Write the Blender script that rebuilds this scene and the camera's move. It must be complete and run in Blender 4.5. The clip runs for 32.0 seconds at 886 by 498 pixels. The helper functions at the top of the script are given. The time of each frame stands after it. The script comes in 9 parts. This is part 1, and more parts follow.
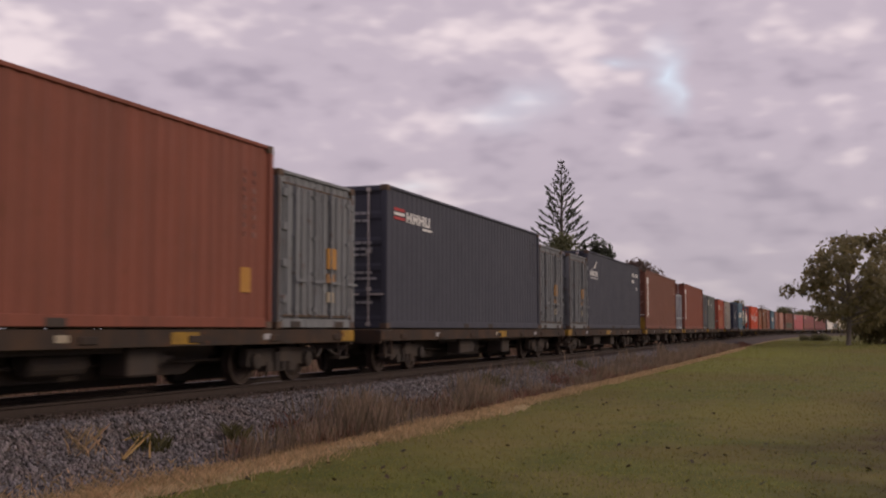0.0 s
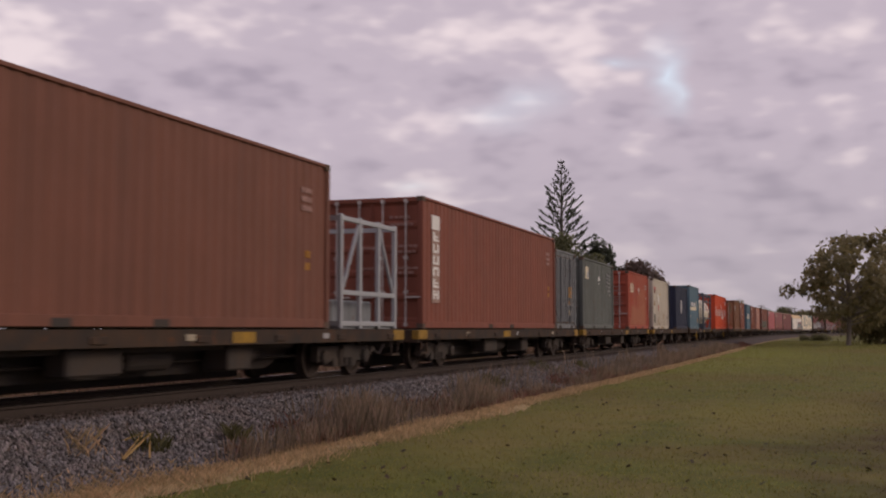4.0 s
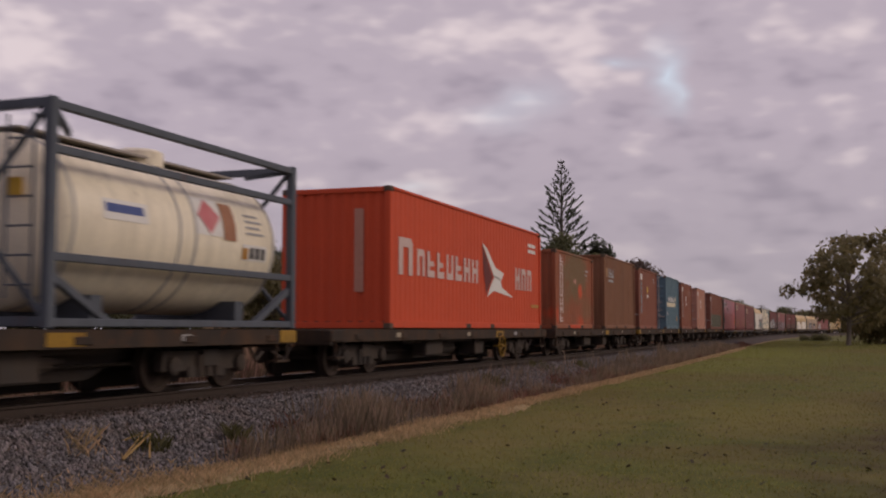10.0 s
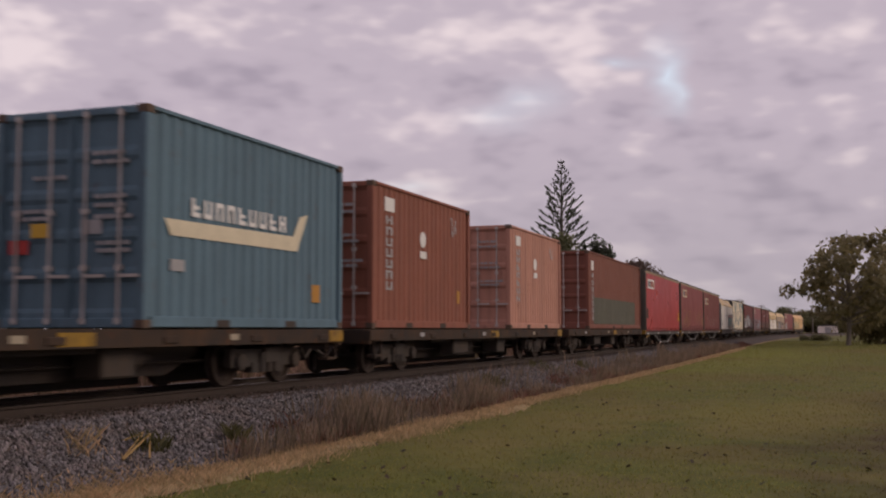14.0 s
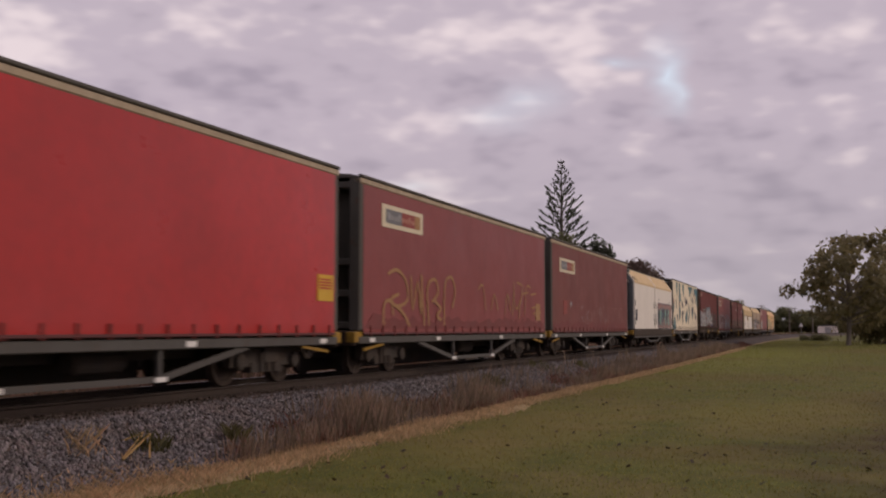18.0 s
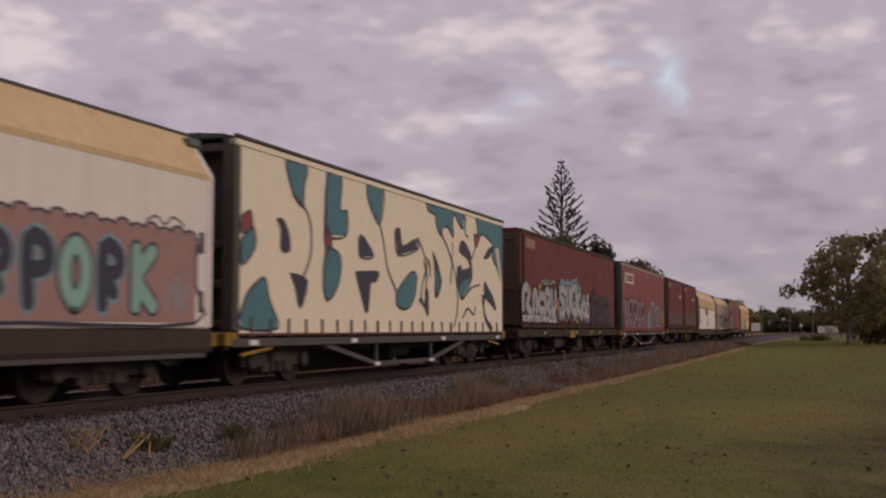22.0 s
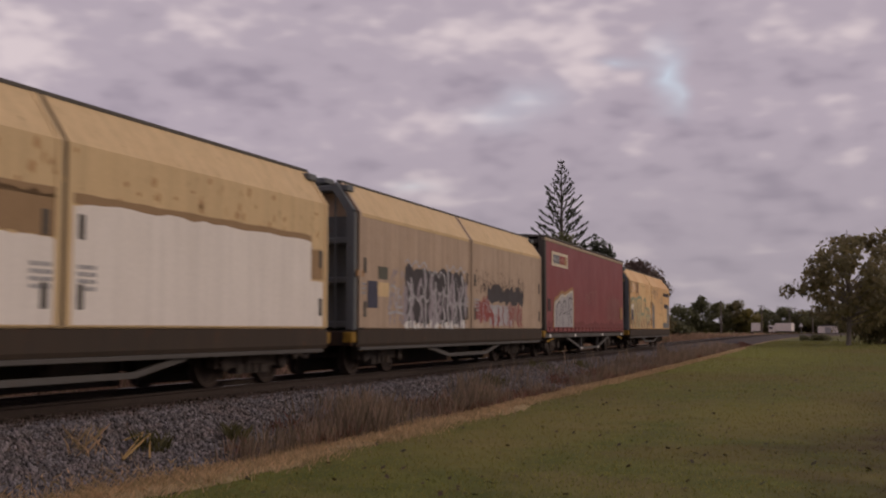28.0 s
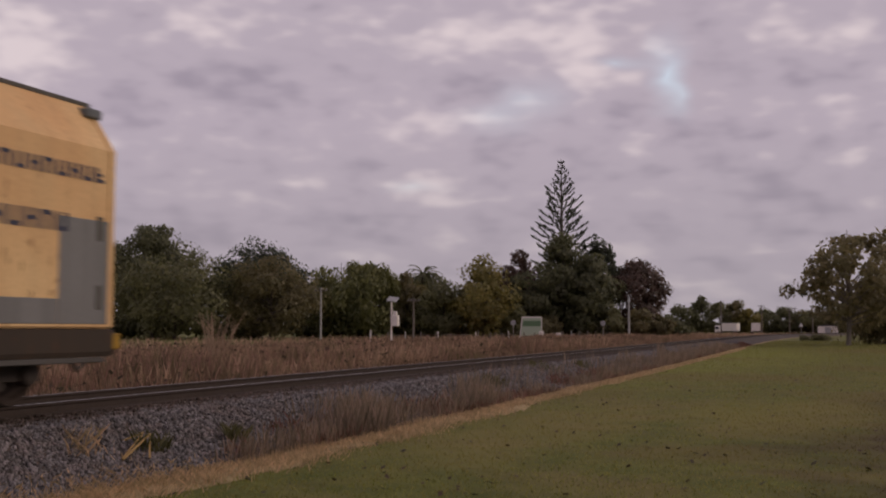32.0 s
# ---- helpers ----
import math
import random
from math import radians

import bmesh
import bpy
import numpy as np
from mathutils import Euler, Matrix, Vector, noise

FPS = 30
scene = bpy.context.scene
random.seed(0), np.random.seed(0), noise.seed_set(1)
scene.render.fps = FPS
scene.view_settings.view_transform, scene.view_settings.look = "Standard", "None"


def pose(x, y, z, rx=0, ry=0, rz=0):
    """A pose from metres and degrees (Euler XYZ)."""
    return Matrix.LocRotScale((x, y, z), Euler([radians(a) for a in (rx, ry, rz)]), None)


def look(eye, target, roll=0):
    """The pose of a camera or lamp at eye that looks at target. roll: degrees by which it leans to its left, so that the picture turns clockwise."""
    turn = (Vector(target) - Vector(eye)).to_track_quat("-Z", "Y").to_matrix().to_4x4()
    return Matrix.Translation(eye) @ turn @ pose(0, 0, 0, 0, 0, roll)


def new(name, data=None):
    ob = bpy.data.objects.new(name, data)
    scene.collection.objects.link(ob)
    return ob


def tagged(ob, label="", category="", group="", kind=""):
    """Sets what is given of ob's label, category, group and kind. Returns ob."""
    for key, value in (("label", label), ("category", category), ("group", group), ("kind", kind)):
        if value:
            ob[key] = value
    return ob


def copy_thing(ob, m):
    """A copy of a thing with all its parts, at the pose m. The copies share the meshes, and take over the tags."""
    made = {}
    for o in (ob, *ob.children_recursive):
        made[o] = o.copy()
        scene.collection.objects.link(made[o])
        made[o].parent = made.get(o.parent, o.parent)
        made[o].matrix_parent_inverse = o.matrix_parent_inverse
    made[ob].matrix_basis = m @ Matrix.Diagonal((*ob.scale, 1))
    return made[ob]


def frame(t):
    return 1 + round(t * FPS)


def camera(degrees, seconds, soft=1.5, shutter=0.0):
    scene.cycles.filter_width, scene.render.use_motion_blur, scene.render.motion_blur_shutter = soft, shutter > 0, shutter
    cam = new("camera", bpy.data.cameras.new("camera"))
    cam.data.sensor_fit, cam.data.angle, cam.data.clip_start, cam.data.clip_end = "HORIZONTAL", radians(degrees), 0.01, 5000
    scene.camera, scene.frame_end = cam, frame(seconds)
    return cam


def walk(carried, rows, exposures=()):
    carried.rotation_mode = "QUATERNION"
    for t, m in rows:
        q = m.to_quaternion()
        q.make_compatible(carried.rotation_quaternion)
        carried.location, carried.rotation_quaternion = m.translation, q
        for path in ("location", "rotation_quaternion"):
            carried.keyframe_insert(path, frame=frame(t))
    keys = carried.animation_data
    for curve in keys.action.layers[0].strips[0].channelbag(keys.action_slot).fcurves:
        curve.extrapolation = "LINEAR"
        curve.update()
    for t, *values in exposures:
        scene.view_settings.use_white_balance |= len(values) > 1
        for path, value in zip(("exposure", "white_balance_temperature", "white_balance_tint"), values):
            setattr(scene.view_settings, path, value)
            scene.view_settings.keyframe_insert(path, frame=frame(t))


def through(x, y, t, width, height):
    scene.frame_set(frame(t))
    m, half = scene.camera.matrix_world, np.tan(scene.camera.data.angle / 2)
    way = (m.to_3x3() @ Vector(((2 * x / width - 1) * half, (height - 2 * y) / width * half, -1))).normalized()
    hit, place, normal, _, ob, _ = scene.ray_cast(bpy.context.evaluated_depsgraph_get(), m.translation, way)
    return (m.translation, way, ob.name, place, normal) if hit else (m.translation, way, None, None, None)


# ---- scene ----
# ---------------------------------------------------------------- camera
cam = camera(43.97, 32.0, soft=2.1, shutter=0.32)
STAND = pose(0, 0, 0.89, 90 + 4.18, 0, 19.85)
walk(cam, [(0.0, STAND), (32.0, STAND)], [(0.0, 0.74), (7.0, 0.64), (8.0, 0.62), (9.0, 0.68), (10.0, 0.52), (11.0, 0.54), (12.5, 0.64), (14.0, 0.66), (18.0, 0.66), (20.0, 0.60), (21.0, 0.40), (22.0, 0.46), (23.0, 0.52), (24.0, 0.68), (25.0, 0.70), (27.5, 0.44), (28.0, 0.41), (28.5, 0.46), (29.2, 0.50), (30.0, 0.62), (30.6, 0.54), (31.2, 0.47), (32.0, 0.46)])

# ---------------------------------------------------------------- sky and light
SUN_ELEVATION, SUN_AZIMUTH = radians(26), radians(72)   # azimuth clockwise from +Y

# lumps of the cloud cover: azimuth clockwise from +Y, elevation, half width, half height (degrees) and strength
PALE_LUMPS = ((-41.1, 13.9, 2.4, 0.9, 0.9), (-33.2, 15.3, 2.1, 0.8, 0.4), (-27.3, 15.5, 1.8, 0.7, 0.5), (-36.1, 9.4, 1.9, 0.6, 0.7), (-24.6, 10.9, 3.2, 0.9, 0.4),
              (-20.6, 10.4, 1.6, 0.7, 0.45), (-27.8, 7.7, 2.1, 0.4, 0.7), (-21.3, 7.7, 2.1, 0.35, 0.5), (-19.4, 15.5, 1.5, 0.9, 0.7), (-16.8, 14.9, 1.8, 0.8, 0.7),
              (-13.0, 14.7, 1.8, 0.7, 0.8), (-11.6, 12.9, 2.5, 0.9, 0.8), (-17.9, 10.7, 1.8, 0.5, 0.5), (-9.4, 9.9, 1.1, 0.4, 0.9), (-10.4, 9.3, 1.8, 0.4, 0.5),
              (-5.4, 11.2, 2.5, 0.5, 0.55), (-0.2, 11.2, 1.8, 0.6, 0.55), (0.6, 8.4, 2.2, 0.5, 0.5), (-18.2, 6.7, 2.2, 0.3, 0.7))
PALE_MORE = ((-7.0, 2.3, 4.5, 0.3, 0.7), (-12.0, 4.4, 4.0, 0.3, 0.4), (-3.0, 3.9, 3.5, 0.25, 0.4), (0.8, 14.3, 1.6, 0.8, 0.6), (-1.9, 5.5, 2.7, 0.25, 0.4), (-23.0, 16.1, 1.8, 0.7, 0.5), (-39.1, 7.0, 2.7, 0.4, 0.4))
DARK_LUMPS = ((-10.5, 13.7, 1.6, 0.4, 0.5), (-30.0, 12.5, 5.0, 1.2, 0.12), (-37.1, 11.2, 3.2, 0.9, 0.35), (-25.3, 13.4, 3.0, 0.9, 0.4), (-4.5, 13.0, 2.8, 1.0, 0.45),
              (-30.8, 8.7, 3.8, 0.5, 0.4), (-22.6, 8.7, 3.2, 0.4, 0.6), (-5.1, 8.3, 4.1, 0.5, 0.4), (-3.8, 6.9, 4.1, 0.4, 0.6), (-14.6, 7.6, 2.7, 0.4, 0.35),
              (-17.6, 12.8, 2.1, 0.6, 0.5), (-7.9, 8.2, 2.4, 0.4, 0.4), (-24.1, 6.0, 4.7, 0.4, 0.5), (-11.1, 11.0, 2.4, 0.4, 0.4), (-8.0, 3.4, 5.0, 0.3, 0.5), (-1.0, 4.6, 4.0, 0.25, 0.4), (-36.0, 4.6, 7.0, 1.4, 0.4), (-25.0, 4.8, 7.0, 1.4, 0.4), (-9.5, 5.3, 5.0, 0.7, 0.75), (-2.0, 5.6, 4.0, 0.6, 0.6))
RIFTS = ((-8.2, 13.0, 0.75, 1.3, 0.95), (-7.7, 12.0, 0.6, 0.9, 0.45), (-15.3, 11.9, 1.8, 0.8, 0.42), (-17.0, 10.8, 1.7, 0.6, 0.32), (-10.4, 13.6, 1.0, 0.3, 0.5), (-21.0, 7.6, 1.2, 0.3, 0.3))   # where the blue shows


def make_world():
    world = bpy.data.worlds.new("overcast_evening_sky")
    scene.world = world
    world.use_nodes = True
    nt = world.node_tree
    nt.nodes.clear()
    N, L = nt.nodes.new, nt.links.new
    out, bg = N("ShaderNodeOutputWorld"), N("ShaderNodeBackground")
    sky = N("ShaderNodeTexSky")
    sky.sky_type, sky.sun_disc = "NISHITA", False
    sky.sun_elevation, sky.sun_rotation = SUN_ELEVATION, SUN_AZIMUTH
    skym = N("ShaderNodeVectorMath"); skym.operation = "SCALE"; skym.inputs[3].default_value = 0.085
    L(sky.outputs[0], skym.inputs[0])
    tc, sep = N("ShaderNodeTexCoord"), N("ShaderNodeSeparateXYZ")
    L(tc.outputs["Generated"], sep.inputs[0])

    def math_node(op, a, b=None, clamp=False):
        n = N("ShaderNodeMath"); n.operation = op; n.use_clamp = clamp
        for i, v in enumerate((a, b)):
            if v is None:
                continue
            if isinstance(v, (int, float)):
                n.inputs[i].default_value = v
            else:
                L(v, n.inputs[i])
        return n.outputs[0]

    up = math_node("MAXIMUM", sep.outputs[2], 0.0)
    low = math_node("ADD", up, 0.24)
    px, py = math_node("DIVIDE", sep.outputs[0], low), math_node("DIVIDE", sep.outputs[1], low)
    comb = N("ShaderNodeCombineXYZ")
    L(px, comb.inputs[0]); L(py, comb.inputs[1])

    def clouds(scale, detail, shift, rough=0.55, distort=0.3):
        mp = N("ShaderNodeMapping"); mp.inputs["Location"].default_value = shift
        mp.inputs["Rotation"].default_value = (0, 0, radians(12))
        mp.inputs["Scale"].default_value = (1.0, 0.85, 1.0)
        L(comb.outputs[0], mp.inputs[0])
        nz = N("ShaderNodeTexNoise")
        nz.inputs["Scale"].default_value, nz.inputs["Detail"].default_value = scale, detail
        nz.inputs["Roughness"].default_value, nz.inputs["Distortion"].default_value = rough, distort
        L(mp.outputs[0], nz.inputs[0])
        return nz.outputs[0]

    big, small = clouds(1.8, 2.0, (3.1, 1.7, 0.0), 0.4, 0.1), clouds(4.6, 3.0, (0.4, 7.7, 2.0), 0.5, 0.1)
    # azimuth and elevation in degrees, with wavering edges
    azimuth = math_node("MULTIPLY", math_node("ARCTAN2", sep.outputs[0], sep.outputs[1]), 57.3)
    elevation = math_node("MULTIPLY", math_node("ARCSINE", sep.outputs[2]), 57.3)
    angles = N("ShaderNodeCombineXYZ")
    L(azimuth, angles.inputs[0]); L(elevation, angles.inputs[1])
    flat = N("ShaderNodeMapping"); flat.inputs["Scale"].default_value = (0.46, 1.0, 1.0)
    L(angles.outputs[0], flat.inputs[0])

    def drift(scale, detail, much):
        nz = N("ShaderNodeTexNoise")
        nz.inputs["Scale"].default_value, nz.inputs["Detail"].default_value, nz.inputs["Roughness"].default_value = scale, detail, 0.55
        L(flat.outputs[0], nz.inputs[0])
        off = N("ShaderNodeVectorMath"); off.operation = "SUBTRACT"; off.inputs[1].default_value = (0.5, 0.5, 0.5)
        L(nz.outputs["Color"], off.inputs[0])
        by = N("ShaderNodeVectorMath"); by.operation = "MULTIPLY"; by.inputs[1].default_value = much
        L(off.outputs[0], by.inputs[0])
        return nz.outputs[0], by.outputs[0]

    fluff, waver = drift(0.45, 2.0, (3.4, 1.2, 0.0))
    bands = drift(0.95, 1.5, (1.0, 1.0, 0.0))[0]
    ragged = N("ShaderNodeVectorMath"); ragged.operation = "ADD"
    L(angles.outputs[0], ragged.inputs[0]); L(waver, ragged.inputs[1])

    def lumps(table, total):
        for a, e_, w, h, k in table:
            mp = N("ShaderNodeMapping"); mp.vector_type = "TEXTURE"
            mp.inputs["Location"].default_value, mp.inputs["Scale"].default_value = (a, e_, 0), (w * 2.2, h * 2.2, 1)
            L(ragged.outputs[0], mp.inputs[0])
            ball = N("ShaderNodeTexGradient"); ball.gradient_type = "QUADRATIC_SPHERE"
            L(mp.outputs[0], ball.inputs[0])
            total = math_node("ADD", math_node("MULTIPLY", ball.outputs["Fac"], k), total)
        return total

    cover = math_node("SUBTRACT", lumps(PALE_LUMPS + PALE_MORE, 0.0), lumps(DARK_LUMPS, 0.0))
    both = math_node("ADD", math_node("ADD", math_node("MULTIPLY", big, 0.22), math_node("MULTIPLY", small, 0.10)), math_node("ADD", math_node("MULTIPLY", fluff, 0.36), math_node("MULTIPLY", bands, 0.32)))
    both = math_node("ADD", both, math_node("MULTIPLY", cover, 0.16))
    ramp = N("ShaderNodeValToRGB")
    ramp.color_ramp.interpolation = "EASE"
    e = ramp.color_ramp.elements
    e[0].position, e[0].color = 0.31, (0.246, 0.208, 0.254, 1)
    e[1].position, e[1].color = 0.68, (0.522, 0.442, 0.462, 1)
    m = e.new(0.50); m.color = (0.344, 0.291, 0.338, 1)
    L(both, ramp.inputs[0])
    # paler and greyer towards the horizon
    hz = N("ShaderNodeMix"); hz.data_type = "RGBA"
    fade = math_node("MULTIPLY", math_node("SUBTRACT", 1.0, math_node("MULTIPLY", up, 5.5), True), 0.6)
    L(fade, hz.inputs[0]); L(ramp.outputs[0], hz.inputs[6])
    hz.inputs[7].default_value = (0.245, 0.224, 0.240, 1)
    # thin places through which the blue shows
    gap = N("ShaderNodeMix"); gap.data_type = "RGBA"
    thin = math_node("MULTIPLY", lumps(RIFTS, 0.0), math_node("ADD", fluff, 0.55), True)
    pale = N("ShaderNodeVectorMath"); pale.operation = "ADD"; pale.inputs[1].default_value = (0.27, 0.24, 0.22)
    L(skym.outputs[0], pale.inputs[0])
    L(math_node("MULTIPLY", thin, 0.8), gap.inputs[0]); L(hz.outputs[2], gap.inputs[6])
    L(pale.outputs[0], gap.inputs[7])
    side = N("ShaderNodeVectorMath"); side.operation = "SCALE"
    L(gap.outputs[2], side.inputs[0])
    L(math_node("SUBTRACT", 0.965, math_node("MULTIPLY", sep.outputs[0], 0.02)), side.inputs[3])
    L(side.outputs[0], bg.inputs[0])
    bg.inputs[1].default_value = 1.0
    L(bg.outputs[0], out.inputs[0])


make_world()
sun = new("sun", bpy.data.lights.new("sun", "SUN"))
sun.data.energy, sun.data.angle, sun.data.color = 0.75, radians(22), (1.0, 0.83, 0.66)
sun_from = Vector((math.sin(SUN_AZIMUTH) * math.cos(SUN_ELEVATION), math.cos(SUN_AZIMUTH) * math.cos(SUN_ELEVATION), math.sin(SUN_ELEVATION)))
sun.matrix_world = look(sun_from * 100, (0, 0, 0))


# ---------------------------------------------------------------- materials
def material(name, color, rough=0.6, metal=0.0, second=None, amount=0.35, scale=2.5, streak=0.0, rust=0.0,
             fine=18.0, bump=0.15, spec=0.4, per_object=0.0, per_island=0.0, stretch=(1, 1, 1), dust=None, dust_amount=0.0):
    """Painted metal, timber, soil: a base colour with patches at two scales, streaks, rust and fine relief."""
    m = bpy.data.materials.new(name)
    m.use_nodes = True
    nt = m.node_tree
    N, L = nt.nodes.new, nt.links.new
    bsdf = nt.nodes["Principled BSDF"]
    tc, info = N("ShaderNodeTexCoord"), N("ShaderNodeObjectInfo")
    shift = N("ShaderNodeVectorMath"); shift.operation = "MULTIPLY_ADD"
    spread = N("ShaderNodeCombineXYZ")
    for i in range(3):
        L(info.outputs["Random"], spread.inputs[i])
    L(spread.outputs[0], shift.inputs[0]); shift.inputs[1].default_value = (31.0, 17.0, 23.0)
    L(tc.outputs["Object"], shift.inputs[2])

    def noise_at(s, detail, stretched=(1, 1, 1), rough_=0.55):
        mp = N("ShaderNodeMapping"); mp.inputs["Scale"].default_value = stretched
        L(shift.outputs[0], mp.inputs[0])
        nz = N("ShaderNodeTexNoise")
        nz.inputs["Scale"].default_value, nz.inputs["Detail"].default_value, nz.inputs["Roughness"].default_value = s, detail, rough_
        L(mp.outputs[0], nz.inputs[0])
        return nz.outputs[0]

    def span(v, a, b, top=1.0):
        r = N("ShaderNodeMapRange"); r.inputs[1].default_value, r.inputs[2].default_value, r.inputs[4].default_value = a, b, top
        L(v, r.inputs[0])
        return r.outputs[0]

    def mix(fac, a, b, mode="MIX"):
        n = N("ShaderNodeMix"); n.data_type = "RGBA"; n.blend_type = mode
        for i, v in ((0, fac), (6, a), (7, b)):
            if isinstance(v, (tuple, list)):
                n.inputs[i].default_value = (*v[:3], 1)
            elif isinstance(v, (int, float)):
                n.inputs[i].default_value = v
            else:
                L(v, n.inputs[i])
        return n.outputs[2]

    second = second or tuple(c * 0.7 for c in color)
    col = mix(span(noise_at(scale, 5, stretch), 0.35, 0.68, amount), color, second)
    col = mix(span(noise_at(fine, 6), 0.3, 0.75, amount * 0.5), col, tuple(c * 0.62 for c in second))
    if dust:
        col = mix(span(noise_at(scale * 0.45, 4), 0.42, 0.66, dust_amount), col, dust)
    if streak:
        col = mix(span(noise_at(1.0, 6, (5.5, 5.5, 0.22)), 0.42, 0.66, streak), col, tuple(c * 0.45 + 0.012 for c in color))
    if rust:
        col = mix(span(noise_at(5.5, 8, (1, 1, 0.55), 0.68), 0.60, 0.68, rust), col, (0.11, 0.045, 0.02))
    if per_object or per_island:
        geo = N("ShaderNodeNewGeometry")
        hsv = N("ShaderNodeHueSaturation")
        v = geo.outputs["Random Per Island"] if per_island else info.outputs["Random"]
        k = per_island or per_object
        r = N("ShaderNodeMapRange"); r.inputs[3].default_value, r.inputs[4].default_value = 1 - k, 1 + k
        L(v, r.inputs[0]); L(r.outputs[0], hsv.inputs["Value"]); L(col, hsv.inputs["Color"])
        h = N("ShaderNodeMapRange"); h.inputs[3].default_value, h.inputs[4].default_value = 0.5 + 0.04 * k, 0.5 - 0.04 * k
        L(v, h.inputs[0]); L(h.outputs[0], hsv.inputs["Hue"])
        col = hsv.outputs[0]
    L(col, bsdf.inputs["Base Color"])
    rr = N("ShaderNodeMapRange"); rr.inputs[3].default_value, rr.inputs[4].default_value = max(0.05, rough - 0.12), min(1, rough + 0.14)
    L(noise_at(scale * 2, 4), rr.inputs[0]); L(rr.outputs[0], bsdf.inputs["Roughness"])
    bsdf.inputs["Metallic"].default_value = metal
    bsdf.inputs["Specular IOR Level"].default_value = spec
    if bump:
        bp = N("ShaderNodeBump"); bp.inputs["Strength"].default_value, bp.inputs["Distance"].default_value = bump, 0.012
        L(noise_at(fine * 1.3, 5), bp.inputs["Height"]); L(bp.outputs[0], bsdf.inputs["Normal"])
    return m


def paint(name, c, **k):
    a = dict(rough=0.62, amount=0.45, scale=1.1, streak=0.4, rust=0.4, bump=0.05, spec=0.2)
    a.update(k)
    return material(name, c, **a)


M = {}
M["oxide"] = paint("oxide_red_container_paint", (0.225, 0.070, 0.044), second=(0.175, 0.068, 0.046))
M["oxide_dull"] = paint("dull_oxide_container_paint", (0.222, 0.082, 0.057), second=(0.17, 0.072, 0.052), rust=0.5)
M["chocolate"] = paint("chocolate_brown_container_paint", (0.185, 0.074, 0.049), second=(0.145, 0.066, 0.045), rust=0.2)
M["brown"] = paint("brown_container_paint", (0.240, 0.108, 0.060), second=(0.185, 0.092, 0.052), rust=0.2)
M["oxide_pale"] = paint("sun_faded_oxide_container_paint", (0.275, 0.100, 0.066), second=(0.215, 0.088, 0.060))
M["charcoal"] = paint("charcoal_container_paint", (0.061, 0.062, 0.079), second=(0.050, 0.052, 0.068), rust=0.0, streak=0.15)
M["navy"] = paint("navy_container_paint", (0.031, 0.038, 0.066), second=(0.03, 0.03, 0.05), rust=0.0, streak=0.15)
M["sage"] = paint("weathered_grey_green_paint", (0.140, 0.152, 0.140), second=(0.105, 0.108, 0.095), rust=0.7, streak=0.75)
M["grey_old"] = paint("old_grey_steel_paint", (0.215, 0.225, 0.235), second=(0.15, 0.148, 0.145), rust=1.0, streak=0.8)
M["redc"] = paint("faded_red_container_paint", (0.38, 0.076, 0.045), second=(0.31, 0.08, 0.05), dust=(0.36, 0.16, 0.11), dust_amount=0.3)
M["white"] = paint("cream_white_container_paint", (0.58, 0.52, 0.43), second=(0.46, 0.41, 0.33), rust=0.5, streak=0.4)
M["teal"] = paint("teal_blue_container_paint", (0.115, 0.188, 0.236), second=(0.098, 0.15, 0.19), rust=0.35)
M["orange_red"] = paint("orange_red_container_paint", (0.58, 0.080, 0.030), second=(0.49, 0.074, 0.034), rust=0.0, streak=0.12)
M["patchy"] = paint("patched_brown_orange_paint", (0.34, 0.108, 0.056), second=(0.27, 0.112, 0.060), amount=0.6, scale=0.9)
M["pink"] = paint("sun_bleached_oxide_paint", (0.50, 0.255, 0.19), second=(0.41, 0.20, 0.145))
M["maroon"] = paint("maroon_wagon_paint", (0.155, 0.034, 0.030), second=(0.12, 0.035, 0.032), rust=0.0)
M["red_new"] = material("red_curtain_vinyl", (0.46, 0.022, 0.018), 0.30, second=(0.31, 0.020, 0.018), amount=0.7, scale=0.45, bump=0.05, fine=5, dust=(0.30, 0.06, 0.06), dust_amount=0.2, spec=0.4)
M["maroon_curtain"] = material("faded_maroon_curtain_vinyl", (0.235, 0.044, 0.040), 0.5, second=(0.185, 0.042, 0.040), amount=0.5, scale=0.5, bump=0.05, fine=5, streak=0.15)
M["maroon_old"] = material("weathered_maroon_curtain_vinyl", (0.185, 0.040, 0.033), 0.6, second=(0.14, 0.036, 0.030), amount=0.6, scale=0.6, bump=0.05, fine=5, streak=0.3, dust=(0.20, 0.07, 0.05), dust_amount=0.3)
M["cream"] = paint("cream_wagon_paint", (0.64, 0.47, 0.26), second=(0.56, 0.40, 0.22), rust=0.3, streak=0.22)
M["cream_dirty"] = paint("dirty_cream_wagon_paint", (0.46, 0.345, 0.25), second=(0.38, 0.28, 0.20), rust=0.4, streak=0.4)
M["cream_gold"] = paint("golden_cream_wagon_paint", (0.76, 0.52, 0.26), second=(0.62, 0.34, 0.155), amount=0.7, scale=0.55, rust=0.45, streak=0.2)
M["offwhite"] = paint("fresh_off_white_paint", (0.78, 0.72, 0.66), second=(0.68, 0.62, 0.56), rust=0.0, streak=0.15)
M["sill"] = paint("brown_dusty_underframe_paint", (0.050, 0.038, 0.029), second=(0.072, 0.048, 0.033), rust=0.5, rough=0.8, spec=0.2)
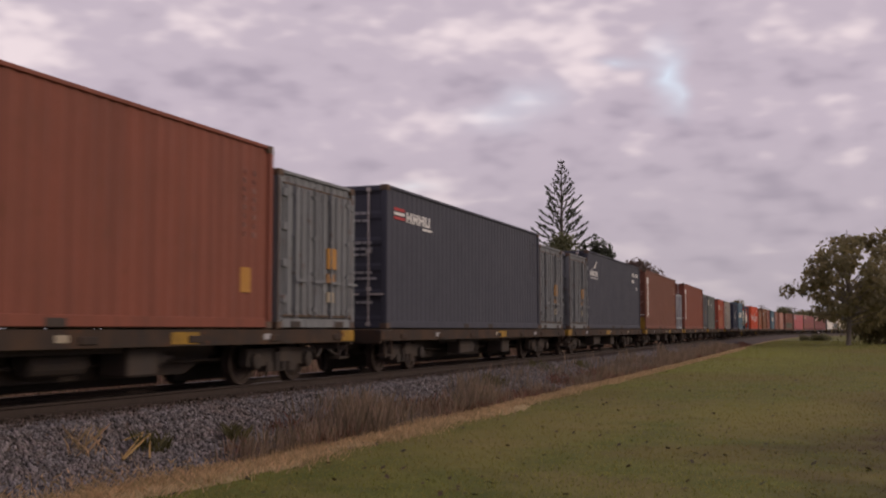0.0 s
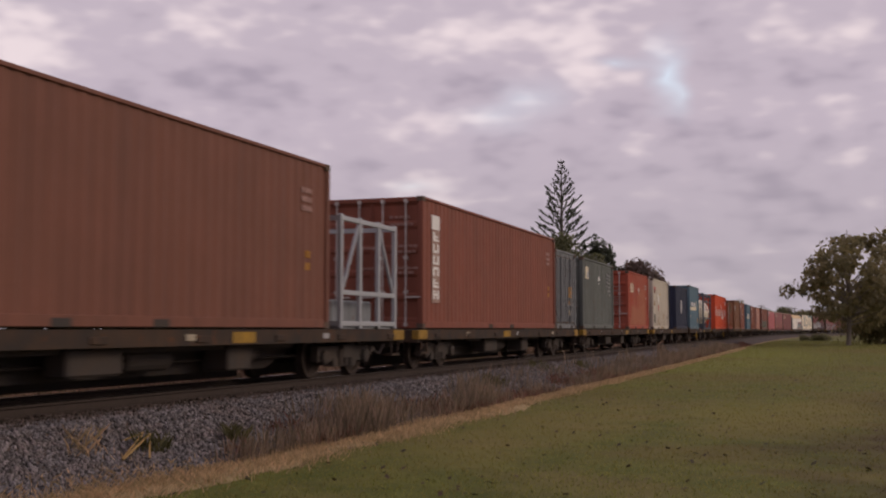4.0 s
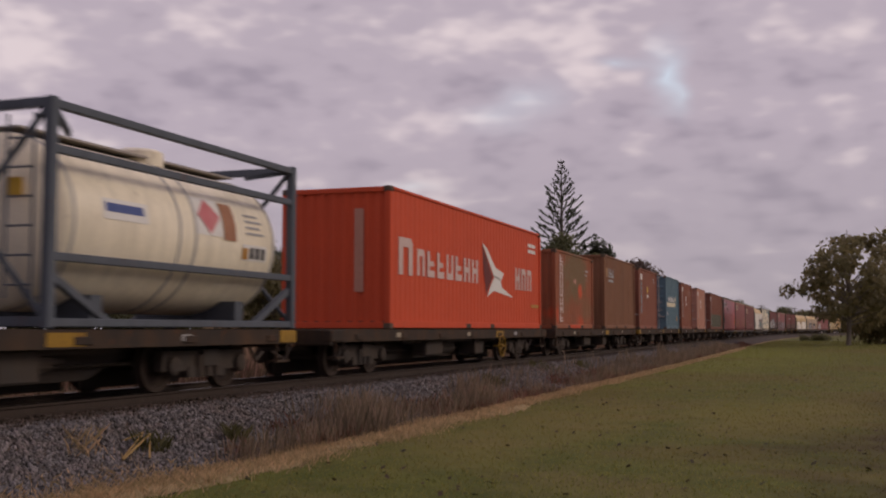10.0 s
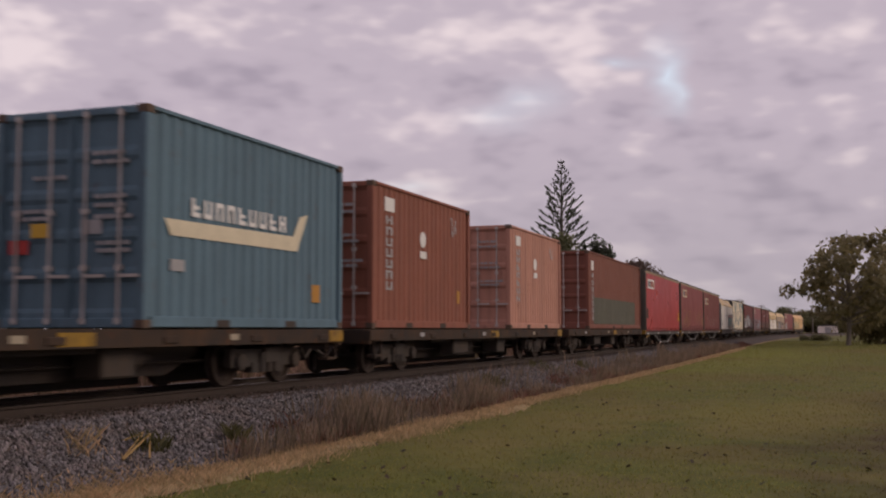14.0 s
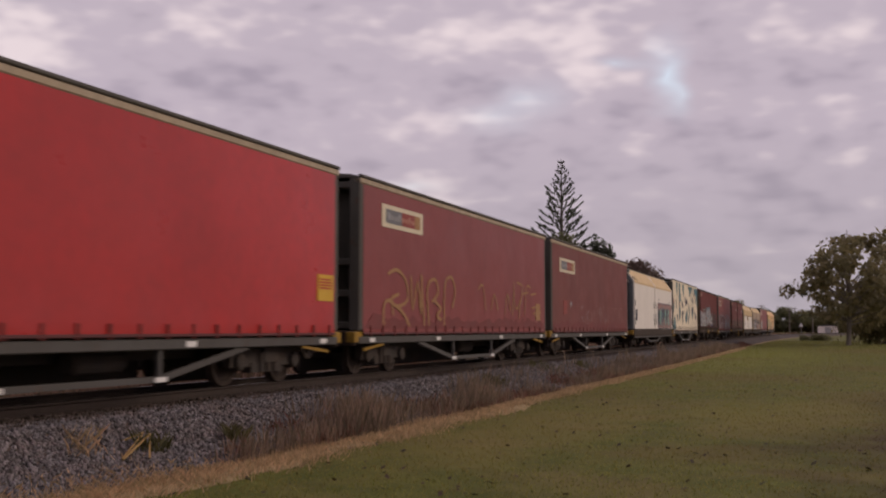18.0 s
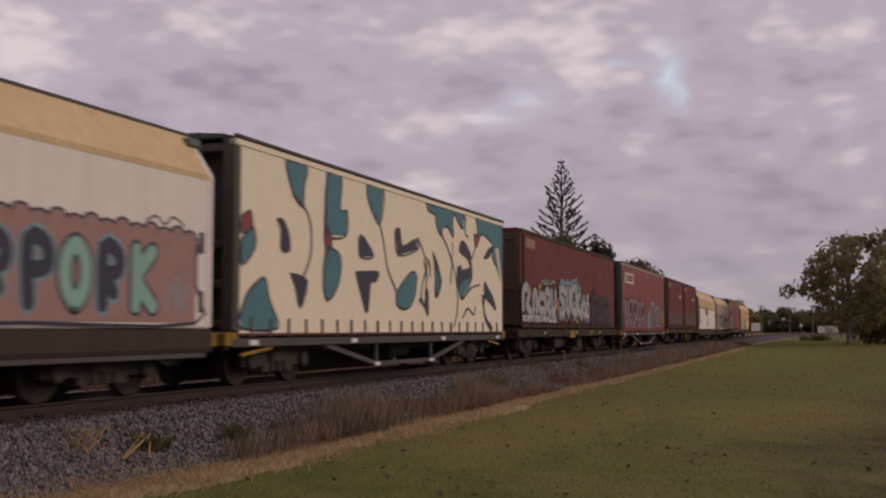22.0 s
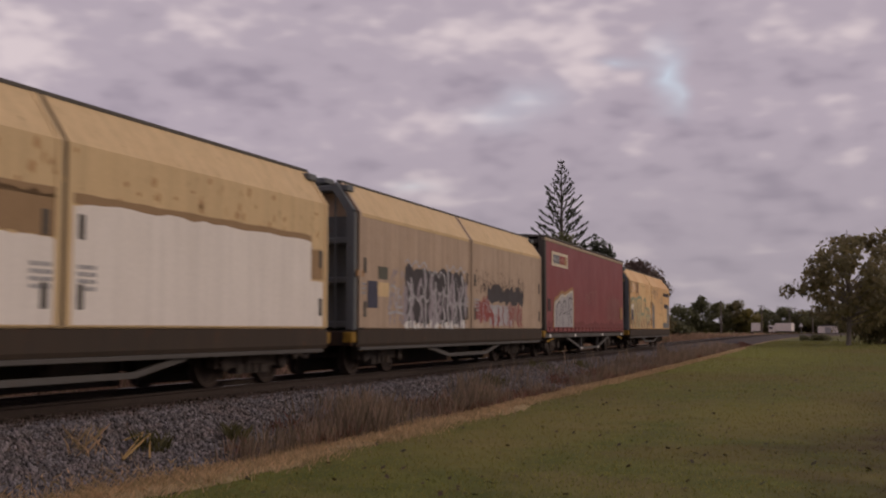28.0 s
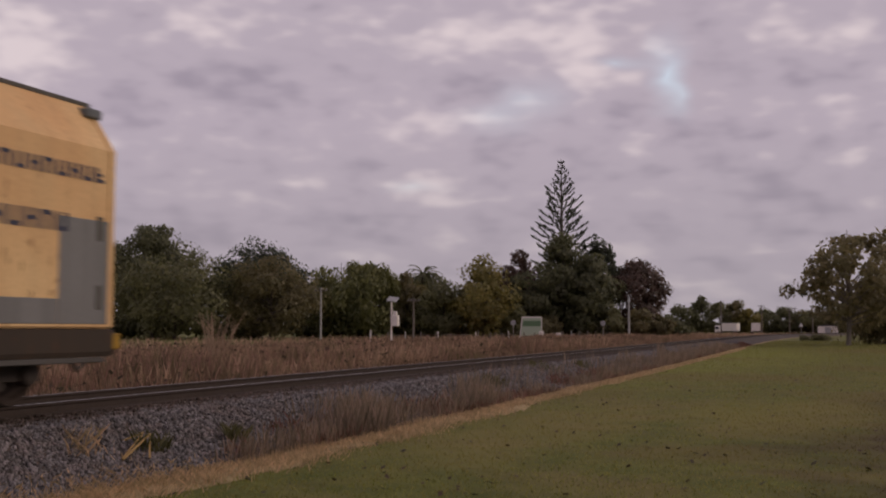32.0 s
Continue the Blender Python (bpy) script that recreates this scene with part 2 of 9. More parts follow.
M["deck"] = paint("grimy_wagon_steel", (0.036, 0.031, 0.028), second=(0.088, 0.052, 0.032), amount=0.85, scale=1.9, spec=0.15, rust=0.9, rough=0.85)
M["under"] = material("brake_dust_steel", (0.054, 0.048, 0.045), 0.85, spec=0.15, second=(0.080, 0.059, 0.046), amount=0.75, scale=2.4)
M["frame_grey"] = paint("grey_underframe_paint", (0.092, 0.086, 0.080), second=(0.06, 0.05, 0.043), rust=0.4, streak=0.0)
M["end_dark"] = paint("dark_olive_grey_end_wall_paint", (0.098, 0.089, 0.076), second=(0.070, 0.062, 0.052))
M["end_brown"] = paint("rusty_brown_end_wall_paint", (0.130, 0.092, 0.060), second=(0.085, 0.062, 0.044), amount=0.7, rust=0.9)
M["end_blue"] = paint("blue_grey_end_wall_paint", (0.150, 0.162, 0.168), second=(0.105, 0.108, 0.108))
M["yellow"] = paint("safety_yellow_paint", (0.38, 0.215, 0.022), second=(0.19, 0.115, 0.03), rust=1.0, amount=0.85, scale=3.0)
M["dull_white"] = material("worn_white_lettering", (0.60, 0.46, 0.43), 0.6, second=(0.50, 0.34, 0.30), amount=0.6, scale=4, bump=0.0)
M["old_paper"] = material("stained_paper_label", (0.36, 0.31, 0.23), 0.7, second=(0.28, 0.23, 0.16), amount=0.6, scale=5, bump=0.0)
M["rust_seam"] = material("rust_bled_seam", (0.085, 0.060, 0.046), 0.85, second=(0.13, 0.08, 0.05), amount=0.6, scale=4)
M["label_white"] = material("white_marking_film", (0.72, 0.70, 0.67), 0.5, second=(0.6, 0.58, 0.55), amount=0.4, bump=0.0)
M["label_grey"] = material("grey_marking_film", (0.33, 0.32, 0.32), 0.5, bump=0.0)
M["label_black"] = material("black_marking_film", (0.02, 0.02, 0.022), 0.5, bump=0.0)
M["label_dark"] = material("dark_blue_marking_film", (0.035, 0.035, 0.06), 0.5, bump=0.0)
M["label_red"] = material("red_marking_film", (0.42, 0.03, 0.025), 0.5, bump=0.0)
M["label_yellow"] = material("yellow_marking_film", (0.60, 0.36, 0.03), 0.5, bump=0.0)
M["label_orange"] = material("orange_marking_film", (0.42, 0.20, 0.03), 0.6, bump=0.0)
M["label_blue"] = material("blue_marking_film", (0.05, 0.08, 0.25), 0.5, bump=0.0)
M["faint"] = material("faded_pinkish_print", (0.30, 0.17, 0.14), 0.6, bump=0.0)
M["strip_brown"] = material("rubbed_pale_brown_strip", (0.33, 0.225, 0.18), 0.65, second=(0.25, 0.14, 0.10), amount=0.7, scale=3, bump=0.0)
M["faint_grey"] = material("faded_grey_print", (0.16, 0.16, 0.17), 0.6, bump=0.0)
M["letter_cream"] = material("cream_lettering_paint", (0.66, 0.58, 0.42), 0.6, amount=0.4, bump=0.0)
M["graf_cream"] = material("cream_spray_paint", (0.82, 0.71, 0.54), 0.6, second=(0.74, 0.63, 0.47), amount=0.4, bump=0.0)
M["graf_teal"] = material("teal_spray_paint", (0.075, 0.19, 0.22), 0.6, bump=0.0)
M["graf_mint"] = material("mint_spray_paint", (0.26, 0.44, 0.36), 0.6, bump=0.0)
M["graf_mauve"] = material("dusty_rose_spray_paint", (0.34, 0.20, 0.18), 0.6, bump=0.0)
M["graf_silver"] = material("silver_spray_paint", (0.46, 0.44, 0.44), 0.45, second=(0.27, 0.25, 0.26), amount=0.8, scale=4, bump=0.0)
M["graf_sky"] = material("pale_blue_spray_paint", (0.20, 0.33, 0.38), 0.6, second=(0.15, 0.24, 0.28), amount=0.5, bump=0.0)
M["graf_tan"] = material("tan_spray_paint", (0.34, 0.185, 0.075), 0.6, bump=0.0)
M["graf_brown"] = material("brown_over_paint", (0.30, 0.19, 0.095), 0.7, bump=0.0)
M["tank_white"] = paint("cream_tank_cladding", (0.86, 0.78, 0.62), second=(0.78, 0.69, 0.54), rust=0.25, rough=0.35, streak=0.3)
M["tank_frame"] = paint("grey_blue_tank_frame_paint", (0.10, 0.115, 0.14), second=(0.08, 0.085, 0.10))
M["zinc"] = material("pale_zinc_plated_steel", (0.50, 0.46, 0.43), 0.5, metal=0.15, second=(0.33, 0.27, 0.23), amount=0.5, scale=4)
M["galv"] = material("galvanised_steel", (0.30, 0.265, 0.24), 0.5, metal=0.35, amount=0.3, scale=6)
M["rail"] = material("rusty_rail_side", (0.042, 0.027, 0.020), 0.85, second=(0.03, 0.021, 0.017), amount=0.5, scale=6)
M["rail_head"] = material("polished_rail_head", (0.30, 0.27, 0.26), 0.32, metal=0.9, amount=0.3, scale=3)
M["sleeper"] = material("dusty_concrete_sleeper", (0.15, 0.12, 0.10), 0.9, amount=0.5, scale=4)
M["concrete"] = material("pale_concrete_pole", (0.36, 0.35, 0.33), 0.85, second=(0.27, 0.26, 0.24), amount=0.5, scale=3)
M["wood_pole"] = material("weathered_timber_pole", (0.17, 0.145, 0.12), 0.85, stretch=(8, 8, 0.4), amount=0.5, scale=4)
M["cant"] = paint("weathered_beige_rail_paint", (0.44, 0.35, 0.25), second=(0.33, 0.26, 0.18))
M["cant_dark"] = paint("grey_brown_rail_paint", (0.15, 0.125, 0.10), second=(0.11, 0.09, 0.075))
M["chalky"] = paint("chalky_faded_red_paint", (0.42, 0.165, 0.095), second=(0.38, 0.12, 0.07), amount=0.7)
M["dull_red"] = material("dull_red_marking_film", (0.26, 0.05, 0.04), 0.6, bump=0.0)
M["pallet"] = material("galvanised_flat_rack", (0.40, 0.41, 0.42), 0.5, metal=0.4, amount=0.4, scale=5)
M["graf_blue"] = material("deep_blue_spray_paint", (0.10, 0.13, 0.28), 0.6, bump=0.0)
M["graf_lilac"] = material("lilac_grey_spray_paint", (0.32, 0.28, 0.30), 0.55, second=(0.20, 0.165, 0.18), amount=0.6, bump=0.0)
M["graf_mint_dull"] = material("faded_mint_spray_paint", (0.27, 0.31, 0.20), 0.65, second=(0.34, 0.30, 0.18), amount=0.7, scale=2, bump=0.0)
M["olive_patch"] = paint("olive_grey_repaint", (0.118, 0.116, 0.088), second=(0.09, 0.085, 0.066), rust=0.3)
M["stain"] = material("brown_dirt_streak", (0.38, 0.22, 0.10), 0.8, second=(0.48, 0.29, 0.13), amount=0.8, scale=2, bump=0.0)
M["gold_grey"] = material("faded_gold_grey_spray_paint", (0.48, 0.34, 0.17), 0.6, second=(0.38, 0.30, 0.18), amount=0.8, scale=1.6, bump=0.0)
M["scrub"] = material("dull_scrubbed_paint", (0.075, 0.042, 0.036), 0.8, second=(0.055, 0.045, 0.04), amount=0.7, scale=3, bump=0.0)
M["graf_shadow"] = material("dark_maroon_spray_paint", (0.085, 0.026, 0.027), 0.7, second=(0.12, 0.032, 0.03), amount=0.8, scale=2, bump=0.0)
M["rust_fade"] = material("faded_rust_print", (0.34, 0.25, 0.17), 0.75, second=(0.42, 0.34, 0.25), amount=0.8, scale=5, bump=0.0)
M["curtain_dirt"] = material("dusty_dark_red_film", (0.150, 0.036, 0.034), 0.65, second=(0.20, 0.045, 0.042), amount=0.9, scale=1.5, bump=0.0)
M["hazard_pink"] = material("sun_faded_red_film", (0.50, 0.11, 0.13), 0.55, second=(0.58, 0.24, 0.24), amount=0.6, scale=5, bump=0.0)
M["panel_grey"] = paint("flat_grey_repaint", (0.20, 0.195, 0.19), second=(0.16, 0.155, 0.15), rust=0.0)
M["rust_wash"] = material("rusty_brown_spray_wash", (0.36, 0.17, 0.095), 0.75, second=(0.27, 0.12, 0.075), amount=0.7, scale=3, bump=0.0)
M["grime"] = material("road_grime_film", (0.090, 0.060, 0.046), 0.85, second=(0.12, 0.052, 0.042), amount=0.9, scale=1.6, bump=0.0)
M["pale_olive"] = material("pale_olive_spray_fill", (0.50, 0.40, 0.22), 0.7, second=(0.58, 0.41, 0.21), amount=0.8, scale=1.4, bump=0.0)
M["graf_flame"] = material("orange_spray_paint", (0.50, 0.14, 0.03), 0.6, second=(0.40, 0.10, 0.03), amount=0.6, bump=0.0)
M["graf_black"] = material("faded_black_spray_paint", (0.032, 0.027, 0.028), 0.65, second=(0.06, 0.05, 0.05), amount=0.7, scale=3, bump=0.0)


# ---------------------------------------------------------------- mesh building
class Shape:
    """Collects vertices and faces for one mesh."""

    def __init__(self):
        self.v, self.f = [], []

    def add(self, pts, faces):
        n = len(self.v)
        self.v += [tuple(p) for p in pts]
        self.f += [tuple(i + n for i in f) for f in faces]
        return self

    def box(self, x0, x1, y0, y1, z0, z1):
        return self.add([(x0, y0, z0), (x1, y0, z0), (x1, y1, z0), (x0, y1, z0), (x0, y0, z1), (x1, y0, z1), (x1, y1, z1), (x0, y1, z1)],
                        [(3, 2, 1, 0), (4, 5, 6, 7), (0, 1, 5, 4), (1, 2, 6, 5), (2, 3, 7, 6), (3, 0, 4, 7)])

    def soft_box(self, x0, x1, y0, y1, z0, z1, r=0.015):
        """A box with chamfered edges along its three directions."""
        bm = bmesh.new()
        bmesh.ops.create_cube(bm, size=1)
        bmesh.ops.scale(bm, vec=(x1 - x0, y1 - y0, z1 - z0), verts=bm.verts)
        bmesh.ops.translate(bm, vec=((x0 + x1) / 2, (y0 + y1) / 2, (z0 + z1) / 2), verts=bm.verts)
        bmesh.ops.bevel(bm, geom=bm.edges[:], offset=r, segments=1, affect="EDGES")
        self.take(bm)
        return self

    def take(self, bm):
        bm.verts.index_update()
        self.add([v.co[:] for v in bm.verts], [[v.index for v in f.verts] for f in bm.faces])
        bm.free()

    def along_y(self, profile, y0, y1):
        """A closed profile of (x, z), counter-clockwise seen from -Y, drawn out along Y."""
        n = len(profile)
        pts = [(x, y0, z) for x, z in profile] + [(x, y1, z) for x, z in profile]
        return self.add(pts, [tuple(range(n)), tuple(range(2 * n - 1, n - 1, -1))] + [(i, i + n, (i + 1) % n + n, (i + 1) % n) for i in range(n)])

    def rod(self, a, b, r, n=8):
        a, b = Vector(a), Vector(b)
        q = (b - a).to_track_quat("Z", "Y")
        ring = [q @ Vector((r * math.cos(2 * math.pi * i / n), r * math.sin(2 * math.pi * i / n), 0)) for i in range(n)]
        return self.add([a + p for p in ring] + [b + p for p in ring],
                        [tuple(range(n - 1, -1, -1)), tuple(range(n, 2 * n))] + [(i, (i + 1) % n, (i + 1) % n + n, i + n) for i in range(n)])

    def bar(self, a, b, w, h):
        """A square bar from a to b."""
        a, b = Vector(a), Vector(b)
        q = (b - a).to_track_quat("Z", "X")
        ring = [q @ Vector(c) for c in ((h / 2, -w / 2, 0), (h / 2, w / 2, 0), (-h / 2, w / 2, 0), (-h / 2, -w / 2, 0))]
        return self.add([a + p for p in ring] + [b + p for p in ring], [(3, 2, 1, 0), (4, 5, 6, 7)] + [(i, (i + 1) % 4, (i + 1) % 4 + 4, i + 4) for i in range(4)])

    def turned(self, profile, axis="Y", n=24, at=(0, 0, 0)):
        """A surface of revolution: (along, radius) pairs round an axis."""
        pts, faces = [], []
        for a, r in profile:
            for i in range(n):
                c, s = r * math.cos(2 * math.pi * i / n), r * math.sin(2 * math.pi * i / n)
                p = {"Y": (c, a, s), "X": (a, c, s), "Z": (c, s, a)}[axis]
                pts.append((p[0] + at[0], p[1] + at[1], p[2] + at[2]))
        for k in range(len(profile) - 1):
            for i in range(n):
                j = (i + 1) % n
                faces.append((k * n + i, (k + 1) * n + i, (k + 1) * n + j, k * n + j))
        faces.append(tuple(range(n)))
        faces.append(tuple((len(profile) - 1) * n + i for i in range(n - 1, -1, -1)))
        return self.add(pts, faces)

    def mesh(self, name, mat, smooth=False):
        me = bpy.data.meshes.new(name)
        me.from_pydata(self.v, [], self.f)
        me.materials.append(mat)
        if smooth:
            me.polygons.foreach_set("use_smooth", [True] * len(me.polygons))
        me.update()
        bm = bmesh.new(); bm.from_mesh(me)
        if len(bm.faces) < 20000:
            bmesh.ops.recalc_face_normals(bm, faces=bm.faces)
        bm.to_mesh(me); bm.free()
        return me


def part(name, shape, mat, parent, label="", smooth=False):
    ob = new(name, shape if isinstance(shape, bpy.types.Mesh) else shape.mesh(name, mat, smooth))
    ob.parent = parent
    if label:
        ob["label"] = label
    return ob


def thing(name, label, category, group=""):
    ob = new(name)
    ob.empty_display_size = 0.3
    return tagged(ob, label, category, group)


# ---------------------------------------------------------------- the track's line
CURVE_AT = (-20, 40, 80, 120, 160, 200, 240, 330)
CURVE = (-0.162, -0.421, -0.029, 0.470, 0.258, 1.588, 1.876, 1.631)   # per kilometre: the bend to the right
NEAR_FACE = 8.41    # from the eye to the near faces of the vehicles
HALF = 1.219
SPEED, GAIN = 12.033, 0.0257
BASE = 0.897       # the wagons' loading height above the rails


def make_line():
    g = np.arange(-20.0, 520.0, 1.0)
    k = np.interp(g, CURVE_AT, CURVE) * 1e-3
    th = np.concatenate([[0], np.cumsum((k[1:] + k[:-1]) / 2)])
    th -= np.interp(0, g, th)
    m = (th[1:] + th[:-1]) / 2
    x, y = np.concatenate([[0], np.cumsum(np.sin(m))]), np.concatenate([[0], np.cumsum(np.cos(m))])
    return g, th, x - np.interp(0, g, x), y - np.interp(0, g, y)


LINE = make_line()


def track(s, side=0.0):
    """The place and heading (radians to the right of +Y) at s metres along the track; side: metres to its right from its middle."""
    g, th, x, y = LINE
    h = float(np.interp(s, g, th))
    if s < -20:
        px, py = float(x[0]) + (s + 20) * math.sin(h), float(y[0]) + (s + 20) * math.cos(h)
    else:
        px, py = float(np.interp(s, g, x)), float(np.interp(s, g, y))
    o = side - HALF
    return px - NEAR_FACE + o * math.cos(h), py - o * math.sin(h), h


MOVERS = []


def on_train(ob, u, z):
    """Puts a thing on the train: its middle is u metres along the track at the start."""
    MOVERS.append((ob, u, z))
    return ob


# ---------------------------------------------------------------- markings
def decal(parent, name, y0, z0, w, h, mat, x, thick=0.004, label=""):
    return part(name, Shape().box(x - 0.02, x + thick, y0, y0 + w, z0, z0 + h), M[mat], parent, label)


def diamond(parent, y, z, r, mat, x, name="hazard_placard", label=""):
    s = Shape()
    s.add([(x, y - r, z), (x, y, z - r), (x, y + r, z), (x, y, z + r), (x + 0.006, y - r, z), (x + 0.006, y, z - r), (x + 0.006, y + r, z), (x + 0.006, y, z + r)],
          [(0, 1, 2, 3), (4, 5, 6, 7), (0, 1, 5, 4), (1, 2, 6, 5), (2, 3, 7, 6), (3, 0, 4, 7)])
    return part(name, s, M[mat], parent, label)


GLYPHS = (((0, 0), (0.3, 0), (0.3, 0.4), (0.7, 0.4), (0.7, 0), (1, 0), (1, 1), (0.7, 1), (0.7, 0.62), (0.3, 0.62), (0.3, 1), (0, 1)),
          ((0, 0), (0.3, 0), (0.3, 0.75), (0.7, 0.75), (0.7, 0), (1, 0), (1, 0.85), (0.85, 1), (0, 1)),
          ((0, 0), (1, 0), (1, 1), (0.72, 1), (0.72, 0.25), (0.28, 0.25), (0.28, 1), (0, 1)),
          ((0, 0), (1, 0), (1, 0.26), (0.32, 0.26), (0.32, 0.42), (0.85, 0.42), (0.85, 0.62), (0.32, 0.62), (0.32, 1), (0, 1)))


def glyph_row(parent, name, y0, z0, count, w, h, gap, mat, x, seed=1, label="", down=False):
    """A line of plain block shapes that stands for large lettering."""
    rng = random.Random(seed)
    name = name.replace("blocks", "block").replace("column", "block").replace("row", "block")
    for i in range(count):
        yy, zz = (y0, z0 - i * (h + gap)) if down else (y0 + i * (w + gap), z0)
        g = rng.choice(GLYPHS)
        n = len(g)
        pts = [(x - 0.004, yy + u * w, zz + v * h) for u, v in g] + [(x + 0.004, yy + u * w, zz + v * h) for u, v in g]
        part(name, Shape().add(pts, [tuple(range(n)), tuple(range(n, 2 * n))] + [(k, (k + 1) % n, (k + 1) % n + n, k + n) for k in range(n)]), M[mat], parent, label)


def text_bars(parent, name, y0, z0, lines, w, h, mat, x, seed=1):
    """Small print that cannot be read: rows of plain bars."""
    rng = random.Random(seed)
    s = Shape()
    for i in range(lines):
        a = 0.0
        while a < w:
            b = min(w, a + rng.uniform(0.25, 0.5) * w)
            s.box(x - 0.01, x + 0.004, y0 + a, y0 + b - 0.03, z0 - i * h * 1.7, z0 - i * h * 1.7 + h)
            a = b
    ob = part(name, s, M[mat], parent)
    ob["kind"] = "stuff"
    return ob


def strokes(s, lines, y0, z0, w, h, thick, x, lift):
    """Fat rounded strokes of paint along smoothed polylines of (u, v) in a box of w by h."""
    for line in lines:
        p = [Vector((y0 + u * w, z0 + v * h)) for u, v in line]
        q = [p[0]]
        for i in range(len(p) - 1):
            a, b, c, d = p[max(i - 1, 0)], p[i], p[i + 1], p[min(i + 2, len(p) - 1)]
            for k in (0.34, 0.67, 1.0):
                q.append(0.5 * (2 * b + (c - a) * k + (2 * a - 5 * b + 4 * c - d) * k * k + (3 * b - a - 3 * c + d) * k ** 3))
        left, right = [], []
        for i, c in enumerate(q):
            d = q[min(i + 1, len(q) - 1)] - q[max(i - 1, 0)]
            d = d.normalized() if d.length > 1e-6 else Vector((1, 0))
            n = Vector((-d.y, d.x)) * thick / 2
            left.append(c + n); right.append(c - n)
        m = len(q)
        s.add([(x + lift + 0.00004 * i, v.x, v.y) for i, v in enumerate(left)] + [(x + lift + 0.00004 * i, v.x, v.y) for i, v in enumerate(right)], [(i, i + 1, i + 1 + m, i + m) for i in range(m - 1)])
        for c in (q[0], q[-1]):
            s.add([(x + lift, c.x + thick / 2 * math.cos(a * 0.785), c.y + thick / 2 * math.sin(a * 0.785)) for a in range(8)], [tuple(range(8))])
        lift += 0.0004
    return s


LETTERS = {
    "P": [[(0.25, 0), (0.2, 1), (0.8, 0.95), (0.85, 0.6), (0.25, 0.5)]],
    "L": [[(0.25, 1), (0.2, 0.12), (0.9, 0.05)]],
    "A": [[(0.05, 0), (0.45, 1), (0.95, 0)], [(0.25, 0.35), (0.75, 0.35)]],
    "S": [[(0.9, 0.85), (0.5, 1), (0.15, 0.78), (0.85, 0.32), (0.6, 0.03), (0.1, 0.1)]],
    "D": [[(0.2, 0), (0.2, 1), (0.75, 0.85), (0.85, 0.3), (0.5, 0.02), (0.2, 0.02)]],
    "E": [[(0.9, 0.98), (0.2, 0.95), (0.2, 0.05), (0.9, 0.02)], [(0.2, 0.5), (0.75, 0.52)]],
    "K": [[(0.2, 0), (0.2, 1)], [(0.9, 1), (0.25, 0.5), (0.95, 0)]],
    "M": [[(0.05, 0), (0.15, 1), (0.5, 0.35), (0.85, 1), (0.95, 0)]],
    "O": [[(0.5, 0), (0.15, 0.3), (0.15, 0.75), (0.5, 1), (0.85, 0.75), (0.85, 0.3), (0.5, 0)]],
    "R": [[(0.2, 0), (0.2, 1), (0.8, 0.9), (0.8, 0.6), (0.3, 0.5), (0.62, 0.22)]],
}


def sprayed(parent, word, y0, z0, w, h, thick, x, fill, edge, name="graffiti", label="", lean=0.0, seed=4, gap=0.02):
    """Sprayed fat letters with a dark outline under them."""
    rng = random.Random(seed)
    under, over = Shape(), Shape()
    cw = w / len(word)
    for i, ch in enumerate(word):
        lines = LETTERS[ch] if ch in LETTERS else [[(rng.random() * 0.3, rng.random() * 0.2), (rng.random() * 0.4, 0.75 + rng.random() * 0.25), (0.6 + rng.random() * 0.4, 0.6 + rng.random() * 0.4),
                                                    (0.35 + rng.random() * 0.3, 0.4 + rng.random() * 0.2), (0.6 + rng.random() * 0.4, rng.random() * 0.2)]]
        lines = [[(u + lean * v, v) for u, v in l] for l in lines]
        zz, hh = z0 + rng.uniform(-0.03, 0.03) * h, h * rng.uniform(0.94, 1.06)
        strokes(under, lines, y0 + i * cw, zz, cw * (1 - gap), hh, thick * 1.28 + 0.03, x, 0.002)
        strokes(over, lines, y0 + i * cw, zz, cw * (1 - gap), hh, thick, x, 0.006)
    if edge:
        part(name + "_outline", under, M[edge], parent)
    return part(name, over, M[fill], parent, label)


def scribble(parent, y0, z0, w, h, thick, x, mat, n=9, seed=1, name="graffiti_tag", label=""):
    """A loose sprayed tag of thin looping lines."""
    rng = random.Random(seed)
    s = Shape()
    pts = []
    for i in range(n * 6):
        a = i / 6.0
        pts.append(((i + 1.2 * math.sin(a * 6.28)) / (n * 6), 0.5 + 0.45 * math.sin(a * 6.28 + 1.3 * math.sin(a * 1.7 + seed)) * rng.uniform(0.7, 1.05)))
    strokes(s, [pts], y0, z0, w, h, thick, x, 0.003)
    return part(name, s, M[mat], parent, label)


def sprayed_lines(parent, name, lines, thick, x, mat, label=""):
    """Loose sprayed lines, in metres along the side and above the rails."""
    return part(name, strokes(Shape(), lines, 0, 0, 1, 1, thick, x, 0.0005), M[mat], parent, label)


def fat_letter(parent, lines, thick, x, fill, edge, halo="", label=""):
    """One fat sprayed letter: a halo, a dark rim and the fill, each over the other."""
    if halo:
        sprayed_lines(parent, "letter_halo", [[(y, z + 0.06) for y, z in l] for l in lines], thick + 0.22, x, halo)
    sprayed_lines(parent, "letter_outline", lines, thick + 0.12, x + 0.002, edge)
    return sprayed_lines(parent, "letter", lines, thick, x + 0.004, fill, label)


